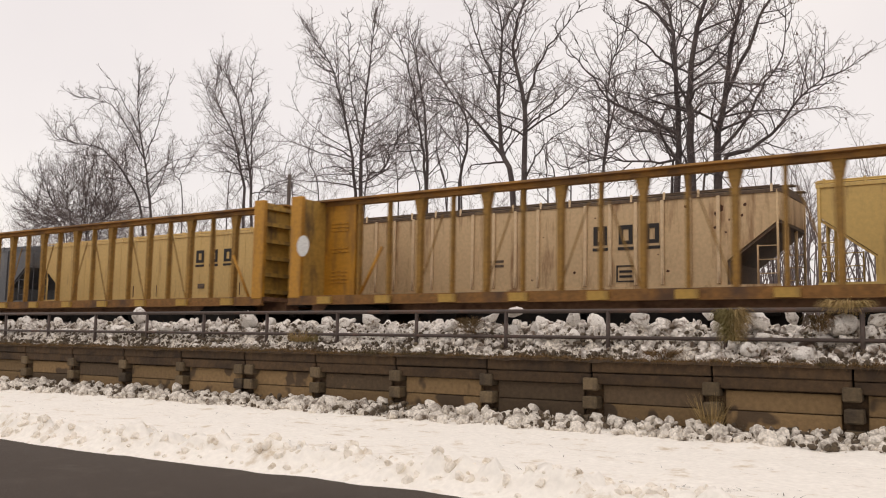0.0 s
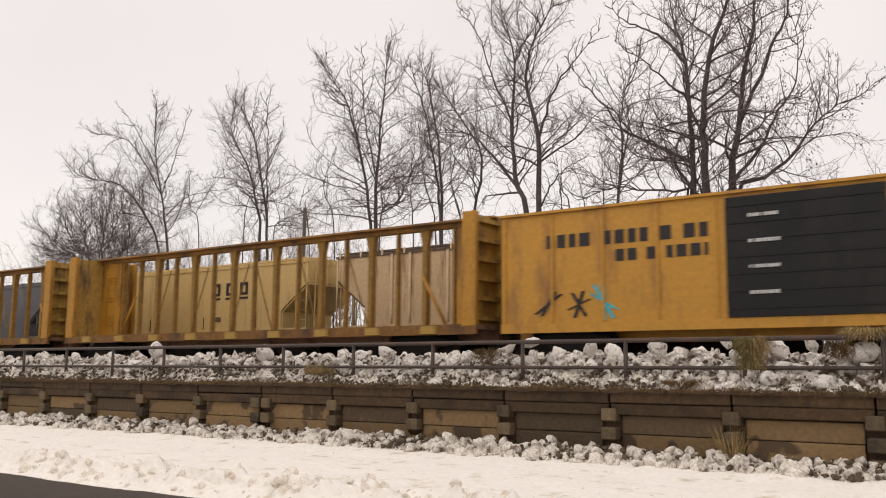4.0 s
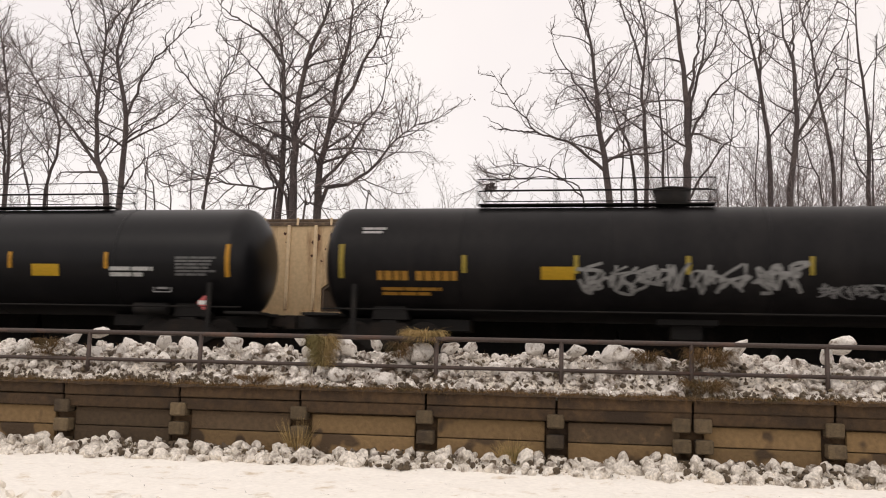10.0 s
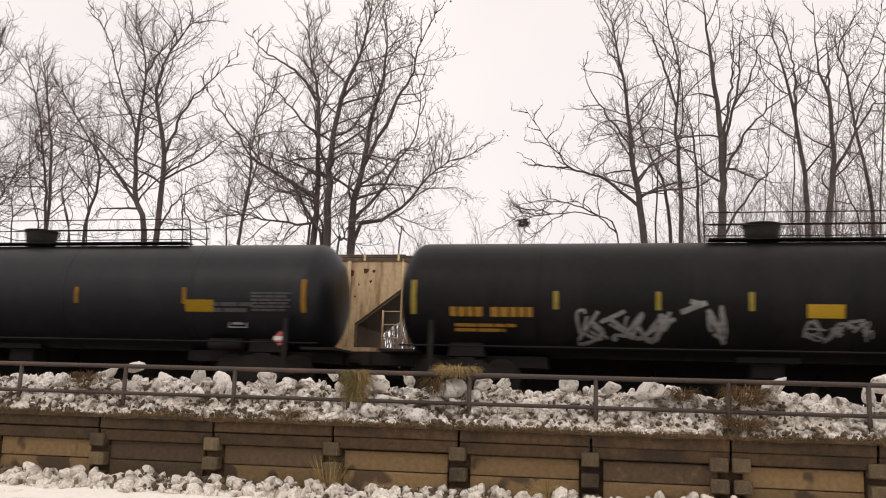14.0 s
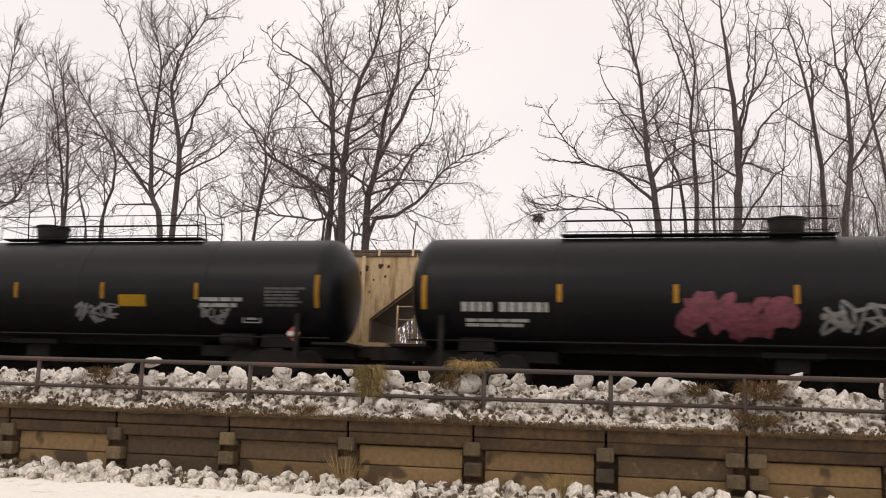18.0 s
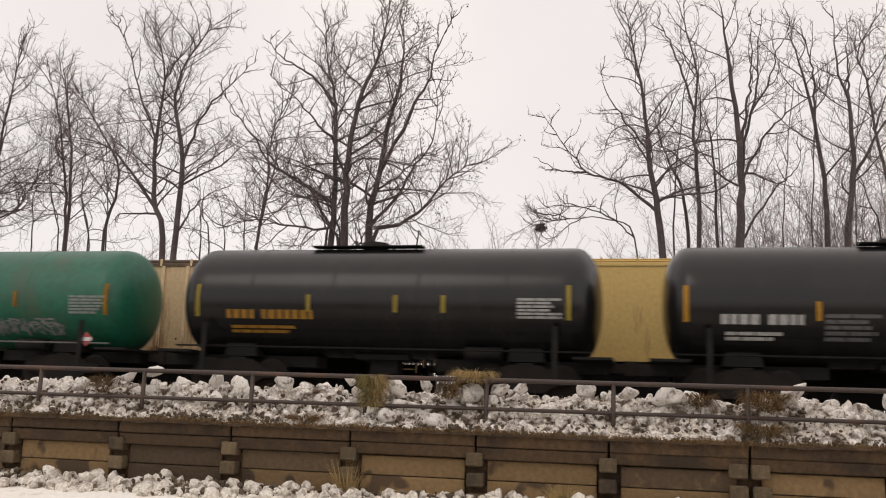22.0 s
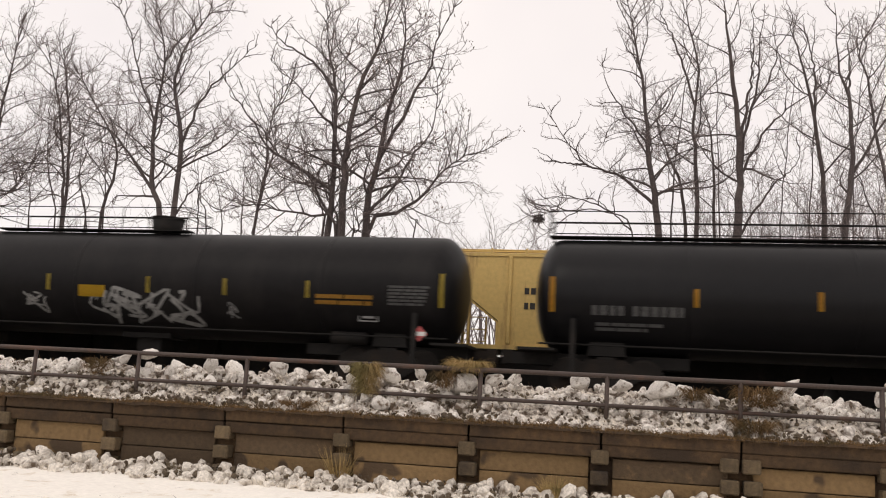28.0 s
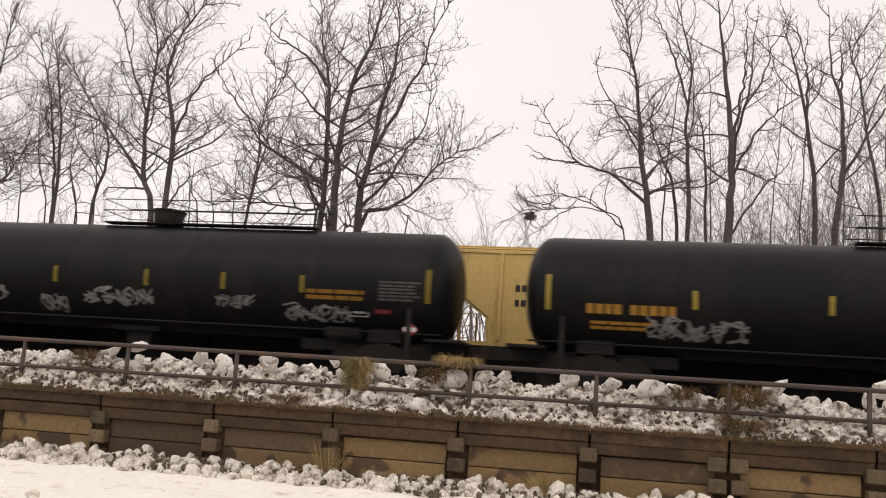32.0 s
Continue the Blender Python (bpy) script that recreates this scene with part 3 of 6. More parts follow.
bare_tree(1, 41.0, 1.2, [(0.11, 0.30, [(-28.0, 1.2), (-28.1, 9.8), (-28.3, 13.1), (-28.8, 16.1), (-29.6, 18.9)])], "slender bare tree behind the tracks", twigs=0.85)
bare_tree(2, 38.0, 1.2, [(0.18, 0.30, [(-21.0, 1.2), (-21.2, 8.8), (-22.1, 11.6), (-22.4, 15.0), (-22.6, 17.9), (-23.5, 20.8)]), (0.18, 0.30, [(-20.6, 1.2), (-20.6, 8.9), (-20.8, 13.3), (-21.6, 16.4), (-21.2, 18.7), (-20.1, 20.6)]), (0.11, 0.12, [(-22.2, 11.4), (-24.3, 13.5), (-26.1, 14.5), (-28.6, 15.1)]), (0.10, 0.12, [(-20.8, 13.1), (-19.9, 15.5), (-18.7, 17.1), (-17.7, 18.4)]), (0.08, 0.12, [(-20.8, 11.8), (-19.6, 13.1), (-18.3, 14.3)]), (0.08, 0.12, [(-22.3, 14.6), (-23.5, 16.7), (-24.6, 19.4), (-25.7, 21.3)]), (0.07, 0.12, [(-20.7, 10.2), (-19.6, 11.3), (-18.5, 12.0)]), (0.07, 0.12, [(-22.6, 17.9), (-21.9, 19.3), (-21.2, 20.8)])], "tall bare tree with a low leaning limb", twigs=1.15)
bare_tree(3, 40.0, 1.2, [(0.09, 0.30, [(-17.4, 1.2), (-17.3, 9.1), (-16.9, 12.0), (-16.7, 14.5), (-15.6, 16.8)])], "small bare tree beside a larger one", twigs=1.15)
bare_tree(4, 37.0, 1.2, [(0.21, 0.30, [(-12.0, 1.2), (-12.0, 8.2), (-12.0, 10.7), (-12.0, 12.3), (-11.7, 14.3), (-11.3, 15.8), (-10.7, 17.0), (-10.4, 18.5), (-10.1, 20.0)]), (0.18, 0.30, [(-12.6, 1.2), (-12.7, 8.3), (-12.7, 10.7), (-12.9, 13.6), (-13.2, 16.0), (-13.7, 17.6), (-14.2, 20.1)]), (0.21, 0.30, [(-11.1, 1.2), (-11.0, 8.3), (-11.0, 10.1), (-10.8, 11.8), (-10.4, 14.5), (-10.1, 16.4), (-10.0, 18.2), (-10.3, 19.9)]), (0.12, 0.12, [(-10.7, 12.9), (-9.3, 14.8), (-8.5, 16.2), (-8.0, 17.6), (-7.1, 18.8)]), (0.15, 0.30, [(-11.2, 1.2), (-10.9, 8.7), (-9.7, 9.7), (-8.6, 10.6), (-7.9, 11.7), (-7.3, 12.3), (-6.8, 12.7)]), (0.11, 0.12, [(-10.9, 10.0), (-9.9, 10.9), (-9.3, 12.2), (-8.5, 13.5), (-8.3, 15.3), (-8.8, 17.1)]), (0.12, 0.12, [(-12.8, 11.1), (-14.2, 11.6), (-15.6, 12.4), (-16.8, 14.0), (-17.9, 15.4), (-18.3, 16.3)]), (0.10, 0.12, [(-13.2, 15.9), (-14.2, 16.8), (-15.5, 17.7), (-16.5, 18.5), (-16.9, 19.5)]), (0.09, 0.12, [(-12.6, 10.0), (-13.9, 11.4), (-15.0, 12.1), (-15.8, 13.2), (-16.9, 15.2)]), (0.10, 0.30, [(-11.9, 1.2), (-12.2, 8.7), (-13.4, 9.4), (-14.8, 9.6), (-15.9, 9.8), (-17.4, 9.4)]), (0.09, 0.12, [(-12.9, 13.6), (-13.8, 14.5), (-14.8, 15.6), (-15.7, 16.4)]), (0.08, 0.12, [(-12.0, 12.3), (-12.6, 13.3), (-12.4, 15.0), (-12.3, 16.5), (-11.9, 18.2)]), (0.08, 0.12, [(-10.8, 11.8), (-9.8, 11.9), (-8.9, 12.8), (-8.0, 13.0)]), (0.10, 0.30, [(-13.0, 1.2), (-13.0, 8.3), (-12.9, 10.0), (-12.4, 11.6), (-12.0, 12.4)]), (0.09, 0.30, [(-12.1, 1.2), (-12.2, 8.3), (-12.7, 10.1), (-13.5, 11.3), (-14.3, 12.6)]), (0.08, 0.30, [(-11.6, 1.2), (-11.5, 8.3), (-11.3, 8.7), (-10.8, 9.4), (-9.8, 10.1)])], "large many-stemmed bare tree with a few withered leaves", twigs=1.0, leaves=0.13)
bare_tree(5, 41.0, 1.2, [(0.21, 0.30, [(1.6, 1.2), (1.5, 9.5), (1.1, 12.4), (0.8, 15.4), (0.4, 18.4), (-0.2, 21.3)]), (0.11, 0.12, [(1.2, 11.5), (-0.3, 12.4), (-1.8, 13.0), (-3.0, 14.5), (-4.1, 16.1)]), (0.07, 0.12, [(1.0, 14.0), (-0.2, 15.4), (-1.0, 16.8), (-1.3, 17.9)]), (0.07, 0.12, [(-1.8, 13.0), (-3.1, 12.9), (-4.2, 13.3)]), (0.06, 0.64, [(0.6, 1.2), (0.4, 9.3), (-0.8, 10.5), (-2.6, 10.45), (-3.9, 10.1)]), (0.05, 0.12, [(-0.8, 10.5), (-1.8, 11.1), (-3.1, 11.3), (-4.3, 11.2)]), (0.05, 0.12, [(-0.3, 10.1), (-1.0, 11.0), (-1.8, 11.5)]), (0.04, 0.12, [(-2.8, 10.4), (-3.6, 10.8), (-4.5, 10.6)])], "tall bare tree with a long side limb", twigs=1.15)
bare_tree(6, 43.0, 1.2, [(0.11, 0.30, [(2.8, 1.2), (2.8, 9.9), (2.5, 12.6), (2.0, 14.0), (1.4, 15.7), (1.9, 17.0)])], "slim bare tree behind the railway", twigs=0.42)
bare_tree(7, 42.0, 1.2, [(0.13, 0.30, [(3.2, 1.2), (3.2, 9.7), (3.1, 13.4), (3.0, 15.1), (3.2, 17.6), (2.7, 19.8), (2.6, 21.4)]), (0.08, 0.12, [(3.0, 16.4), (2.2, 18.5), (1.6, 19.8), (1.1, 20.6)]), (0.10, 0.30, [(4.0, 1.2), (4.0, 9.7), (3.9, 13.4), (3.7, 15.3), (3.2, 16.4)])], "slim forked bare tree behind the railway", twigs=0.42)
bare_tree(8, 40.0, 1.2, [(0.23, 0.30, [(4.6, 1.2), (4.7, 9.3), (4.8, 11.7), (4.7, 14.4), (4.4, 16.9), (4.2, 18.7), (3.9, 20.4)]), (0.11, 0.12, [(4.7, 14.0), (5.2, 15.8), (5.4, 17.8), (5.4, 20.3)]), (0.13, 0.12, [(4.8, 12.3), (4.9, 13.5), (5.6, 16.4), (5.7, 18.5), (6.0, 20.3)]), (0.07, 0.12, [(5.5, 15.5), (6.1, 16.7), (6.6, 18.3), (7.6, 19.6)]), (0.09, 0.12, [(5.0, 12.1), (5.6, 13.7), (6.4, 14.6), (7.7, 15.5), (8.4, 16.2)]), (0.08, 0.12, [(4.9, 9.5), (6.1, 11.6), (7.0, 12.5), (7.5, 13.7)])], "tall bare tree with several leaders", twigs=0.42)
bare_tree(9, 42.0, 1.2, [(0.15, 0.30, [(8.7, 1.2), (8.7, 9.8), (8.6, 12.7), (8.3, 15.4), (8.0, 17.2), (7.6, 18.8), (7.2, 20.0)]), (0.09, 0.12, [(8.3, 15.4), (8.4, 17.8), (8.2, 19.5), (8.2, 21.1)])], "tall bare tree among others", twigs=0.42)
bare_tree(10, 40.0, 1.2, [(0.18, 0.30, [(9.0, 1.2), (9.1, 9.4), (9.4, 12.3), (9.4, 15.6), (9.0, 17.1), (8.9, 20.1)]), (0.10, 0.12, [(9.4, 12.8), (10.4, 14.0), (11.3, 15.4), (11.5, 16.0), (12.1, 16.3)]), (0.08, 0.12, [(9.4, 15.9), (9.5, 17.6), (9.6, 20.1)])], "tall bare tree among others", twigs=0.42)
bare_tree(11, 43.0, 1.2, [(0.12, 0.30, [(11.8, 1.2), (11.7, 9.9), (11.5, 12.7), (11.1, 15.2), (10.8, 17.6), (10.5, 19.1), (11.2, 20.4)]), (0.07, 0.12, [(11.1, 15.2), (11.5, 16.6), (12.5, 18.7), (11.7, 20.6)]), (0.05, 0.30, [(11.3, 1.2), (11.2, 10.0), (10.8, 11.9), (10.4, 13.4), (10.1, 14.1)])], "leaning bare tree behind the railway", twigs=0.42)
bare_tree(12, 45.0, 1.2, [(0.15, 0.30, [(13.8, 1.2), (13.8, 10.3), (13.8, 14.6), (13.5, 18.8), (13.5, 22.3)])], "tall bare tree among others", twigs=0.42)
bare_tree(13, 45.0, 1.2, [(0.15, 0.30, [(16.0, 1.2), (16.0, 10.3), (16.0, 14.5), (16.8, 18.7), (16.8, 22.1)])], "tall bare tree among others", twigs=0.42)
bare_tree(14, 46.0, 1.2, [(0.15, 0.30, [(-57.3, 1.2), (-57.3, 10.4), (-57.7, 14.4), (-58.5, 18.9), (-58.0, 22.3)]), (0.13, 0.30, [(-57.9, 1.2), (-58.3, 10.5), (-59.9, 13.9), (-62.8, 16.6), (-66.0, 17.5), (-68.0, 18.0)]), (0.08, 0.12, [(-58.4, 15.9), (-60.9, 19.4), (-62.7, 20.6), (-65.6, 21.2)]), (0.07, 0.12, [(-57.6, 13.7), (-55.5, 15.2), (-52.4, 15.6)]), (0.07, 0.12, [(-58.3, 17.9), (-60.3, 20.9), (-61.2, 22.6)]), (0.07, 0.12, [(-57.8, 15.8), (-56.3, 19.3), (-55.8, 22.6)])], "spreading bare tree behind the tracks", twigs=1.25)
bare_tree(15, 46.0, 1.2, [(0.14, 0.30, [(-47.6, 1.2), (-47.7, 10.9), (-48.5, 13.9), (-50.1, 17.2), (-52.3, 20.1), (-52.4, 22.6)]), (0.14, 0.30, [(-46.5, 1.2), (-46.6, 10.7), (-47.1, 15.0), (-48.0, 18.8), (-49.6, 21.6)]), (0.08, 0.12, [(-46.7, 13.1), (-46.1, 17.0), (-45.3, 20.9)]), (0.07, 0.12, [(-49.5, 16.5), (-52.4, 18.5), (-55.0, 21.1)]), (0.07, 0.30, [(-46.3, 1.2), (-46.1, 10.9), (-45.1, 12.3), (-42.7, 12.7)]), (0.07, 0.12, [(-47.1, 15.0), (-45.4, 17.2), (-43.6, 18.8)]), (0.06, 0.12, [(-48.5, 13.9), (-51.3, 16.1), (-54.6, 16.4)])], "spreading bare tree behind the tracks", twigs=1.25)
bare_tree(16, 41.0, 1.2, [(0.17, 0.30, [(-32.8, 1.2), (-32.8, 9.4), (-32.7, 13.0), (-32.3, 16.8), (-31.7, 21.0)]), (0.13, 0.30, [(-33.0, 1.2), (-33.1, 9.5), (-33.8, 14.1), (-34.9, 17.9), (-37.1, 21.0)]), (0.08, 0.12, [(-33.5, 12.4), (-35.4, 13.3), (-37.7, 13.8)]), (0.08, 0.12, [(-32.7, 13.3), (-33.6, 17.0), (-33.6, 20.8)]), (0.08, 0.12, [(-34.9, 17.7), (-36.6, 18.5), (-38.1, 20.1)]), (0.08, 0.30, [(-32.6, 1.2), (-32.3, 10.3), (-30.7, 11.3), (-29.2, 12.9)])], "tall two-stemmed bare tree", twigs=1.25)
bare_tree(17, 43.0, 1.2, [(0.13, 0.30, [(-29.5, 1.2), (-29.6, 10.0), (-29.8, 14.5), (-30.5, 18.0), (-31.1, 20.4)])], "slender bare tree behind the tracks", twigs=0.85)
bare_tree(18, 42.0, 1.2, [(0.11, 0.30, [(-26.7, 1.2), (-26.6, 9.8), (-25.9, 13.4), (-27.2, 15.9), (-28.6, 18.1)])], "slender leaning bare tree", twigs=0.85)
bare_tree(19, 43.0, 1.2, [(0.10, 0.12, [(-18.7, 9.7), (-18.2, 13.2), (-18.1, 15.3), (-18.7, 16.9)])], "small bare tree behind the tracks", twigs=1.15)
bare_tree(21, 50.0, 1.2, [(0.08, 0.30, [(-74.5, 1.2), (-75.1, 10.9), (-77.6, 12.1), (-79.5, 12.8)]), (0.08, 0.30, [(-74.3, 1.2), (-74.9, 10.9), (-77.5, 12.6), (-79.6, 14.0)]), (0.08, 0.30, [(-73.6, 1.2), (-74.1, 10.8), (-76.8, 13.0), (-79.0, 14.9)]), (0.08, 0.30, [(-72.4, 1.2), (-73.0, 10.8), (-76.2, 13.6), (-79.2, 16.3)]), (0.08, 0.30, [(-73.7, 1.2), (-74.1, 10.8), (-76.3, 14.0), (-78.1, 17.1)]), (0.08, 0.30, [(-73.3, 1.2), (-73.7, 10.8), (-75.4, 14.2), (-76.9, 17.6)]), (0.08, 0.30, [(-73.5, 1.2), (-73.7, 10.8), (-74.7, 14.3), (-75.4, 17.7)]), (0.08, 0.30, [(-71.1, 1.2), (-71.4, 10.7), (-72.8, 14.3), (-74.2, 18.0)]), (0.08, 0.30, [(-71.2, 1.2), (-71.3, 10.7), (-72.1, 14.5), (-72.9, 18.4)]), (0.08, 0.30, [(-72.5, 1.2), (-72.4, 10.7), (-71.9, 14.4), (-71.4, 18.1)]), (0.08, 0.30, [(-71.1, 1.2), (-71.0, 10.7), (-70.5, 14.0), (-70.2, 17.3)]), (0.08, 0.30, [(-70.3, 1.2), (-70.1, 10.6), (-69.3, 13.8), (-68.8, 16.9)]), (0.08, 0.30, [(-72.0, 1.2), (-71.6, 10.7), (-69.5, 13.5), (-67.5, 16.2)]), (0.08, 0.30, [(-70.4, 1.2), (-70.0, 10.6), (-68.2, 13.0), (-66.8, 15.1)]), (0.08, 0.30, [(-71.5, 1.2), (-71.0, 10.7), (-68.3, 12.5), (-66.1, 14.0)]), (0.08, 0.30, [(-71.6, 1.2), (-71.0, 10.7), (-68.1, 12.0), (-65.6, 13.0)]), (0.08, 0.30, [(-69.7, 1.2), (-69.2, 10.6), (-66.8, 11.5), (-65.0, 11.9)])], "dense rounded bare tree with a fan of thin stems", twigs=0.85)
bare_tree(60, 45.0, 1.2, [(0.06, 0.30, [(2.2, 1.2), (2.2, 10.4), (2.4, 14.6), (2.9, 18.7), (3.4, 20.7)])], "slim bare sapling among the trees", twigs=0.22)
bare_tree(61, 49.1, 1.2, [(0.05, 0.30, [(4.9, 1.2), (4.9, 11.2), (4.8, 15.7), (4.7, 20.2), (4.4, 20.6)])], "slim bare sapling among the trees", twigs=0.22)
bare_tree(62, 44.7, 1.2, [(0.04, 0.30, [(5.4, 1.2), (5.4, 10.3), (5.6, 14.4), (6.1, 18.5), (6.4, 20.3)])], "slim bare sapling among the trees", twigs=0.22)
bare_tree(63, 47.0, 1.2, [(0.04, 0.30, [(7.5, 1.2), (7.6, 10.8), (7.9, 15.0), (8.4, 19.3), (8.7, 16.3)])], "slim bare sapling among the trees", twigs=0.22)
bare_tree(64, 47.0, 1.2, [(0.05, 0.30, [(9.0, 1.2), (9.0, 10.7), (9.2, 15.0), (9.5, 19.2), (9.6, 18.2)])], "slim bare sapling among the trees", twigs=0.22)
bare_tree(65, 51.2, 1.2, [(0.05, 0.30, [(12.0, 1.2), (12.0, 11.5), (12.1, 16.1), (12.6, 20.7), (12.9, 24.2)])], "slim bare sapling among the trees", twigs=0.22)
bare_tree(66, 45.6, 1.2, [(0.06, 0.30, [(12.5, 1.2), (12.6, 10.4), (12.8, 14.5), (13.0, 18.5), (12.9, 17.3)])], "slim bare sapling among the trees", twigs=0.22)
bare_tree(67, 46.9, 1.2, [(0.06, 0.30, [(14.5, 1.2), (14.5, 10.6), (14.5, 14.8), (14.7, 18.9), (14.4, 17.5)])], "slim bare sapling among the trees", twigs=0.22)
bare_tree(68, 49.6, 1.2, [(0.06, 0.30, [(16.3, 1.2), (16.4, 11.2), (16.9, 15.5), (17.2, 19.9), (17.4, 20.1)])], "slim bare sapling among the trees", twigs=0.22)
bare_tree(80, 45.2, 1.2, [(0.06, 0.30, [(-31.3, 1.2), (-31.4, 10.4), (-32.2, 13.9), (-32.2, 17.6)])], "thin young bare tree behind the other trees", twigs=0.40)
bare_tree(81, 47.1, 1.2, [(0.06, 0.30, [(-30.8, 1.2), (-30.9, 10.7), (-31.7, 13.7), (-30.8, 16.8)])], "thin young bare tree behind the other trees", twigs=0.40)
bare_tree(82, 47.0, 1.2, [(0.06, 0.30, [(-29.5, 1.2), (-29.5, 10.7), (-29.7, 14.7), (-30.8, 18.9)])], "thin young bare tree behind the other trees", twigs=0.40)
bare_tree(83, 45.5, 1.2, [(0.06, 0.30, [(-22.3, 1.2), (-22.5, 10.3), (-23.1, 12.2), (-23.0, 14.1)])], "thin young bare tree behind the other trees", twigs=0.40)
bare_tree(84, 45.6, 1.2, [(0.06, 0.30, [(-20.5, 1.2), (-20.6, 10.3), (-20.8, 12.2), (-21.0, 14.1)])], "thin young bare tree behind the other trees", twigs=0.40)
bare_tree(85, 49.0, 1.2, [(0.06, 0.30, [(-11.7, 1.2), (-11.6, 10.9), (-11.3, 11.5), (-12.2, 12.2)])], "thin young bare tree behind the other trees", twigs=0.40)
bare_tree(86, 46.4, 1.2, [(0.06, 0.30, [(-34.2, 1.2), (-34.3, 10.6), (-34.8, 13.8), (-34.0, 16.9)])], "thin young bare tree behind the other trees", twigs=0.40)
bare_tree(87, 49.8, 1.2, [(0.06, 0.30, [(-45.9, 1.2), (-46.0, 12.0), (-46.6, 14.0), (-45.4, 15.8)])], "thin young bare tree behind the other trees", twigs=0.40)
bare_tree(88, 45.8, 1.2, [(0.06, 0.30, [(-40.1, 1.2), (-40.2, 11.0), (-41.1, 14.2), (-39.8, 17.2)])], "thin young bare tree behind the other trees", twigs=0.40)
bare_tree(89, 46.1, 1.2, [(0.06, 0.30, [(-29.9, 1.2), (-30.0, 10.2), (-30.4, 13.2), (-30.1, 16.2)])], "thin young bare tree behind the other trees", twigs=0.40)
bare_tree(90, 45.4, 1.2, [(0.06, 0.30, [(-22.7, 1.2), (-22.8, 9.5), (-22.8, 11.8), (-22.8, 14.0)])], "thin young bare tree behind the other trees", twigs=0.40)
bare_tree(91, 46.5, 1.2, [(0.06, 0.30, [(-21.9, 1.2), (-21.9, 9.6), (-21.8, 11.5), (-22.2, 13.5)])], "thin young bare tree behind the other trees", twigs=0.40)
bare_tree(92, 44.6, 1.2, [(0.06, 0.30, [(-52.2, 1.2), (-52.4, 11.8), (-53.3, 13.8), (-53.9, 15.8)])], "thin young bare tree behind the other trees", twigs=0.40)
bare_tree(93, 47.1, 1.2, [(0.06, 0.30, [(-64.5, 1.2), (-64.6, 13.1), (-65.2, 16.1), (-64.0, 18.9)])], "thin young bare tree behind the other trees", twigs=0.40)
bare_tree(94, 47.0, 1.2, [(0.06, 0.30, [(-50.3, 1.2), (-50.3, 11.9), (-50.0, 14.5), (-49.1, 17.0)])], "thin young bare tree behind the other trees", twigs=0.40)


def brush(seed, count, x0, x1, y0, y1, low, high, label, category="brush"):
    """Scrub of many thin stems, past counting."""
    rng = random.Random(seed)
    w = Wood()
    for k in range(count):
        x, y = rng.uniform(x0, x1), rng.uniform(y0, y1)
        p = Vector((x, y, land(x, y) - 0.05))
        h = rng.uniform(low, high) * (0.5 + 0.5 * math.sin(math.pi * (x - x0) / (x1 - x0)) ** 0.5)
        for s in range(rng.randint(2, 3)):
            d = Vector((rng.gauss(0, 0.25), rng.gauss(0, 0.25), 1)).normalized()
            tall = h * rng.uniform(0.7, 1)
            q = p + d * tall * 0.55
            thick = 2.3 if y0 > 70 else 1.0
            w.tube([p, q], [0.035 * thick, 0.022 * thick], 3)
            grow(w, w, q, d + Vector((rng.gauss(0, 0.1), 0, 0)), tall * 0.5, 0.022 * thick, 2, rng, 0.1)
    me = w.mesh()
    me.materials.append(TWIG)
    return tagged(new("brush", me), label, category, kind="stuff")


brush(71, 110, -82, -62, 46, 54, 11.0, 14.5, "dense low scrub under the rounded tree")
brush(72, 150, -64, -34, 42, 52, 10.0, 14.0, "tall bare thicket between the trees")
brush(75, 60, -36, -14, 42, 50, 8.5, 12.0, "tall bare thicket between the trees")
brush(74, 260, 1.5, 20, 42, 54, 11.5, 17.0, "bare undergrowth among the trees")
brush(73, 170, -30, 8, 75, 95, 17.0, 20.0, "distant bare thicket on the skyline")

nest = root("bird_nest", "round dark bird nest of twigs in a bare tree", "nest")
nest.location = (-3.94, 41.0, 10.29)
nest_wood = Wood()
nest_rng = random.Random(3)
for k in range(90):
    a, c = nest_rng.uniform(0, 6.3), nest_rng.uniform(-1, 1)
    p = Vector((math.cos(a) * math.sqrt(1 - c * c), math.sin(a) * math.sqrt(1 - c * c), c * 0.8)) * 0.2
    d = Vector((nest_rng.gauss(0, 1), nest_rng.gauss(0, 1), nest_rng.gauss(0, 1))).normalized() * 0.16
    nest_wood.tube([p - d, p, p + d], [0.012, 0.016, 0.008], 4)
part("woven_twigs", nest_wood.mesh(), BARK, nest)

pole = root("timber_pole", "weathered grey timber pole behind the tracks", "pole")
pole.location = (-38.6, 41, 1.2)
part("shaft", bm_with(rod, ((0, 0, 0), (0.1, 0, 10.6), 0.16, 10, 0.11)), TIMBER, pole)

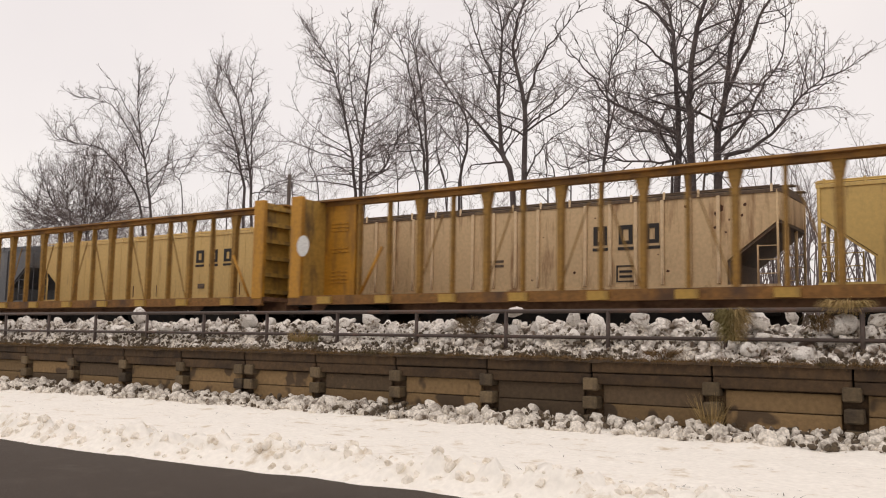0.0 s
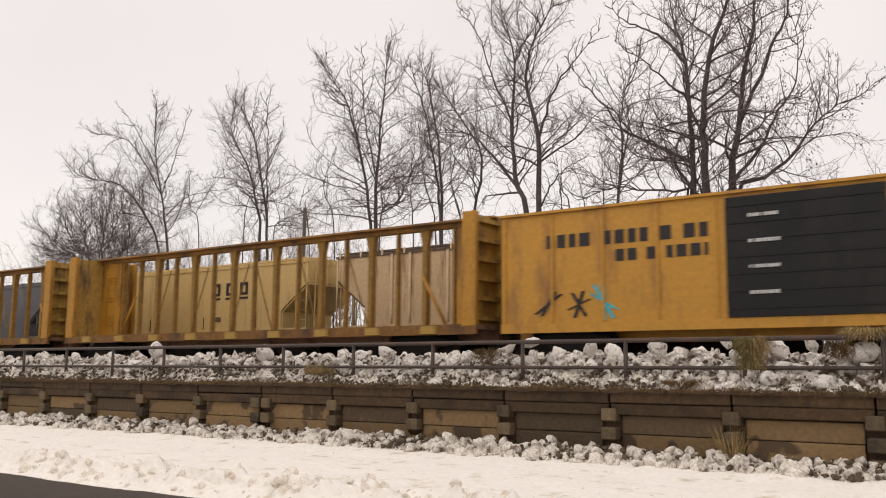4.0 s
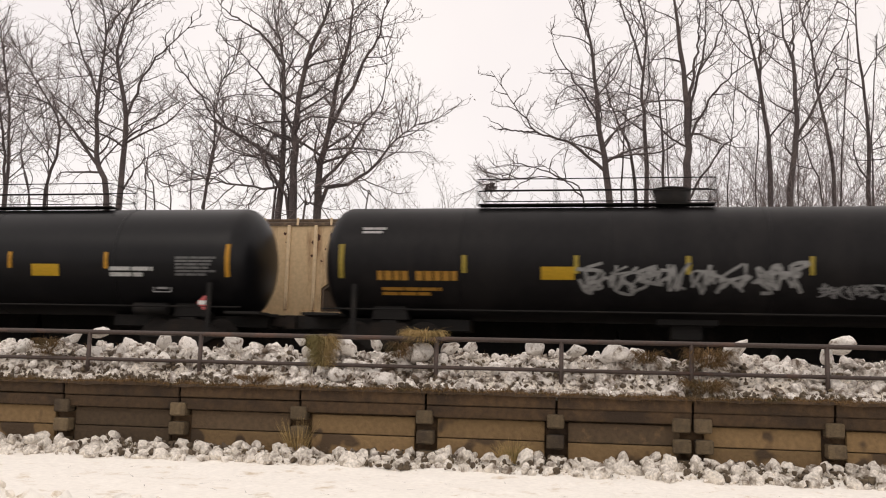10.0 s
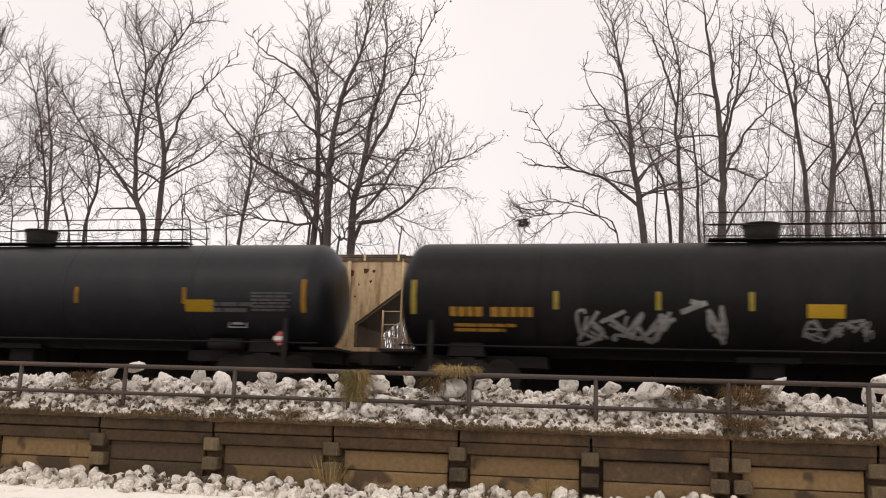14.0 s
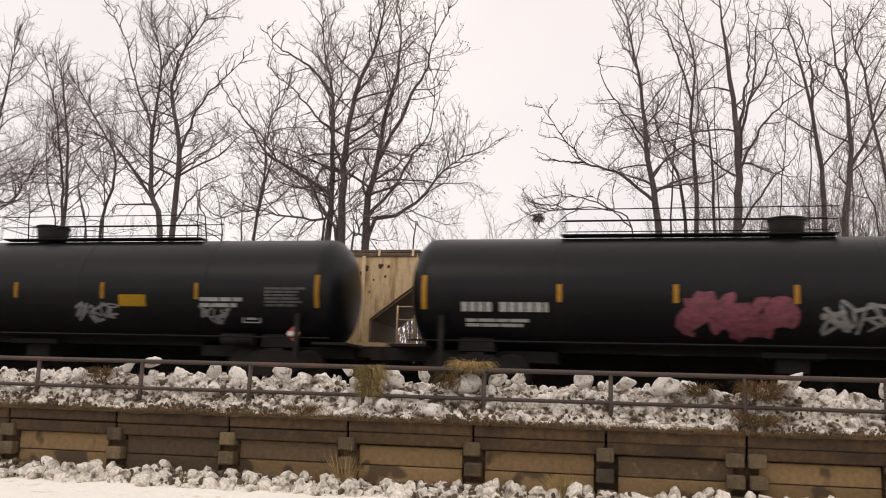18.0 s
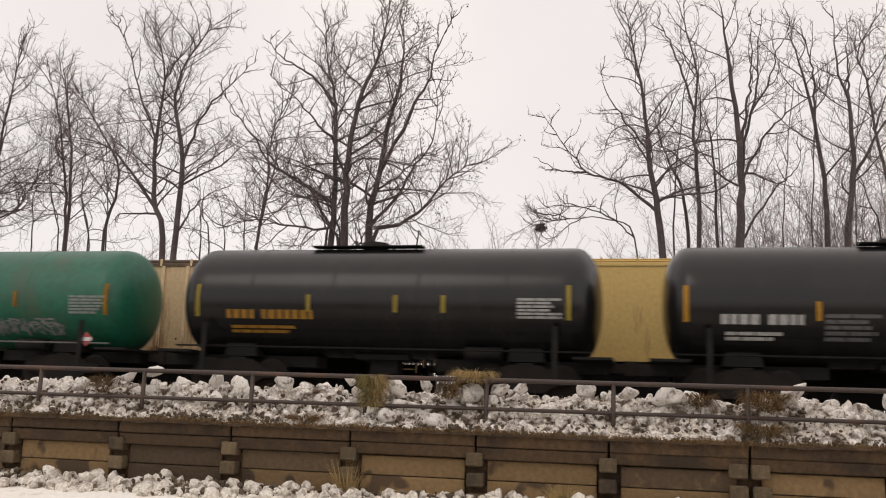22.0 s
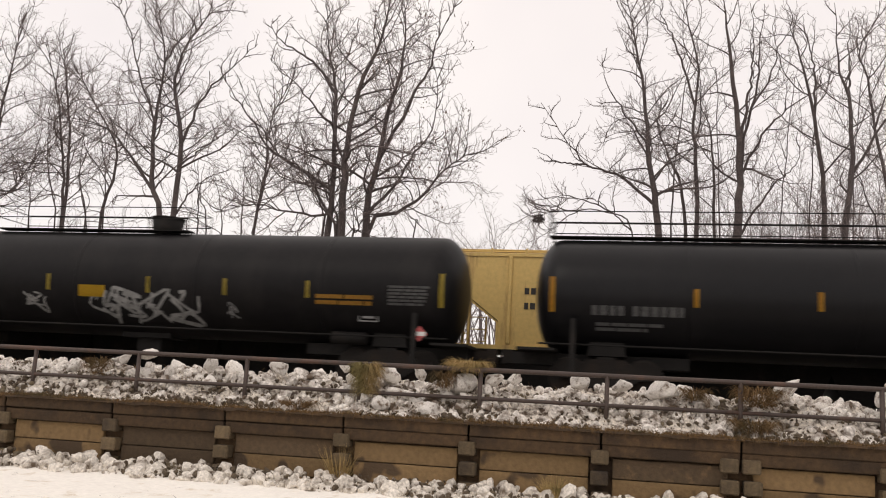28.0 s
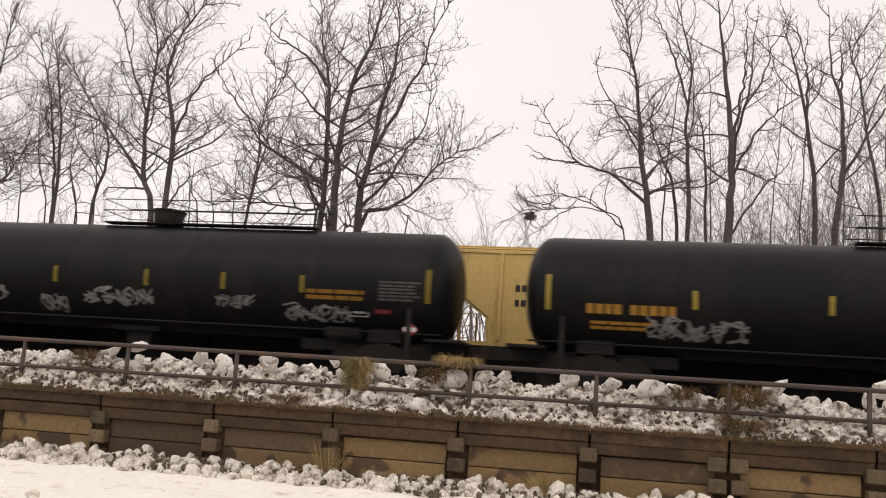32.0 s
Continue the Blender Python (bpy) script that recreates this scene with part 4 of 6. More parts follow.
# ---- snow chunks ----
def chunk_mesh(seed, fine):
    """A broken block of old snow: flat breaks in several directions, worn edges, a few dents."""
    rng = random.Random(seed)
    bm = bmesh.new()
    bmesh.ops.create_icosphere(bm, subdivisions=fine, radius=0.5)
    off = Vector((seed * 3.7, 1.3, 0.2))
    cuts = [(Vector((rng.gauss(0, 1), rng.gauss(0, 1), rng.gauss(0, 1))).normalized(), rng.uniform(0.2, 0.4)) for _ in range(7 if seed % 2 else 12)]
    for v in bm.verts:
        p = v.co.copy()
        p *= 1 + 0.28 * noise.noise(p * 2.6 + off)
        for way, d in cuts:
            over = p.dot(way) - d
            if over > 0:
                p -= way * over * 0.93
        p *= 1 + 0.13 * noise.noise(p * 6.5 + off) + 0.07 * noise.noise(p * 14 + off)
        v.co = p
    for f in bm.faces:
        f.smooth = True
    return mesh_of(bm, "snow_chunk")


CHUNKS = [chunk_mesh(100 + k, 3) for k in range(14)]
CRUMBS = [[chunk_mesh(140 + k, fine) for k in range(14)] for fine in (1, 2)]
for me in CHUNKS:
    me.materials.append(ICE)


def chunk(x, y, z, size, rng, label="lump of dirty ploughed snow on the bank", group="snow lumps on the bank"):
    ob = tagged(new("snow_chunk", rng.choice(CHUNKS)), label, "snow chunk", group)
    ob.matrix_world = Matrix.LocRotScale((x, y, z), Euler([rng.uniform(0, 6.3) for _ in range(3)]), [size * rng.uniform(0.75, 1.3) for _ in range(3)])
    return ob


def rubble(name, count, place, sizes, seed, label, mat=ICE, category="snow rubble", sink=0.15):
    """Small lumps past counting, in one mesh."""
    rng = random.Random(seed)
    srcs = [[([v.co.copy() for v in me.vertices], [tuple(p.vertices) for p in me.polygons]) for me in kind_] for kind_ in CRUMBS]
    V, F = [], []
    for k in range(count):
        x, y, z = place(rng)
        s = sizes[0] + (sizes[1] - sizes[0]) * rng.random() ** 3.0
        m = Matrix.LocRotScale((x, y, z + s * sink), Euler([rng.uniform(0, 6.3) for _ in range(3)]), [s * rng.uniform(0.75, 1.3) for _ in range(3)])
        vs, fs = rng.choice(srcs[s > 0.11])
        o = len(V)
        V += [tuple(m @ v) for v in vs]
        F += [tuple(i + o for i in f) for f in fs]
    me = bpy.data.meshes.new(name)
    me.from_pydata(V, [], F)
    me.materials.append(mat)
    for p in me.polygons:
        p.use_smooth = False
    return tagged(new(name, me), label, category, kind="stuff")


rng = random.Random(5)
for k in range(170):
    x = rng.uniform(-34, 9)
    y = rng.uniform(15.95, 16.6)
    chunk(x, y, bank_height(x, y) + 0.03, 0.14 + 0.34 * rng.random() ** 2, rng)


def bank_place(r):
    while True:
        x, y = r.uniform(-40, 11), r.uniform(15.4, 16.6)
        if x < -7 and y < 15.88 and r.random() < 0.8:
            continue
        if noise.noise(Vector((x * 1.6, y * 2.6, 9))) + 0.35 * noise.noise(Vector((x * 5, y * 5, 2))) > r.uniform(-0.4, 0.25):
            return x, y, bank_height(x, y)


def foot_place(r):
    x = r.uniform(-42, 12)
    y = 15.15 - 1.1 * r.random() ** 1.2
    return x, y, snow_height(x, y) + max(0, (y - 14.3)) * 0.16 * r.random()


rubble("snow_rubble", 12500, bank_place, (0.025, 0.25), 21, "small broken lumps of gritty snow on the bank", BANKSNOW, sink=0.0)
rubble("snow_rubble", 5200, foot_place, (0.035, 0.3), 22, "broken dirty snow lumps along the foot of the wall", GRIT)



def bank_soil(r):
    while True:
        x, y = (r.uniform(-40, -6) if r.random() < 0.75 else r.uniform(-6, 11)), 15.35 + 0.95 * r.random() ** 1.5
        if noise.noise(Vector((x * 0.9, y * 3, 17))) > r.uniform(-0.5, 0.4):
            return x, y, bank_height(x, y) + r.uniform(0.0, 0.06)


def foot_soil(r):
    while True:
        x = r.uniform(-42, 12)
        if noise.noise(Vector((x * 0.5, 31, 0))) > r.uniform(-0.3, 0.5):
            y = 15.1 - 1.0 * r.random() ** 1.3
            return x, y, snow_height(x, y) + 0.03 + max(0, (y - 14.3)) * 0.16 * r.random()


rubble("soil_crumbs", 11000, bank_soil, (0.02, 0.12), 24, "brown soil crumbs and grit among the bank snow", SOIL, "soil")
rubble("soil_crumbs", 3600, foot_soil, (0.025, 0.15), 25, "brown soil crumbs among the snow at the wall foot", SOIL, "soil")


def verge_place(r):
    x = r.uniform(-42, 8)
    y = edge(x) + max(0.2, 0.62 + r.gauss(0, 0.3))
    return x, y, snow_height(x, y) - 0.03


rubble("snow_clods", 3600, verge_place, (0.025, 0.19), 23, "kicked-up beige clods of snow along the road edge", BEIGESNOW)

# ---- dry grass ----
def blades(name, count, place, label, mat, seed, category="grass", kind="", droop=0.5, parent=None):
    """Thin bent blades: place(rng) gives the foot, the way and the length."""
    rng = random.Random(seed)
    V, F = [], []
    for k in range(count):
        p, d, ln = place(rng)
        d = d.normalized()
        w = Vector((rng.gauss(0, 1), rng.gauss(0, 1), 0)).normalized() * rng.uniform(0.004, 0.009)
        o = len(V)
        q = p.copy()
        for s in range(4):
            ww = w * (1 - s / 3.2)
            V += [tuple(q - ww), tuple(q + ww)]
            q = q + d * (ln / 3)
            d = (d + Vector((0, 0, -droop * rng.uniform(0.3, 1)))).normalized()
        F += [(o + 2 * s, o + 2 * s + 1, o + 2 * s + 3, o + 2 * s + 2) for s in range(3)]
    me = bpy.data.meshes.new(name)
    me.from_pydata(V, [], F)
    me.materials.append(mat)
    return tagged(new(name, me), label, category, kind=kind)


def tuft(x, y, z, r, h, count, seed, label, mat=GRASS, droop=0.55):
    def place(g):
        a, q = g.uniform(0, 6.3), r * g.random() ** 0.5
        lean = g.uniform(0.05, 0.6)
        return Vector((x + q * math.cos(a), y + 0.6 * q * math.sin(a), z + g.uniform(-0.1, 0.1) * h)), Vector((lean * math.cos(a), lean * math.sin(a), 1.0)), h * g.uniform(0.4, 1.2)
    return blades("grass_tuft", count, place, label, mat, seed, droop=droop)


def shag(x, y, z0, z1, r, count, seed, label, mat=GRASS):
    """A hanging clump: blades leave a short column all the way up and bend down."""
    def place(g):
        a = g.uniform(0, 6.3)
        f = g.random() ** 0.7
        q = r * (0.35 + 0.65 * f) * g.random() ** 0.5
        return Vector((x + q * math.cos(a), y + 0.6 * q * math.sin(a), z0 + (z1 - z0) * f)), Vector((0.8 * math.cos(a), 0.8 * math.sin(a) - 0.2, g.uniform(0.1, 1.0))), g.uniform(0.12, 0.34)
    return blades("grass_tuft", count, place, label, mat, seed, droop=1.3)


shag(-4.43, 15.7, 1.72, 2.24, 0.17, 1900, 31, "tall hanging clump of dry straw-coloured grass by the railing")
shag(-2.66, 15.93, 2.22, 2.36, 0.34, 1300, 32, "matted dry grass cap on a snow block")
shag(-3.08, 15.9, 1.9, 2.16, 0.16, 500, 38, "thin dry grass hanging beside a snow block", DEADGRASS)
shag(2.2, 15.9, 1.85, 2.15, 0.42, 900, 33, "flattened brown grass clump in the snow bank", DEADGRASS)
shag(1.2, 16.0, 1.9, 2.1, 0.22, 450, 34, "small brown grass clump in the snow bank", DEADGRASS)
shag(2.1, 15.55, 1.42, 1.62, 0.4, 700, 39, "rust-brown grass clump at the edge of the wall cap", DEADGRASS)
shag(-5.6, 15.5, 1.4, 1.5, 0.35, 350, 44, "rust-brown grass clump at the edge of the wall cap", DEADGRASS)
shag(-9.8, 15.9, 1.8, 2.1, 0.22, 450, 45, "small brown grass clump in the snow bank", DEADGRASS)
tuft(-0.98, 14.95, 0.28, 0.24, 0.32, 500, 35, "dry green-brown grass clump at the foot of the wall")
tuft(-4.62, 15.1, 0.25, 0.14, 0.55, 220, 36, "thin dry stalks against the retaining wall", droop=0.2)
tuft(-14.2, 15.75, 1.6, 0.4, 0.25, 500, 37, "low brown grass clump in the snow bank", droop=0.8)


def fringe(g):
    x = g.uniform(-42, 12)
    y = 15.12 + 0.38 * g.random() ** 1.6
    return Vector((x, y, turf_height(x, max(15.17, y)) + 0.003)), Vector((g.gauss(0, 0.6), -0.8 + g.gauss(0, 0.4), 0.7)), g.uniform(0.06, 0.21) * (1.7 if g.random() < 0.1 else 1)


blades("turf_fringe", 20000, fringe, "brown dead grass hanging over the wall cap", DEADGRASS, 41, kind="stuff", droop=1.4)
blades("grass_stubble", 5000, lambda g: (lambda p: (Vector((p[0], p[1], p[2] + 0.02)), Vector((g.gauss(0, 0.5), g.gauss(-0.2, 0.5), 1)), g.uniform(0.05, 0.16)))(bank_place(g)), "dry grass stubble through the snow bank", DEADGRASS, 42, kind="stuff", droop=0.8)



def litter(g):
    k = g.random()
    x = g.uniform(-26, 4)
    y = 9.9 + 0.03 * x + g.gauss(0, 0.07) if k < 0.5 else g.uniform(8.8, 13.6)
    return Vector((x, y, snow_height(x, y) + 0.012)), Vector((g.gauss(0, 1), g.gauss(0, 0.5), 0.06)), g.uniform(0.04, 0.2)


blades("twig_litter", 620, litter, "dark twigs and dead stalks lying on the snow", BARK, 43, category="litter", kind="stuff", droop=0.05)

# the big greenish snow block under the grass cap, and other large blocks on the bank
for x, y, z, s in ((-2.77, 16.05, 2.0, 0.5), (-4.12, 16.05, 2.12, 0.38), (-4.44, 15.6, 1.64, 0.2), (-4.14, 15.6, 1.56, 0.3), (-3.23, 15.6, 1.5, 0.33), (-2.22, 16.05, 2.12, 0.37),
                   (-1.84, 16.05, 2.13, 0.35), (-2.32, 16.0, 1.92, 0.23), (-4.97, 16.05, 2.19, 0.25), (-4.79, 16.0, 1.99, 0.22), (-3.52, 16.05, 2.14, 0.24), (2.62, 16.05, 2.12, 0.5),
                   (4.33, 16.05, 2.28, 0.5), (4.14, 16.0, 2.1, 0.34), (-9.35, 16.05, 2.14, 0.33), (-8.83, 16.05, 2.26, 0.33), (-7.57, 16.05, 2.12, 0.33), (-6.18, 16.05, 2.13, 0.35),
                   (0.63, 16.05, 2.06, 0.55), (0.01, 16.05, 2.1, 0.38), (-0.71, 16.05, 2.11, 0.34), (-12.6, 16.1, 2.1, 0.42), (-20.5, 16.2, 2.14, 0.5), (-16.4, 16.2, 2.08, 0.4)):
    chunk(x, y, z, s, rng, "large rounded block of old snow on the bank")

# ---- rolling stock: each car is built about its middle, rail top at z = 0 ----
def wheel_mesh():
    bm = bmesh.new()
    prof = [(-0.07, 0.40), (-0.07, 0.46), (-0.045, 0.48), (-0.04, 0.43), (0.07, 0.42), (0.07, 0.36), (0.02, 0.34), (0.0, 0.12), (0.05, 0.1)]
    sides = 18
    rings = [[bm.verts.new((r * math.cos(k * math.tau / sides), x, r * math.sin(k * math.tau / sides))) for k in range(sides)] for x, r in prof]
    for a, b in zip(rings, rings[1:]):
        for k in range(sides):
            bm.faces.new((a[k], a[(k + 1) % sides], b[(k + 1) % sides], b[k])).smooth = True
    bm.faces.new(rings[-1])
    bm.faces.new(rings[0][::-1])
    return bm


def truck(parent, x):
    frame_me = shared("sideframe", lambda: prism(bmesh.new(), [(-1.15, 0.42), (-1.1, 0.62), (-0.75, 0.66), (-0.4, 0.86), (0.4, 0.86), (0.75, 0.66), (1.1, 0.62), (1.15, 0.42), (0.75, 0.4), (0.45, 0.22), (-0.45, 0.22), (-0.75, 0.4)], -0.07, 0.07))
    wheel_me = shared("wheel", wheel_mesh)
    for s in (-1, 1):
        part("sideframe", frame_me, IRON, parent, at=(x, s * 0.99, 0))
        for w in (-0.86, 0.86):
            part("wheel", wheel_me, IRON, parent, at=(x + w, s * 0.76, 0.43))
    part("bolster", shared("bolster", lambda: bm_with(box, (-0.2, 0.2, -1.0, 1.0, 0.5, 0.92))), DARK, parent, at=(x, 0, 0))


def coupler(parent, x, s):
    part("coupler", shared("coupler", lambda: bm_with(box, (0, 0.72, -0.09, 0.09, 0.78, 1.0), (0.6, 0.86, -0.17, 0.17, 0.72, 1.06))), IRON, parent, at=(x, 0, 0)).rotation_euler = (0, 0, 0 if s > 0 else math.pi)


def bars(name, x0, x1, z0, z1, mat, parent, y, lines=1, gap=0.4, seed=1, label="", words=True):
    """Rows of plain bars in place of writing that cannot be read, each a part."""
    rng = random.Random(seed)
    h = (z1 - z0) / (lines + (lines - 1) * gap)
    for k in range(lines):
        zb = z0 + k * h * (1 + gap)
        x = x0
        end = x1 if k == lines - 1 else x0 + (x1 - x0) * rng.uniform(0.7, 1)
        while x < end - 0.05:
            w = min(rng.uniform(0.6, 1.0) * h * (0.9 if words else 3), end - x)
            part(name, bm_with(box, (x, x + w, y - 0.006, y + 0.01, zb, zb + h)), mat, parent, label)
            x += w + h * (0.3 if rng.random() < 0.8 else 0.9)


TANK_R, TANK_Z = 1.42, 2.41


def skin(z, r=TANK_R, cz=TANK_Z):
    """y of the near side of the shell at height z."""
    return -math.sqrt(max(0.02, r * r - (z - cz) ** 2))


def on_shell(name, x0, x1, z0, z1, mat, parent, label="", out=0.012):
    """A painted or stuck-on patch that follows the shell's curve."""
    bm = bmesh.new()
    n = 5
    rows = []
    for k in range(n + 1):
        z = z0 + (z1 - z0) * k / n
        y = skin(z, TANK_R + out)
        rows.append((bm.verts.new((x0, y, z)), bm.verts.new((x1, y, z))))
    for a, b in zip(rows, rows[1:]):
        bm.faces.new((a[0], a[1], b[1], b[0]))
    bmesh.ops.solidify(bm, geom=bm.faces[:], thickness=0.008)
    return part(name, bm, mat, parent, label)


def shell_bars(name, x0, x1, z0, z1, mat, parent, lines=2, seed=1, label="", letters=False):
    """Plain bars in place of writing on the shell: one to a letter, or one to a word."""
    rng = random.Random(seed)
    h = (z1 - z0) / (lines * 1.5 - 0.5)
    for k in range(lines):
        zb = z1 - h - k * h * 1.5
        x, end, c = x0, x0 + (x1 - x0) * (1 if k == 0 else rng.uniform(0.75, 1)), 0
        while x < end - 0.03:
            w = min(h * rng.uniform(0.6, 0.85) if letters else rng.uniform(2.0, 7) * h + 0.06, end - x)
            y0, y1 = skin(zb, TANK_R + 0.012), skin(zb + h, TANK_R + 0.012)
            bm = bmesh.new()
            bm.faces.new([bm.verts.new(p) for p in ((x, y0, zb), (x + w, y0, zb), (x + w, y1, zb + h), (x, y1, zb + h))])
            bmesh.ops.solidify(bm, geom=bm.faces[:], thickness=0.006)
            part(name, bm, mat, parent, label)
            c += 1
            x += w + h * (0.9 if letters and c == 4 else 0.22 if letters else 0.45)


def scrawl(car, x0, x1, z0, z1, mat, seed, thick=1.0):
    """Spray-painted scrawl: looping strokes that follow the shell."""
    rng = random.Random(seed)
    bm = bmesh.new()
    letters = max(1, round((x1 - x0) / ((z1 - z0) * 0.8)))
    wl_ = (x1 - x0) / letters
    for q in range(letters):
        cx = x0 + (q + 0.5) * wl_
        for stroke in range(4):
            width = (z1 - z0) * rng.uniform(0.03, 0.06) * thick
            knots = [Vector((cx + wl_ * rng.uniform(-0.65, 0.65), 0, z0 + (z1 - z0) * rng.random())) for _ in range(4)]
            pts = [(p.x, p.z) for p in smooth_line(knots, 12, rng, 0.0)]
            prev = None
            for (xa, za), (xb, zb) in zip(pts, pts[1:]):
                dx, dz = xb - xa, zb - za
                ln = math.hypot(dx, dz) + 1e-6
                nx, nz = -dz / ln * width, dx / ln * width
                row = []
                for px, pz in ((xa + nx, za + nz), (xa - nx, za - nz)):
                    row.append(bm.verts.new((px, skin(pz, TANK_R + 0.011 + 0.002 * stroke), pz)))
                if prev:
                    bm.faces.new((prev[0], prev[1], row[1], row[0]))
                prev = row
    return tagged(part("graffiti", bm, mat, car), "thin looping spray-painted graffiti scrawl", kind="stuff")


# where the writing and reflectors of the two usual long tank cars sit, along the car from its middle
WIDE = {"reach": 8.48, "spots": (-5.24, -2.61, -0.03, 2.55, 5.23), "mark_at": (-7.57, -5.50), "test_at": (5.33, 6.50), "data_at": (7.10, 8.17), "check_at": 6.45, "placard_at": 7.84}
CLOSE = {"reach": 8.18, "spots": (-4.87, -1.98, 0.64, 2.77, 4.88), "mark_at": (-7.29, -5.29), "test_at": (5.00, 6.48), "data_at": (6.85, 7.89), "check_at": 6.09, "placard_at": 7.61}


def tank_car(length, paint, mark, stripe, label, plan, dome=True, seed=0, dome_paint=None, dome_at=0.0, walkway=(-1.3, 4.8), hazard=None, hazard_z=1.9, spot_z=None, tags=(), data_paint=None):
    """length: between coupler faces; plan: the places of writing and reflectors."""
    rng = random.Random(seed)
    car = root("tank_car", label, "tank car", "cars of the moving freight train")
    half = length / 2 - (0.83 if length > 14 else 0.69)
    e = 0.62

    def shell():
        prof = []
        for s in range(9):
            a = s / 8 * math.pi / 2
            prof.append((-half + e * (1 - math.sin(a)), max(0.03, TANK_R * math.cos(a) ** 0.8)))
        prof = prof[::-1]
        body = [(x, TANK_R) for x in (-half + e + 0.3, -half / 2, 0, half / 2, half - e - 0.3)]
        full = prof + body + [(-x, r) for x, r in prof[::-1]]
        return lathe_x(full, 48, 0, TANK_Z)

    part("tank_shell", shared(("tank_shell", round(half, 2)), shell), paint, car)
    # seams between the shell's rings
    for k in range(1, 5):
        x = -half + 2 * half * k / 5
        part("weld_seam", shared("weld_seam", lambda: lathe_x([(-0.03, TANK_R + 0.001), (-0.02, TANK_R + 0.008), (0.02, TANK_R + 0.008), (0.03, TANK_R + 0.001)], 48, 0, TANK_Z)), paint, car, at=(x, 0, 0))
    # side rail along the bottom of the shell
    for s in (-1, 1):
        part("side_handrail", shared(("side_handrail", round(half, 2)), lambda: bm_with(rod, ((-half + 0.2, 0, 0), (half - 0.2, 0, 0), 0.025, 6))), LINE if s < 0 and paint in (GREEN, OLIVE, SLATE) else DARK, car, "thin dull handrail", at=(0, s * 1.36, 1.16))
    # end platforms, saddles and stub sills
    for s in (-1, 1):
        xb = s * (half - 1.75)
        part("end_sill", shared("end_sill", lambda: bm_with(box, (-2.3, 1.9, -0.4, 0.4, 0.72, 1.0))), DARK, car, at=(xb, 0, 0))
        part("end_platform", shared("end_platform", lambda: bm_with(box, (-0.45, 0.45, -1.42, 1.42, 1.0, 1.06))), DARK, car, at=(s * (half - 0.15), 0, 0))
        part("saddle", shared("saddle", lambda: prism(bmesh.new(), [(-0.45, 0.95), (0.45, 0.95), (0.3, 1.75), (-0.3, 1.75)], -0.85, 0.85)), DARK, car, at=(xb, 0, 0))
        part("side_step", shared("side_step", lambda: bm_with(box, (-0.06, 0.06, -1.47, -1.43, 0.45, 1.75), (-0.3, 0.3, -1.48, -1.4, 0.45, 0.5))), DARK, car, at=(s * (half - 1.0), 0, 0))
        truck(car, xb)
        coupler(car, s * (half - 0.05), s)
    part("bottom_outlet", shared("bottom_outlet", lambda: bm_with(box, (-0.35, 0.35, -0.3, 0.3, 0.62, 1.1), (-0.7, 0.7, -0.5, 0.5, 0.95, 1.08))), DARK, car)
    part("brake_cylinder", shared("brake_cylinder", lambda: bm_with(rod, ((0, -0.95, 1.12), (0.9, -0.95, 1.12), 0.16, 10))), DARK, car, at=(half - 3.2, 0, 0))
    # manway dome, platform and railing on top
    top = TANK_Z + TANK_R
    if dome:
        part("dome", shared("dome", lambda: bm_with(rod, ((0, 0, top - 0.1), (0, 0, top + 0.4), 0.36, 20, 0.45), ((0, 0, top + 0.4), (0, 0, top + 0.45), 0.47, 20))), dome_paint or DARK, car, "round manway housing", at=(dome_at, 0, 0))
    else:
        part("dome", shared("low_dome", lambda: bm_with(rod, ((0, 0, top - 0.1), (0, 0, top + 0.17), 0.36, 16))), dome_paint or DARK, car, "low manway cover", at=(dome_at, 0, 0))
    w0, w1 = walkway if walkway else (-half + 0.3, half - 0.3)
    part("walkway", shared(("walkway", w0, w1), lambda: bm_with(box, (w0, w1, -0.6, -0.2, top - 0.005, top + 0.022), (w0, w1, 0.2, 0.6, top - 0.005, top + 0.022))), DARK, car, "flat steel running board")
    if dome:
        bm = bmesh.new()
        for z in (0.32, 0.62):
            for yy in (-0.66, 0.66):
                rod(bm, (w0, yy, top + z), (w1, yy, top + z), 0.014, 5)
            for xx in (w0, w1):
                rod(bm, (xx, -0.66, top + z), (xx, 0.66, top + z), 0.014, 5)
        for xx in (w0, w0 + (w1 - w0) / 3, w0 + (w1 - w0) * 2 / 3, w1):
            for yy in (-0.66, 0.66):
                rod(bm, (xx, yy, top - 0.05), (xx, yy, top + 0.63), 0.014, 5)
        part("platform_railing", shared(("platform_railing", w0, w1), lambda: bm), DARK, car, "thin dark safety railing")
    if paint in (GREEN, OLIVE, SLATE):
        rr = TANK_R + 0.09
        arc = [math.pi * (1.02 - 0.5 * q / 7) for q in range(8)]
        for xx in (-0.2, 0.2):
            part("ladder_stile", shared("ladder_stile", lambda: bm_with(rod, *[((0, rr * math.cos(p), TANK_Z + rr * math.sin(p)), (0, rr * math.cos(q), TANK_Z + rr * math.sin(q)), 0.02, 5) for p, q in zip(arc, arc[1:])])), paint, car, at=(dome_at + xx, 0, 0))
        for a0 in arc:
            part("ladder_rung", shared("ladder_rung", lambda: bm_with(rod, ((-0.2, 0, 0), (0.2, 0, 0), 0.014, 5))), paint, car, at=(dome_at, rr * math.cos(a0), TANK_Z + rr * math.sin(a0)))
    # reflectors, stencils, placard
    reach = plan["reach"]
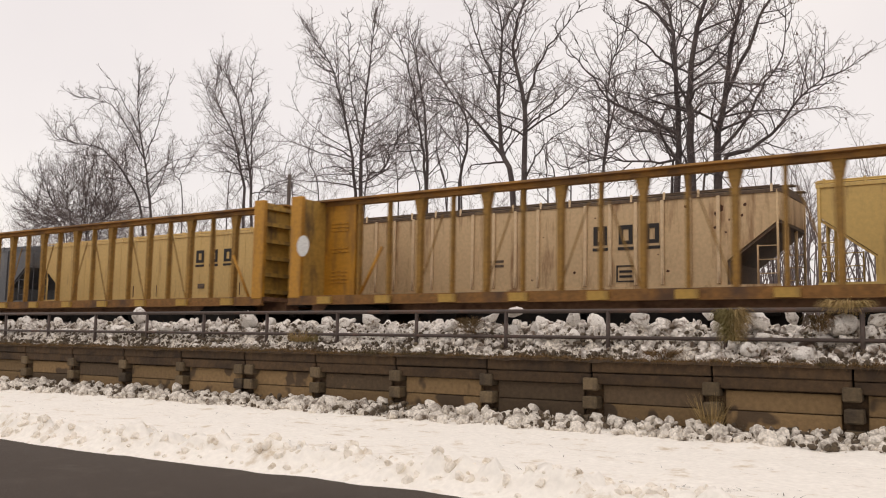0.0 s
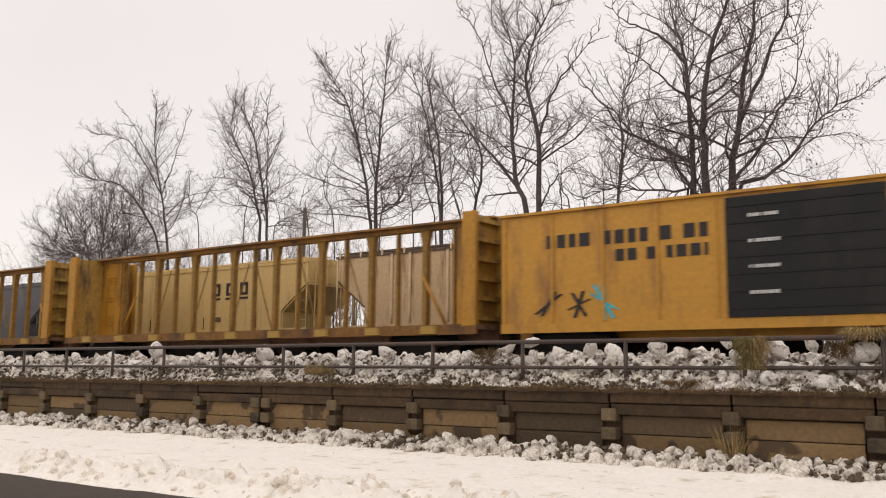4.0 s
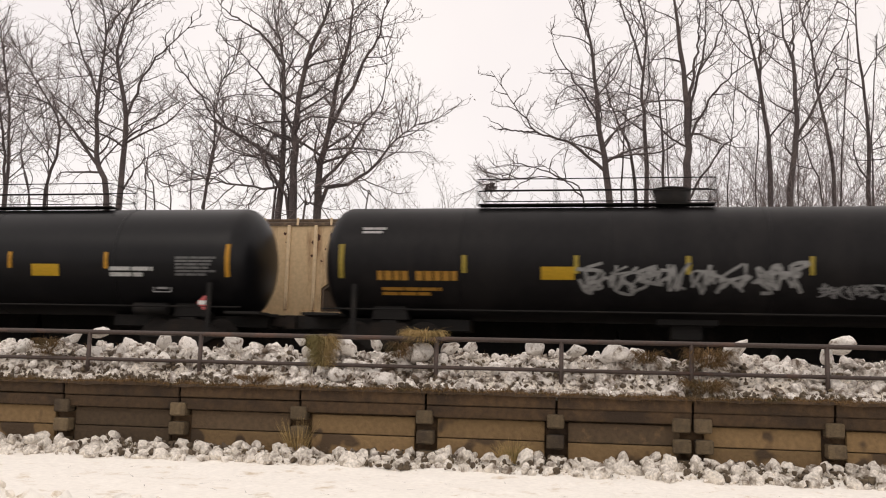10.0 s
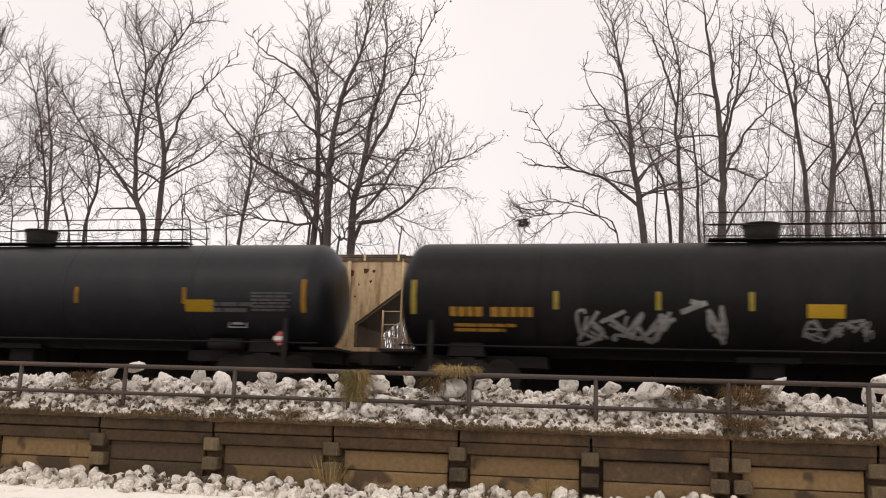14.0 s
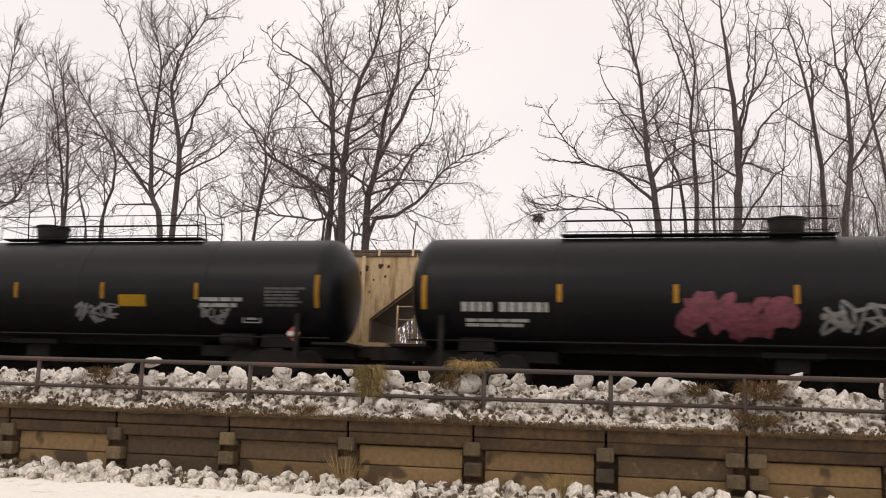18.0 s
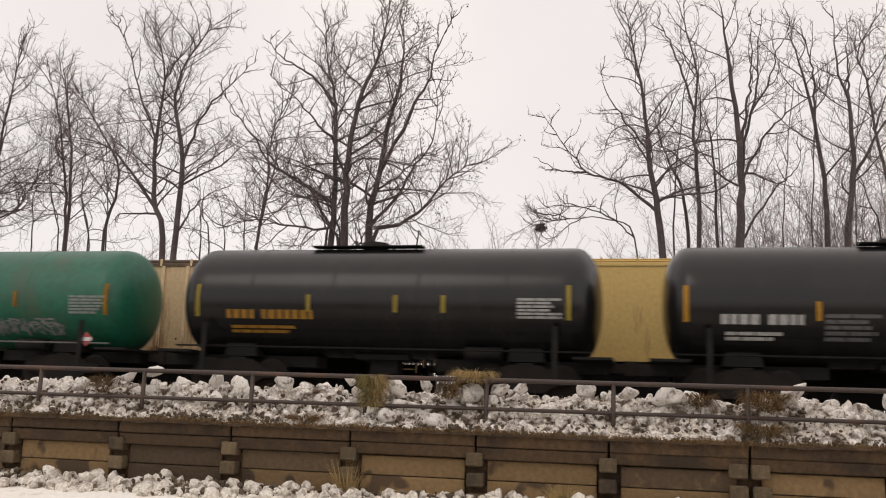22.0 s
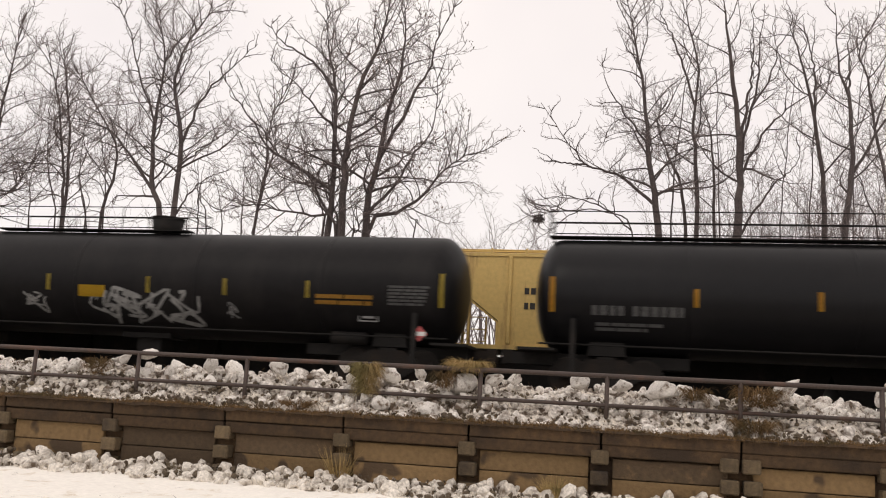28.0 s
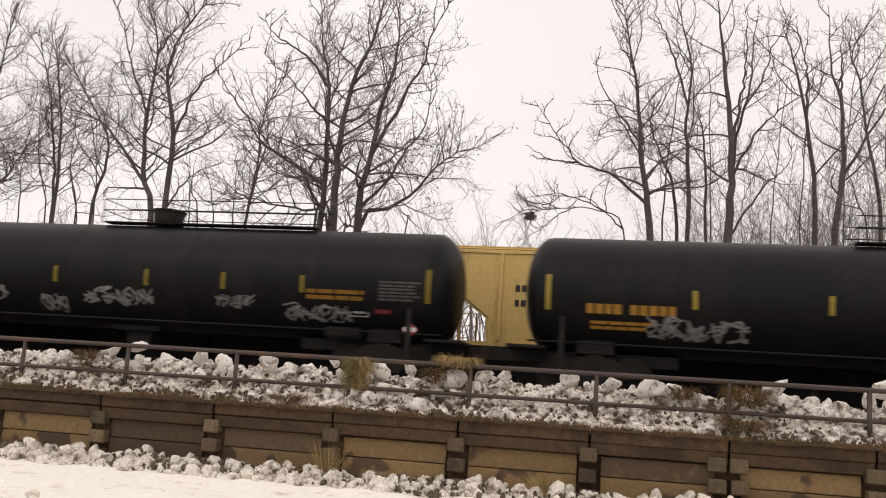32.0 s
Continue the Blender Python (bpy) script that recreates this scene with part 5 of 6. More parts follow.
    for side in (-1, 1):
        on_shell("end_reflector", side * reach - 0.06, side * reach + 0.06, 1.9, 2.72, stripe, car, "tall amber reflector")
    low = spot_z or (2.04 if stripe is STRIPE2 else 2.09)
    for x in plan["spots"]:
        on_shell("reflector", x - 0.055, x + 0.055, low, low + 0.42, stripe, car)
    m0, m1 = plan["mark_at"]
    shell_bars("reporting_mark", m0, m1, 1.86, 2.08, mark, car, 1, seed + 1, letters=True)
    shell_bars("capacity_stencil", m0 + 0.1, m0 + 0.78 * (m1 - m0), 1.52, 1.7, mark, car, 2, seed + 4)
    if "test_at" in plan:
        shell_bars("test_stencil", *plan["test_at"], 1.9, 2.14, mark, car, 2, seed + 3)
    d0, d1 = plan["data_at"]
    shell_bars("data_stencil", d0, d1, 1.93, 2.4, data_paint or FADED, car, 6, seed + 2)
    frame_bm = bmesh.new()
    for x0, x1, z0, z1 in ((0, 0.5, 0, 0.03), (0, 0.5, 0.22, 0.25), (0, 0.03, 0.03, 0.22), (0.47, 0.5, 0.03, 0.22), (0.1, 0.4, 0.08, 0.16)):
        box(frame_bm, x0, x1, -0.01, 0.02, z0, z1)
    if "check_at" in plan:
        part("inspection_stencil", shared("inspection_stencil", lambda: frame_bm), FADED, car, at=(plan["check_at"], skin(1.6, TANK_R + 0.02), 1.52))
    if hazard is not None:
        on_shell("hazard_panel", hazard, hazard + 0.77, hazard_z, hazard_z + 0.3, HAZARD, car, "yellow warning panel")
    for gx0, gx1, gz0, gz1, gm in tags:
        scrawl(car, gx0, gx1, gz0, gz1, gm, seed + int(gx0 * 10), 3.2 if gm is PINK else 1.0)
    pl = bmesh.new()
    prism(pl, [(-0.19, 0), (0, -0.19), (0.19, 0), (0, 0.19)], -0.02, 0)
    if paint is not GREYBLACK:
        p = part("placard", shared("placard", lambda: pl), RED, car, "red diamond placard", at=(plan.get("placard_at", reach - 0.65) + 0.08, -1.36, 1.2 if length < 14 else 1.26))
        part("placard_band", shared("placard_band", lambda: bm_with(box, (-0.15, 0.15, -0.028, -0.021, -0.05, 0.05))), WHITE, p)
    return car


def centerbeam(length, label):
    """Empty centre-partition lumber flatcar."""
    car = root("centerbeam_flatcar", label, "flatcar", "cars of the moving freight train")
    h = length / 2 - 0.65
    key = round(h, 2)
    part("deck", shared(("deck", key), lambda: bm_with(box, (-h, h, -1.4, 1.4, 0.88, 1.02), (-h, h, -0.3, 0.3, 0.55, 0.88))), RUSTY, car)
    for s in (-1, 1):
        part("side_sill", shared(("side_sill", key), lambda: bm_with(box, (-h, h, -0.04, 0.04, 0.78, 1.02), (-h, h, -0.08, 0.08, 0.73, 0.78))), SILL, car, at=(0, s * 1.4, 0))
        for k in range(9):
            part("winch", shared("winch", lambda: bm_with(box, (-0.28, 0.28, -0.09, 0.0, 0.76, 0.98))), DULLYELLOW, car, at=(-h + 1.6 + k * (2 * h - 3.2) / 8, s * 1.44 + (0.09 if s > 0 else 0), 0))
        # bulkhead: plate, ribs and edge posts
        b = part("bulkhead", shared("bulkhead", lambda: bm_with(box, (-0.04, 0.04, -1.36, 1.36, 1.0, 4.18))), DULLYELLOW, car, "grimy yellow end bulkhead", at=(s * (h - 0.25), 0, 0))
        for yy in (-1, 1):
            part("edge_post", shared("edge_post", lambda: soft_box(-0.24, 0.24, -0.09, 0.09, 0.95, 4.22, 0.02)), YELLOW, b, at=(0, yy * 1.37, 0))
        for k in range(6):
            part("rib", shared("bulkhead_rib", lambda: bm_with(box, (0, 0.17, -1.3, 1.3, -0.06, 0.06))), DULLYELLOW, b, at=(0.04 if s > 0 else -0.21, 0, 1.2 + k * 0.56))
        part("stiffener", shared("stiffener", lambda: bm_with(box, (0, 0.19, -0.07, 0.07, 1.05, 4.1))), DULLYELLOW, b, at=(0.04 if s > 0 else -0.23, 0, 0))
        # solid centre panel near the end
        x0, x1 = sorted((s * (h - 0.3), s * (h - 1.6)))
        part("centre_panel", shared(("centre_panel", s), lambda: bm_with(box, (-0.65, 0.65, -0.1, 0.1, 1.02, 4.1))), YELLOW, car, at=((x0 + x1) / 2, 0, 0))
        for z in (1.5, 1.62, 1.74, 1.86, 2.5, 2.62, 3.2, 3.32, 3.44):
            part("louver", shared("louver", lambda: bm_with(box, (-0.35, 0.35, -0.03, 0, 0, 0.05))), YELLOW, car, at=((x0 + x1) / 2, -0.1, z))
        part("brace", shared(("brace", s), lambda: bm_with(rod, ((0, 0, 1.05), (s * -0.9, 0, 2.6), 0.05, 6))), YELLOW, car, at=(s * (h - 1.9), -0.2, 0))
        truck(car, s * (h - 2.3))
        coupler(car, s * (h - 0.1), s)
    part("top_chord", shared(("top_chord", key), lambda: bm_with(box, (-h + 0.1, h - 0.1, -0.42, 0.42, 4.17, 4.23), (-h + 0.1, h - 0.1, -0.14, 0.14, 4.05, 4.17))), CHORD, car, "long browned yellow top chord")
    n = 16
    for k in range(n):
        x = -h + 1.73 + k * (2 * h - 3.45) / (n - 1)
        main = k > 0 and k % 2 == 0
        if main:
            part("centre_post", shared("wide_post", lambda: prism(bmesh.new(), [(-0.2, 4.06), (0.2, 4.06), (0.085, 3.55), (0.07, 1.0), (-0.07, 1.0), (-0.085, 3.55)], -0.1, 0.1)), POST, car, at=(x, 0, 0))
        else:
            part("centre_post", shared("thin_post", lambda: prism(bmesh.new(), [(-0.04, 1.0), (0.04, 1.0), (0.04, 4.05), (-0.04, 4.05)], -0.09, 0.09)), POST, car, at=(x, 0, 0))
        if main and abs(x) < h - 3.5:      # slim diagonal stay beside each main post
            part("stay", shared(("stay", x > 0), lambda: bm_with(rod, ((0, 0, 1.05), (0.92 if x < 0 else -0.92, 0, 3.5), 0.026, 5))), POST, car, at=(x, -0.13, 0))
    return car


def bulkhead_flat(length):
    car = root("bulkhead_flatcar", "rusty bulkhead flatcar with orange board lining on one bulkhead", "flatcar", "cars of the moving freight train")
    h = length / 2 - 0.65
    rng = random.Random(17)
    part("deck", bm_with(box, (-h, h, -1.4, 1.4, 0.9, 1.06), (-h, h, -0.35, 0.35, 0.5, 0.9)), DARKRUST, car)
    for s in (-1, 1):
        part("side_sill", bm_with(box, (-h, h, -0.05, 0.05, 0.6, 1.08)), SILL, car, at=(0, s * 1.4, 0))
        for k in range(13):
            part("sill_plate", shared("sill_plate", lambda: bm_with(box, (-0.5, 0.5, -0.03, 0.0, 0.66, 0.98))), RUSTY, car, at=(-h + 0.7 + k * (2 * h - 1.4) / 12, s * 1.45 + (0.03 if s > 0 else 0), 0))
        b = part("bulkhead", shared("flat_bulkhead", lambda: bm_with(box, (-0.05, 0.05, -1.38, 1.38, 1.0, 4.15))), DARKRUST, car, "blackened steel end bulkhead", at=(s * (h - 0.4), 0, 0))
        for k in range(5):
            near = k == 0
            part("post", shared("bulkhead_post", lambda: soft_box(-0.26, 0.26, -0.08, 0.08, 1.0, 4.2, 0.02)) if near else shared("bulkhead_rib_post", lambda: soft_box(-0.12, 0.12, -0.06, 0.06, 1.0, 4.12, 0.02)), RIBTAN if near else DARKRUST, b, "pale scuffed edge post" if near else "", at=(s * (-0.1 if near else 0.1), -1.36 + k * 0.68, 0))
        part("cross_rail", shared("cross_rail", lambda: bm_with(box, (-0.03, 0.03, -1.3, 1.3, 2.55, 2.65))), RUSTY, b, at=(s * 0.24, 0, 0))
        truck(car, s * (h - 2.0))
        coupler(car, s * (h - 0.1), s)
    # board lining inside the leading bulkhead: two columns of rough boards
    for col in (-1, 1):
        z = 1.1
        while z < 4.05:
            t = rng.uniform(0.4, 0.95)
            t = min(t, 4.16 - z)
            d = rng.uniform(0.0, 0.035)
            part("lining_board", soft_box(-7.58, -7.16 + d, min(0.015 * col, 1.3 * col), max(0.015 * col, 1.3 * col), z, z + t - 0.012, 0.01), WRAP, car)
            z += t
    for y in (-0.85, -0.45, 0.4, 0.9):
        part("lining_batten", bm_with(box, (-7.16, -7.1, y - 0.05, y + 0.05, 1.1, 1.1 + rng.uniform(1.0, 1.4))), WRAP, car)
    for k in range(8):
        part("reflector", shared("deck_reflector", lambda: bm_with(box, (-0.2, 0.2, -0.012, 0, 0, 0.09))), STRIPE2, car, at=(-h + 1.2 + k * (2 * h - 2.4) / 7, -1.482, 0.86))
    return car


def wall_scrawl(car, x0, x1, z0, z1, mat, seed, fill=0.0, out=0.0):
    """Graffiti on a flat side: bulging letter blobs and strokes."""
    rng = random.Random(seed)
    bm = bmesh.new()
    y = -1.372 - out - fill * 0.012
    n = max(1, round((x1 - x0) / ((z1 - z0) * 0.85)))
    w = (x1 - x0) / n
    for q in range(n):
        cx, cz = x0 + (q + 0.5) * w, (z0 + z1) / 2 + rng.uniform(-0.06, 0.06)
        if fill:
            pts = [(cx + w * fill * (1 + 0.25 * rng.uniform(-1, 1)) * math.cos(a * math.tau / 11), cz + (z1 - z0) * 0.5 * (1 + 0.22 * rng.uniform(-1, 1)) * math.sin(a * math.tau / 11)) for a in range(11)]
            prism(bm, pts, y - 0.001 * q, -1.345)
        for s in range(0 if fill else 3):
            a, ln = rng.uniform(0.2, 2.9), (z1 - z0) * rng.uniform(0.3, 0.5)
            dx, dz = ln * math.cos(a), ln * math.sin(a)
            t = 0.05
            prism(bm, [(cx - dx - t, cz - dz), (cx - dx + t, cz - dz), (cx + dx + t, cz + dz), (cx + dx - t, cz + dz)], y - 0.002 * s, -1.345)
    return tagged(part("graffiti", bm, mat, car), "bulging spray-painted graffiti shapes", kind="stuff")


def boxcar(length):
    car = root("boxcar", "golden yellow boxcar with a black sliding door and turquoise graffiti", "boxcar", "cars of the moving freight train")
    h = length / 2 - 0.62
    part("body", bm_with(box, (-h, h, -1.35, 1.35, 0.95, 3.92)), BOXYELLOW, car)
    bm = bmesh.new()
    a = [bm.verts.new((x, y, z)) for x in (-h - 0.05, h + 0.05) for y, z in ((-1.45, 3.9), (-1.45, 3.97), (0, 4.15), (1.45, 3.97), (1.45, 3.9))]
    for k in range(5):
        bm.faces.new((a[k], a[(k + 1) % 5], a[5 + (k + 1) % 5], a[5 + k]))
    bm.faces.new(a[:5][::-1])
    bm.faces.new(a[5:])
    bmesh.ops.recalc_face_normals(bm, faces=bm.faces[:])
    part("roof", bm, BOXYELLOW, car, "shallow pitched yellow roof")
    part("side_sill", bm_with(box, (-h, h, -1.4, -1.3, 0.72, 0.97), (-h, h, 1.3, 1.4, 0.72, 0.97), (-h, h, -0.35, 0.35, 0.5, 0.95)), BOXYELLOW, car)
    door = part("door", bm_with(box, (-1.75, 1.75, -1.44, -1.36, 0.98, 3.8)), DOORBLACK, car, "black sliding door")
    for k in range(7):
        part("door_rib", shared("door_rib", lambda: bm_with(box, (-1.7, 1.7, -0.03, 0, -0.035, 0.035))), DOORBLACK, door, at=(0, -1.44, 1.2 + k * 0.4))
    for k in range(4):
        bars("door_stencil", -1.2, -0.5, 1.5 + k * 0.6, 1.58 + k * 0.6, WHITE, door, -1.475, seed=k)
    for s in (-1, 1):
        for k in range(5):
            part("side_post", shared("box_post", lambda: soft_box(-0.04, 0.04, -0.045, 0, 0.98, 3.88, 0.012)), BOXYELLOW, car, at=(s * (2.0 + k * (h - 2.1) / 4), -1.35, 0))
        for k in range(9):
            part("end_rib", shared("end_rib", lambda: soft_box(-0.07, 0.07, -1.25, 1.25, -0.1, 0.1, 0.06)), BOXYELLOW, car, at=(s * h, 0, 1.2 + k * 0.31))
        truck(car, s * (h - 1.9))
        coupler(car, s * (h - 0.1), s)
    part("emblem", bm_with(lambda b, *q: prism(b, *q), ([(4.2, 2.9), (4.35, 2.9), (4.8, 3.35), (4.65, 3.35)], -1.37, -1.353), ([(4.2, 3.35), (4.35, 3.35), (4.8, 2.9), (4.65, 2.9)], -1.374, -1.353)), WHITE, car, "pale crossed emblem")
    bars("lettering", -6.6, -2.2, 2.95, 3.3, INK, car, -1.36, 1, seed=4)
    bars("lettering", -4.6, -2.2, 2.5, 2.8, INK, car, -1.36, 1, seed=5)
    return car


def hopper(length, paint, label, group="hoppers standing on the far track", ribs=16, big=None, rib_paint=None, rib_out=0.07, rib_span=None, roof_paint=None, rust=()):
    """Three-bay covered hopper; near side towards -y."""
    car = root("covered_hopper", label, "hopper car", group)
    h = length / 2
    e0, e1 = 1.25, 3.85        # side sill, eave
    side = [(-h + 1.45, e0), (h - 1.45, e0), (h - 1.45, e0 + 0.7), (h - 0.08, e0 + 1.74), (h, e0 + 1.78), (h, e1), (-h, e1), (-h, e0 + 1.78), (-h + 0.08, e0 + 1.74), (-h + 1.45, e0 + 0.7)]
    part("body", prism(bmesh.new(), side, -1.45, 1.45), paint, car)
    bm = bmesh.new()
    a = [bm.verts.new((x, y, z)) for x in (-h - 0.02, h + 0.02) for y, z in ((-1.49, e1 - 0.06), (-1.49, e1 + 0.03), (-0.8, e1 + 0.16), (0.8, e1 + 0.16), (1.49, e1 + 0.03), (1.49, e1 - 0.06))]
    for k in range(6):
        bm.faces.new((a[k], a[(k + 1) % 6], a[6 + (k + 1) % 6], a[6 + k]))
    bm.faces.new(a[:6][::-1])
    bm.faces.new(a[6:])
    bmesh.ops.recalc_face_normals(bm, faces=bm.faces[:])
    part("roof", bm, roof_paint or paint, car)
    part("running_board", bm_with(box, (-h - 0.2, h + 0.2, -0.75, -0.45, e1 + 0.19, e1 + 0.23), (-h - 0.2, h + 0.2, 0.45, 0.75, e1 + 0.19, e1 + 0.23)), roof_paint or paint, car, "flat roof running boards")
    rail = bmesh.new()
    rod(rail, (-h, -1.42, e1 + 0.13), (h, -1.42, e1 + 0.13), 0.02, 5)
    part("roof_handrail", rail, roof_paint or paint, car)
    for k in range(17):
        part("rail_post", shared("rail_post", lambda: bm_with(box, (-0.03, 0.03, -1.51, -1.46, e1 - 0.05, e1 + 0.17))), rib_paint or paint, car, at=(-h + 0.2 + k * (2 * h - 0.4) / 16, 0, 0))
    for yy in (-1.45, 1.45):
        part("side_sill", bm_with(box, (-h, h, yy - 0.05, yy + 0.05, e0 - 0.1, e0 + 0.02)), paint, car)
    part("centre_sill", bm_with(box, (-h, h, -0.3, 0.3, 0.7, 1.0)), DARK, car)
    rib_me = shared(("hopper_rib", rib_out), lambda: soft_box(-0.055, 0.055, -rib_out, 0, 0, 2.5, min(0.02, rib_out * 0.4)))
    for k in range(ribs):
        r0, r1 = rib_span or (-h + 1.75, h - 1.75)
        x = r0 + k * (r1 - r0) / (ribs - 1)
        part("rib", rib_me, rib_paint or paint, car, at=(x, -1.45, e0 + 0.05))
    for k in range(3):
        x = (k - 1) * (2 * h - 3.6) / 3
        part("discharge_bay", shared("discharge_bay", lambda: prism(bmesh.new(), [(-2.2, 1.25), (2.2, 1.25), (2.1, 0.8), (1.85, 0.2), (1.85, 0.1), (-1.85, 0.1), (-1.85, 0.2), (-2.1, 0.8)], -1.1, 1.1)), DARK, car, at=(x, 0, 0))
    for s in (-1, 1):
        lad = bmesh.new()
        for yy in (-1.46, 1.46):
            rod(lad, (s * (h - 0.06), yy, e0 - 0.55), (s * (h - 0.06), yy, e1), 0.035, 6)
            rod(lad, (s * (h - 0.6), yy, e0 - 0.5), (s * (h - 0.6), yy, e0 + 1.1), 0.03, 6)
            for k in range(5):
                rod(lad, (s * (h - 0.06), yy, e0 - 0.45 + k * 0.38), (s * (h - 0.6), yy, e0 - 0.45 + k * 0.38), 0.016, 5)
        for yy in (-0.5, 0.5):
            rod(lad, (s * (h - 0.06), yy, 0.9), (s * (h - 0.06), yy, e1 - 0.9), 0.05, 6)
        for yy in (-1.1, 1.1):
            rod(lad, (s * (h + 0.05), yy, 0.9), (s * (h + 0.05), yy, e1 - 0.2), 0.025, 5)
        tagged(part("end_ladder", lad, paint, car), kind="stuff")
        sheet_line = [(s * (h - 1.44), e0 + 0.01), (s * (h - 1.44), e0 + 0.69), (s * (h - 0.08), e0 + 1.72), (s * (h + 0.01), e0 + 1.76), (s * (h + 0.01), e0 + 1.68), (s * (h - 0.06), e0 + 1.65), (s * (h - 1.38), e0 + 0.66), (s * (h - 1.38), e0 + 0.01)]
        # with a roof paint, the sheet's dark colour also holds the slope's shade
        part("slope_sheet", prism(bmesh.new(), sheet_line if s > 0 else sheet_line[::-1], -1.4, 1.4), GRIMESHADE if roof_paint else paint, car, "sloping end sheet")
        part("end_platform", bm_with(box, (min(s * h, s * (h - 1.7)), max(s * h, s * (h - 1.7)), -1.4, 1.4, e0 - 0.1, e0 - 0.04)), DARK, car)
        truck(car, s * (h - 1.3))
        coupler(car, s * (h - 0.1), s)
    if big:
        x, z, hh, w, mat = big
        for k in range(3):
            xx = x + k * w * 1.72
            bm = bmesh.new()
            for q in ((xx + 0.02, xx + 0.16, z, z + hh), (xx + w - 0.14, xx + w - 0.02, z, z + hh), (xx + 0.16, xx + w - 0.14, z + hh - 0.13, z + hh), (xx + 0.16, xx + w - 0.14, z, z + 0.11)):
                box(bm, q[0], q[1], -1.475, -1.452, q[2], q[3])
            part("emblem_block", bm, mat, car, "plain dark hollow block")
            part("emblem_bar", bm_with(box, (xx - 0.01, xx + w + 0.01, -1.475, -1.452, z - 0.17, z - 0.08)), mat, car)
    for x, z, size in rust:
        rr = random.Random(int(x * 100))
        part("rust_patch", prism(bmesh.new(), [(x + size * rr.uniform(0.5, 1.1) * math.cos(q * math.tau / 9), z + 0.9 * size * rr.uniform(0.4, 1.2) * math.sin(q * math.tau / 9)) for q in range(9)], -1.456, -1.449), RUST, car)
    return car


def round_hopper(length):
    """Long hopper with bulging sides and ridges under the eave."""
    car = root("covered_hopper", "long light grey covered hopper with smooth bulging sides", "hopper car", "cars of the moving freight train")
    h = length / 2
    near = [(-1.3, 1.35), (-1.4, 1.6), (-1.46, 1.9), (-1.49, 2.3), (-1.5, 2.7), (-1.49, 3.1), (-1.46, 3.5), (-1.42, 3.75), (-1.36, 3.95), (-0.9, 4.15)]
    section = near + [(-y, z) for y, z in near[::-1]]
    bm = bmesh.new()
    rings = []
    sweep = ((0.1, 1.6), (0.3, 1.52), (0.55, 1.36), (0.85, 1.03), (1.08, 0.68), (1.22, 0.32), (1.3, 0))      # curve of the end hoppers
    for x, lift in [(-h + a, b) for a, b in sweep] + [(h - a, b) for a, b in sweep[::-1]]:
        rings.append([bm.verts.new((x, y, max(z, 1.35 + lift))) for y, z in section])
    for p, q in zip(rings, rings[1:]):
        for k in range(len(section)):
            bm.faces.new((p[k], q[k], q[(k + 1) % len(section)], p[(k + 1) % len(section)])).smooth = True
    bm.faces.new(rings[0])
    bm.faces.new(rings[-1][::-1])
    bmesh.ops.recalc_face_normals(bm, faces=bm.faces[:])
    part("body", bm, WHITEHOP, car)
    for z, y in ((3.74, -1.42), (3.66, -1.435), (3.58, -1.447), (3.5, -1.46)):
        part("side_ridge", shared("side_ridge", lambda: soft_box(-h + 0.12, h - 0.12, -0.03, 0.02, -0.02, 0.02, 0.01)), WHITEHOP, car, at=(0, y, z))
    for s in (-1, 1):
        part("side_sill", shared("round_sill", lambda: bm_with(box, (-h, h, -0.06, 0.06, 0.94, 1.3))), WHITEHOP, car, at=(0, s * 1.42, 0))
        part("eave_rail", shared("eave_rail", lambda: bm_with(box, (-h, h, -0.04, 0.04, 3.95, 4.03))), WHITEHOP, car, at=(0, s * 1.38, 0))
        lad = bmesh.new()
        for yy in (-1.44, 1.44):
            for xx in (h - 0.06, h - 0.55):
                rod(lad, (s * xx, yy, 0.6), (s * xx, yy, 3.9 if xx > h - 0.1 else 2.7), 0.035, 6)
            for k in range(6):
                rod(lad, (s * (h - 0.06), yy, 0.8 + k * 0.36), (s * (h - 0.55), yy, 0.8 + k * 0.36), 0.018, 5)
        tagged(part("end_ladder", lad, WHITEHOP, car), kind="stuff")
        part("end_slope", shared(("end_slope", s), lambda: bm_with(box, (-0.75, 0.75, -1.2, 1.2, 1.0, 1.08))), DARK, car, at=(s * (h - 0.8), 0, 0))
        hole = [(s * (h - 1.27), 1.32), (s * (h - 0.68), 1.32), (s * (h - 0.68), 2.6), (s * (h - 0.85), 2.36), (s * (h - 1.08), 2.0), (s * (h - 1.22), 1.6)]
        part("end_sheet", prism(bmesh.new(), hole if s > 0 else hole[::-1], -0.95, 0.95), LINE, car, "dull grey inner end sheet")
        part("end_post", shared(("end_post", s), lambda: bm_with(box, (-0.04, 0.04, -0.7, 0.7, 1.05, 2.75))), DARK, car, at=(s * (h - 0.56), 0, 0))
        part("end_reflector", shared("hopper_reflector", lambda: bm_with(box, (-0.06, 0.06, -0.012, 0, 1.5, 2.2))), STRIPE, car, at=(s * (h - 1.35), -1.47, 0))
        truck(car, s * (h - 1.6))
        coupler(car, s * (h - 0.1), s)
    for yy in (-0.5, 0.5):
        part("running_board", shared("round_board", lambda: bm_with(box, (-h - 0.2, h + 0.2, -0.2, 0.2, 4.18, 4.215), *[(-h + k * 2 * h / 10, -h + k * 2 * h / 10 + 0.08, -0.15, 0.15, 4.1, 4.18) for k in range(11)])), FADED, car, at=(0, yy, 0))
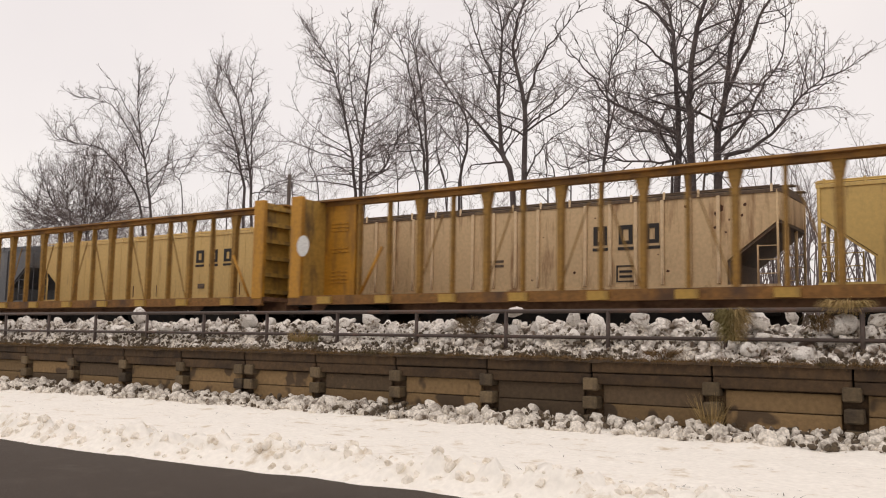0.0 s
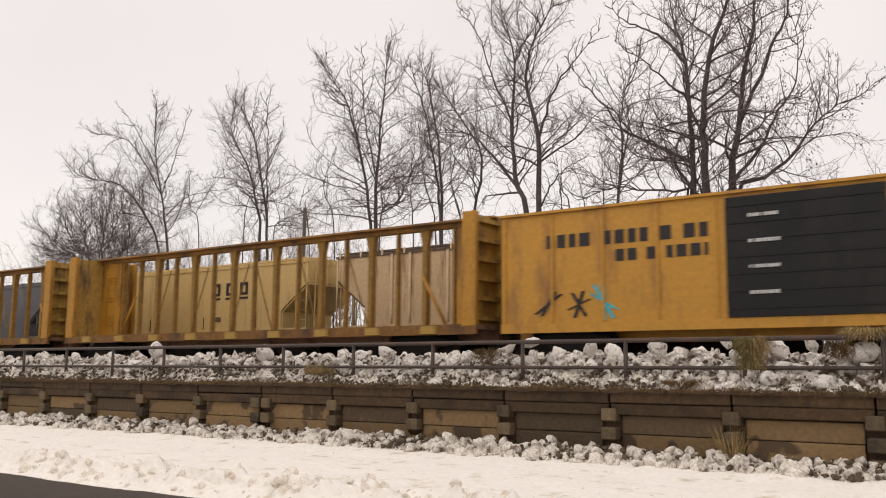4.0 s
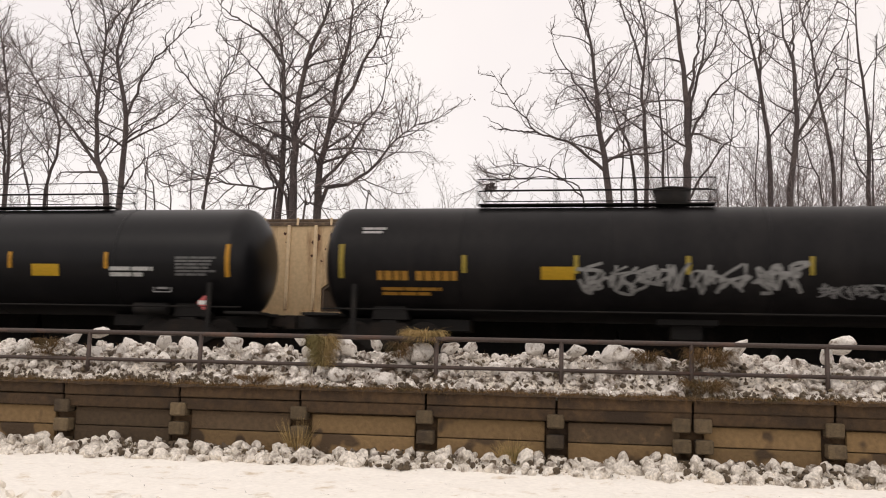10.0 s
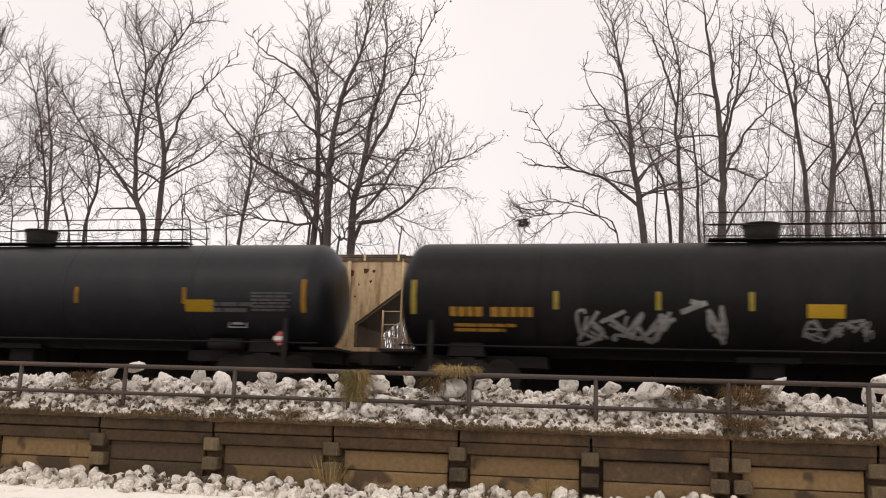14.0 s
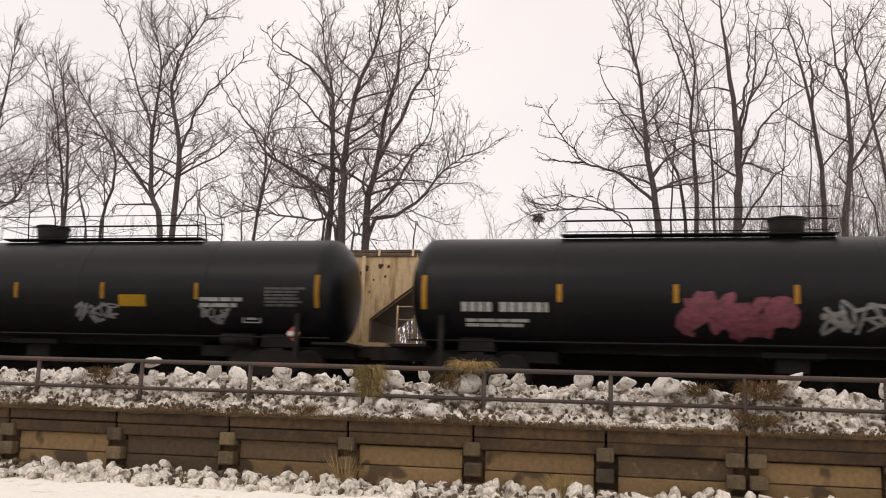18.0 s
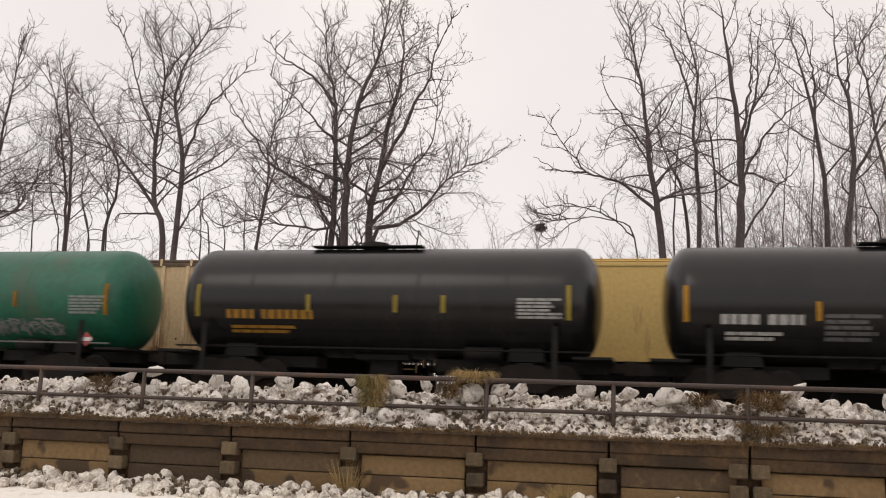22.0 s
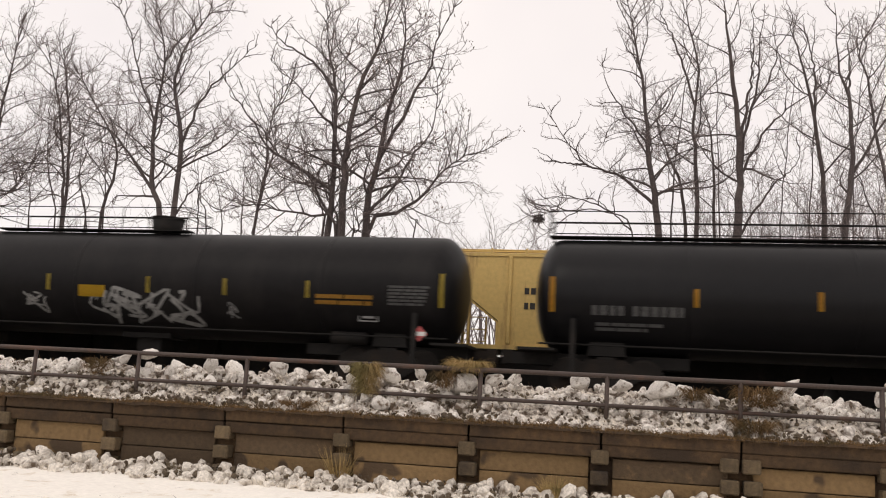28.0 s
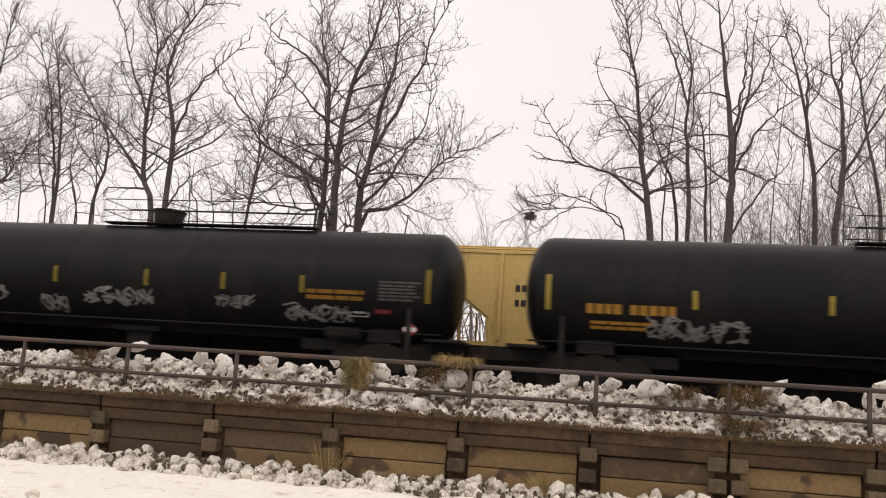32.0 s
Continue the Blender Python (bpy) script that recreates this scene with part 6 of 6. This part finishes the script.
    for k in range(4):
        part("discharge_bay", shared("discharge_bay_long", lambda: prism(bmesh.new(), [(-1.9, 1.25), (1.9, 1.25), (1.7, 0.95), (1.0, 0.35), (-1.0, 0.35), (-1.7, 0.95)], -1.1, 1.1)), DARK, car, at=((k - 1.5) * (2 * h - 4) / 4, 0, 0))
        part("gusset", shared("hopper_gusset", lambda: soft_box(-0.04, 0.04, -0.05, 0, 1.35, 1.75, 0.01)), FADED, car, at=((k - 1.5) * 2.75, -1.45, 0))
    bars("reporting_mark", -h + 1.6, -h + 2.35, 2.35, 2.52, FADED, car, -1.51, seed=3)
    bars("reporting_mark", -h + 1.6, -h + 2.7, 1.95, 2.15, FADED, car, -1.51, seed=6)
    bars("data_stencil", h - 3.15, h - 2.25, 1.86, 2.1, FADED, car, -1.5, 3, seed=8)
    part("data_plate", bm_with(box, (h - 3.15, h - 2.75, -1.5, -1.46, 1.52, 1.76)), INK, car)
    part("warning_sticker", bm_with(box, (-0.6, 0.0, -1.5, -1.44, 1.5, 1.62)), STICKER, car)
    bars("sill_stencil", -0.65, 0.0, 1.06, 1.28, FADED, car, -1.485, 3, seed=9)
    return car


# ---- the standing hoppers ----
HOPPERS = [(-40.99, -24.06), (-22.59, -5.83), (-4.87, 11.47)]
h0 = hopper(16.93, CREAM, "cream covered hopper with plain dark emblem blocks, parked", big=(2.92, 2.68, 0.52, 0.49, INK), ribs=16, rib_out=0.015)
for x in (-1.2, 0.4, 2.4, 5.6):
    part("stain_streak", bm_with(box, (x, x + 0.04, -1.472, -1.46, 1.3, 1.8)), RUST, h0)
part("data_plate", bm_with(box, (3.1, 3.5, -1.475, -1.452, 1.6, 1.8)), GRIMESHADE, h0)
h0.matrix_world = on_track(sum(HOPPERS[0]) / 2, TRACK2_Y, RAIL2_Z)
h1 = hopper(16.76, TAN, "weathered tan ribbed covered hopper with rust patches, parked", big=(2.83, 2.55, 0.58, 0.48, INK), ribs=17, rib_span=(-6.5, 6.7), rib_paint=RIBTAN, roof_paint=RUSTROOF,
            rust=((6.75, 3.45, 0.13), (6.62, 3.3, 0.07), (7.2, 3.52, 0.1), (7.45, 3.5, 0.06), (7.35, 3.2, 0.06), (6.6, 2.9, 0.05), (6.9, 2.75, 0.04), (7.0, 3.1, 0.04), (5.75, 3.55, 0.06), (5.8, 3.3, 0.04), (2.9, 3.4, 0.035), (1.1, 2.9, 0.03),
                  (0.7, 1.55, 0.04), (2.2, 1.75, 0.06), (4.4, 1.8, 0.07), (5.2, 1.7, 0.06), (4.9, 2.2, 0.03)))
for q in ((3.6, 4.2, 1.42, 1.46), (3.6, 4.2, 1.88, 1.92), (3.6, 3.64, 1.46, 1.88), (4.16, 4.2, 1.46, 1.88), (3.7, 4.1, 1.55, 1.62), (3.7, 4.1, 1.7, 1.77)):
    part("data_panel", bm_with(box, (q[0], q[1], -1.475, -1.452, q[2], q[3])), INK, h1)
for z in (2.0, 2.15):
    part("data_panel", bm_with(box, (-0.9, -0.35, -1.475, -1.452, z, z + 0.08)), GRIMESHADE, h1)
h1.matrix_world = on_track(sum(HOPPERS[1]) / 2, TRACK2_Y, RAIL2_Z)
h2 = hopper(16.34, MUSTARD, "mustard yellow covered hopper with worn paint, parked", ribs=2, big=(2.7, 2.62, 0.55, 0.45, INK))
bars("reporting_mark", -6.0, -4.9, 2.72, 2.9, INK, h2, -1.46, seed=12)
bars("reporting_mark", -6.0, -4.9, 2.3, 2.48, INK, h2, -1.46, seed=13)
h2.matrix_world = on_track(sum(HOPPERS[2]) / 2, TRACK2_Y, RAIL2_Z)
h3 = hopper(16.0, GREYHOP, "dark grey covered hopper, parked", ribs=2)
h3.matrix_world = on_track(-50.3, TRACK2_Y, RAIL2_Z)

# ---- the moving train: each entry is a car and its two coupler points along the track at the start ----
TRAIN = []
cb = centerbeam(22.9, "empty yellow centerbeam lumber flatcar with end bulkheads, worn paint")
TRAIN.append((cb, -20.65 - 11.45))
for mid in (-9.3, 31.4):
    beam = copy_thing(cb, Matrix.Identity(4))
    if mid < 0:
        part("badge", prism(bmesh.new(), [(0.26 * math.cos(a * math.tau / 16), 0.34 * math.sin(a * math.tau / 16)) for a in range(16)], -0.012, 0), WHITE, beam, "round white badge", at=(-10.2, -1.464, 2.6))
    TRAIN.append((beam, mid))
TRAIN.append((centerbeam(21.3, "shorter empty yellow centerbeam flatcar with end bulkheads"), 53.5))
TRAIN.append((bulkhead_flat(17.8), 11.0))
bx = boxcar(17.25)
for x0, x1, z0, z1, gm in ((-7.0, -5.2, 0.95, 1.9, INK), (-5.3, -4.6, 0.95, 2.0, TURQ)):
    wall_scrawl(bx, x0, x1, z0, z1, gm, int(x0 * 10))
wall_scrawl(bx, 1.6, 6.8, 1.0, 2.35, INK, 91, fill=0.6)
wall_scrawl(bx, 1.75, 6.5, 0.9, 2.15, TURQ, 92, fill=0.62)
wall_scrawl(bx, 2.2, 5.9, 1.05, 1.95, INK, 93, out=0.02)
wall_scrawl(bx, 2.4, 5.6, 1.1, 1.9, TURQ, 94, out=0.026)
TRAIN.append((bx, 72.3))


def tank(k, first, last, paint, mark, stripe, plan, tags=(), dome_at=0.0, **more):
    """One tank car of the train, between two coupler points."""
    L = last - first
    colour = {BLACK: "black", BLACK2: "dusty black", GREYBLACK: "greyed black", SLATE: "slate grey", CHARCOAL: "charcoal grey", GREEN: "bright green", OLIVE: "dusty olive green"}[paint]
    size = "short" if L < 14 else "long"
    extra = " and sprayed graffiti" if tags else ""
    car = tank_car(round(L, 1), paint, mark, stripe, f"{size} {colour} railway tank car with reflectors{extra}", plan, dome=L > 15, seed=k * 7, dome_paint=GREEN if paint in (GREEN, OLIVE) else None,
                   dome_at=dome_at, tags=tags, **more)
    TRAIN.append((car, (first + last) / 2))
    return car


B_W, B_O = (BLACK, WHITE, STRIPE), (BLACK2, OCHRE, STRIPE2)
tank(0, 81.2, 101.7, BLACK, FADED, STRIPE, {**WIDE, "spots": (-5.20, -2.00, 0.78, 3.16, 5.84)}, dome_at=-0.4, walkway=(-4.99, 0.68), hazard=4.12)
tank(1, 101.7, 121.3, SLATE, WHITE, STRIPE, {**WIDE, "spots": (-5.34, 2.85, 5.33), "mark_at": (-7.01, -5.09), "test_at": (3.92, 4.88), "data_at": (7.15, 8.17), "placard_at": 6.95}, ((2.85, 3.92, 1.62, 1.80, INK),), -0.9, walkway=(-4.99, 0.68), hazard=0.93, hazard_z=1.72)
tank(2, 121.55, 140.62, *B_O, CLOSE, ((-4.74, -3.78, 1.33, 1.87, FADED),), -0.2, hazard=0.81)
tanker = tank(3, 140.62, 153.2, BLACK2, FADED, STRIPE2, {"reach": 4.92, "spots": (-3.00, -0.84, 1.22, 3.27), "mark_at": (-3.87, -1.89), "data_at": (3.82, 4.43)}, walkway=(-1.39, 1.45))
# pale tilted label sheet
sheet_at = part("emblem", prism(bmesh.new(), [(-0.6, 0.02), (-0.48, 0.22), (0.0, 0.44), (0.15, 0.42), (0.64, 0.08), (0.54, -0.08), (0.06, -0.42), (-0.46, -0.35)], -0.012, 0), WHITE, tanker, "white and blue emblem sheet", at=(2.42, skin(2.74, TANK_R + 0.05), 2.74))
sheet_at.rotation_euler = (-0.2, 0, 0)
part("emblem_blue", prism(bmesh.new(), [(0.2, 0.28), (0.58, 0.08), (0.5, -0.06), (0.18, -0.08)], -0.02, -0.013), BLUE, sheet_at)
part("emblem_green", prism(bmesh.new(), [(-0.5, 0.1), (-0.06, 0.33), (0.18, 0.26), (0.12, -0.22), (0.0, -0.33), (-0.43, -0.28)], -0.018, -0.013), PALEGREEN, sheet_at)
shell_bars("faded_mark", 1.9, 3.17, 1.8, 2.08, FADED, tanker, 2, 71)
tanker = tank(4, 153.2, 165.6, BLACK2, WHITE, WHITE, {"reach": 4.89, "spots": (), "mark_at": (-4.02, -1.74), "test_at": (2.41, 3.67), "data_at": (3.74, 4.79), "placard_at": 4.18}, walkway=(-1.39, 1.45))
shell_bars("lettering", 1.26, 4.12, 2.74, 2.96, FADED, tanker, 1, 77, letters=True)
for xx in (-1.71, 1.49):
    on_shell("pale_patch", xx, xx + 0.38, 2.06, 2.5, WHITE, tanker)
shell_bars("side_stencil", -1.52, -0.53, 1.65, 1.84, WHITE, tanker, 2, 78)
shell_bars("side_stencil", 1.16, 1.87, 1.35, 1.87, FADED, tanker, 5, 79)
tank(5, 165.6, 185.45, *B_W, WIDE, hazard=3.16, dome_at=0.1, walkway=(-1.0, 4.8))
tanker = tank(6, 185.45, 204.75, *B_O, {**CLOSE, "spots": (-5.18, -2.56, -0.04, 2.62, 5.15), "data_at": (6.75, 7.79)}, ((-2.53, 2.50, 1.57, 2.32, SILVER), (2.77, 4.61, 1.52, 1.87, FADED), (5.21, 6.57, 1.52, 1.87, FADED)), -0.3, walkway=(-4.99, 0.68), hazard=-3.37)
on_shell("grey_patch", 5.12, 6.16, 2.15, 2.4, FADED, tanker)
shell_bars("end_stencil", -7.71, -7.13, 3.0, 3.16, WHITE, tanker, 2, 80)
shell_bars("data_heading", 6.6, 7.6, 2.45, 2.6, OCHRE, tanker, 2, 81)
tank(7, 204.75, 224.5, *B_W, {**WIDE, "spots": (-5.57, -3.02, -0.48, 2.30, 5.03), "test_at": (5.99, 7.11), "mark_at": (-7.68, -5.60)}, hazard=5.10, dome_at=-0.3)
tank(8, 224.5, 243.75, *B_O, CLOSE, ((-3.97, -3.44, 1.37, 1.90, SILVER), (0.95, 1.58, 1.44, 1.92, SILVER), (2.49, 3.44, 1.65, 1.97, FADED), (4.32, 5.05, 1.52, 1.92, FADED)), hazard=1.65)
tank(9, 243.75, 263.5, CHARCOAL, FADED, STRIPE, {**WIDE, "spots": (-5.63, -3.25, -0.42, 2.24, 5.29), "mark_at": (-7.74, -5.60), "test_at": (5.94, 7.15)}, hazard=5.32)
tank(10, 263.5, 282.65, *B_O, {**CLOSE, "spots": (-4.78, -2.46, -0.44, 2.58, 4.80)}, ((-4.37, -2.16, 1.24, 2.04, SILVER), (-1.89, -0.94, 1.27, 2.27, SILVER), (0.63, 2.02, 1.36, 1.88, FADED), (2.44, 2.71, 1.44, 1.84, FADED)), hazard=0.73)
tank(11, 282.65, 301.55, *B_W, WIDE, hazard=3.11)
tank(12, 301.55, 320.75, *B_O, CLOSE, hazard=1.65)
tank(13, 320.75, 340.42, *B_W, WIDE, ((-2.38, -1.32, 1.34, 2.07, FADED), (1.69, 2.96, 1.45, 2.02, FADED), (5.33, 6.11, 1.47, 1.97, FADED)), -0.14, hazard=3.03)
tank(14, 340.42, 360.12, *B_W, WIDE, ((-2.48, -1.24, 1.40, 2.32, PINK), (-1.24, -0.15, 1.35, 2.22, PINK), (0.56, 2.50, 1.44, 2.16, SILVER), (2.50, 3.45, 1.54, 2.17, SILVER), (4.25, 5.10, 1.50, 2.07, SILVER)), walkway=(-5.29, 1.04), hazard=3.58)
tank(15, 360.12, 379.72, *B_W, {**WIDE, "spots": (-5.69, -3.06, 0.74, 2.96, 5.85), "mark_at": (-7.63, -5.50), "test_at": (5.88, 7.05), "data_at": (7.41, 8.44), "check_at": 7.00}, hazard=1.08, hazard_z=1.5, walkway=(-1.15, 5.43))
tanker = tank(16, 379.72, 395.6, OLIVE, WHITE, STRIPE, {"reach": 6.64, "spots": (-3.46, -0.95, 1.72, 4.31), "mark_at": (-5.69, -4.13), "data_at": (5.37, 6.41), "test_at": (-3.03, -1.68)}, dome_at=-0.6, walkway=(-1.59, 1.39), spot_z=1.53)
on_shell("pale_patch", -4.06, -3.31, 1.9, 2.12, WHITE, tanker)
shell_bars("faded_mark", 1.66, 2.62, 2.23, 2.36, OCHRE, tanker, 1, 82)
tanker = tank(17, 395.6, 411.35, GREEN, WHITE, STRIPE, {"reach": 6.67, "spots": (-3.80, -1.40, 1.60, 3.95), "mark_at": (-5.70, -3.92), "data_at": (5.59, 6.65), "placard_at": 6.12}, ((1.64, 5.43, 1.37, 1.80, SILVER),), 0.12, walkway=(-1.21, 1.23), data_paint=WHITE)
on_shell("pale_patch", -3.35, -2.62, 1.95, 2.18, WHITE, tanker)
shell_bars("side_stencil", -3.03, -2.12, 1.5, 1.75, FADED, tanker, 3, 83)
tank(18, 411.35, 423.6, GREYBLACK, OCHRE, STRIPE2, {"reach": 4.70, "spots": (-1.71, 0.53, 1.72), "mark_at": (-3.90, -1.59), "data_at": (3.50, 4.57)}, dome_at=-0.46, walkway=(-2.01, 0.95), data_paint=WHITE)
tanker = tank(19, 423.6, 435.85, GREYBLACK, WHITE, STRIPE, {"reach": 4.90, "spots": (-2.09, 0.11, 2.21), "mark_at": (-4.15, -2.40), "test_at": (2.41, 3.27), "data_at": (3.65, 4.74), "check_at": 3.27}, ((1.59, 2.07, 1.69, 2.02, FADED),), -0.18, walkway=(-1.05, 0.61), data_paint=WHITE, spot_z=1.95)
shell_bars("side_stencil", -1.96, -0.82, 1.53, 2.1, FADED, tanker, 5, 84)
tanker = tank(20, 435.85, 448.2, GREYBLACK, WHITE, STRIPE2, {"reach": 4.93, "spots": (-2.34, -0.04, 2.06), "mark_at": (-4.55, -2.80), "test_at": (1.69, 2.53), "data_at": (3.74, 4.80), "check_at": 2.81}, (), 0.13, walkway=(-1.10, 0.70), data_paint=WHITE, spot_z=1.85)
on_shell("pale_patch", -1.3, -0.92, 1.86, 2.16, WHITE, tanker)
shell_bars("side_stencil", -1.55, -1.01, 1.4, 1.75, FADED, tanker, 4, 85)
shell_bars("side_stencil", 0.59, 1.18, 1.5, 1.76, FADED, tanker, 3, 86)
tank(21, 448.2, 460.3, GREYBLACK, OCHRE, STRIPE2, {"reach": 4.70, "spots": (-1.70, -0.53, 1.72), "mark_at": (-3.91, -1.59), "data_at": (3.52, 4.55)}, dome_at=0.53, walkway=(-0.92, 1.97), data_paint=WHITE)
TRAIN.append((round_hopper(17.3), 469.6))
tank(23, 478.85, 497.45, CHARCOAL, WHITE, STRIPE, {"reach": 8.08, "spots": (-5.18, -2.98, -0.46, 2.87, 6.43), "mark_at": (-7.13, -5.36), "test_at": (3.41, 4.66), "data_at": (6.90, 7.91), "check_at": 6.50}, ((-4.78, -2.83, 1.57, 2.08, FADED), (-2.55, -1.30, 1.62, 2.12, FADED), (0.61, 2.51, 1.47, 1.65, FADED)), -0.3, walkway=None, hazard=-0.28, hazard_z=1.65, spot_z=1.75, data_paint=WHITE)
tank(24, 497.45, 517.2, *B_W, WIDE, hazard=3.00)
tank(25, 517.2, 535.95, *B_O, {**CLOSE, "spots": (-4.80, -2.50, 0.41, 2.56, 4.78)}, ((-3.19, -2.60, 1.44, 2.00, SILVER), (-1.37, 1.76, 1.27, 2.17, SILVER), (2.63, 2.96, 1.49, 1.87, FADED)), walkway=(-4.92, 0.96), hazard=-1.59)
tanker = tank(26, 536.1, 555.66, BLACK, FADED, STRIPE, {**WIDE, "test_at": (5.53, 6.70), "data_at": (6.92, 7.97)}, walkway=None, hazard=3.94)
shell_bars("side_stencil", 0.23, 0.72, 2.36, 2.5, FADED, tanker, 2, 87)
tank(27, 555.66, 575.18, CHARCOAL, FADED, STRIPE, {**WIDE, "reach": 8.43, "spots": (-5.53, -2.28, 0.44, 3.03, 5.38), "test_at": (5.5, 6.57), "data_at": (7.2, 8.17)}, walkway=(-5.1, 1.3), hazard=3.9)
tank(28, 575.18, 594.74, CHARCOAL, FADED, STRIPE, {**WIDE, "reach": 8.43, "spots": (-5.55, -3.14, -0.43, 2.39), "mark_at": (-7.6, -5.7), "test_at": (5.25, 7.1), "data_at": (7.35, 8.3)}, dome_at=-0.7, hazard=5.19)
tanker = tank(29, 594.74, 613.71, *B_O, {**CLOSE, "reach": 8.07}, ((-5.84, -3.5, 1.38, 1.92, FADED), (-2.42, -1.67, 1.3, 1.76, SILVER), (-1.16, 0.79, 1.47, 1.98, SILVER), (2.6, 3.62, 1.57, 1.94, FADED), (4.43, 6.14, 1.36, 1.78, SILVER)), 0.3)
on_shell("red_patch", 6.75, 7.15, 1.62, 1.72, RED, tanker)
tank(30, 613.71, 633.0, *B_O, CLOSE, ((-5.9, -3.7, 1.34, 1.86, SILVER),))


MOMENTS = [float(k) for k in range(27)] + [27 + k / 10 for k in range(26)] + [30.0, 31.0, 32.0]


def travel(t):
    """Metres that the train has rolled: a steady pace, with one small lurch."""
    return SPEED * t + 0.65 * max(0.0, min(1.0, (t - 28.1) / 0.1))


def motions():
    """The train rolls along its track towards -x."""
    for thing, x in TRAIN:
        walk(thing, [(t, on_track(x - travel(t), TRACK_Y, RAIL_Z)) for t in MOMENTS])


motions()
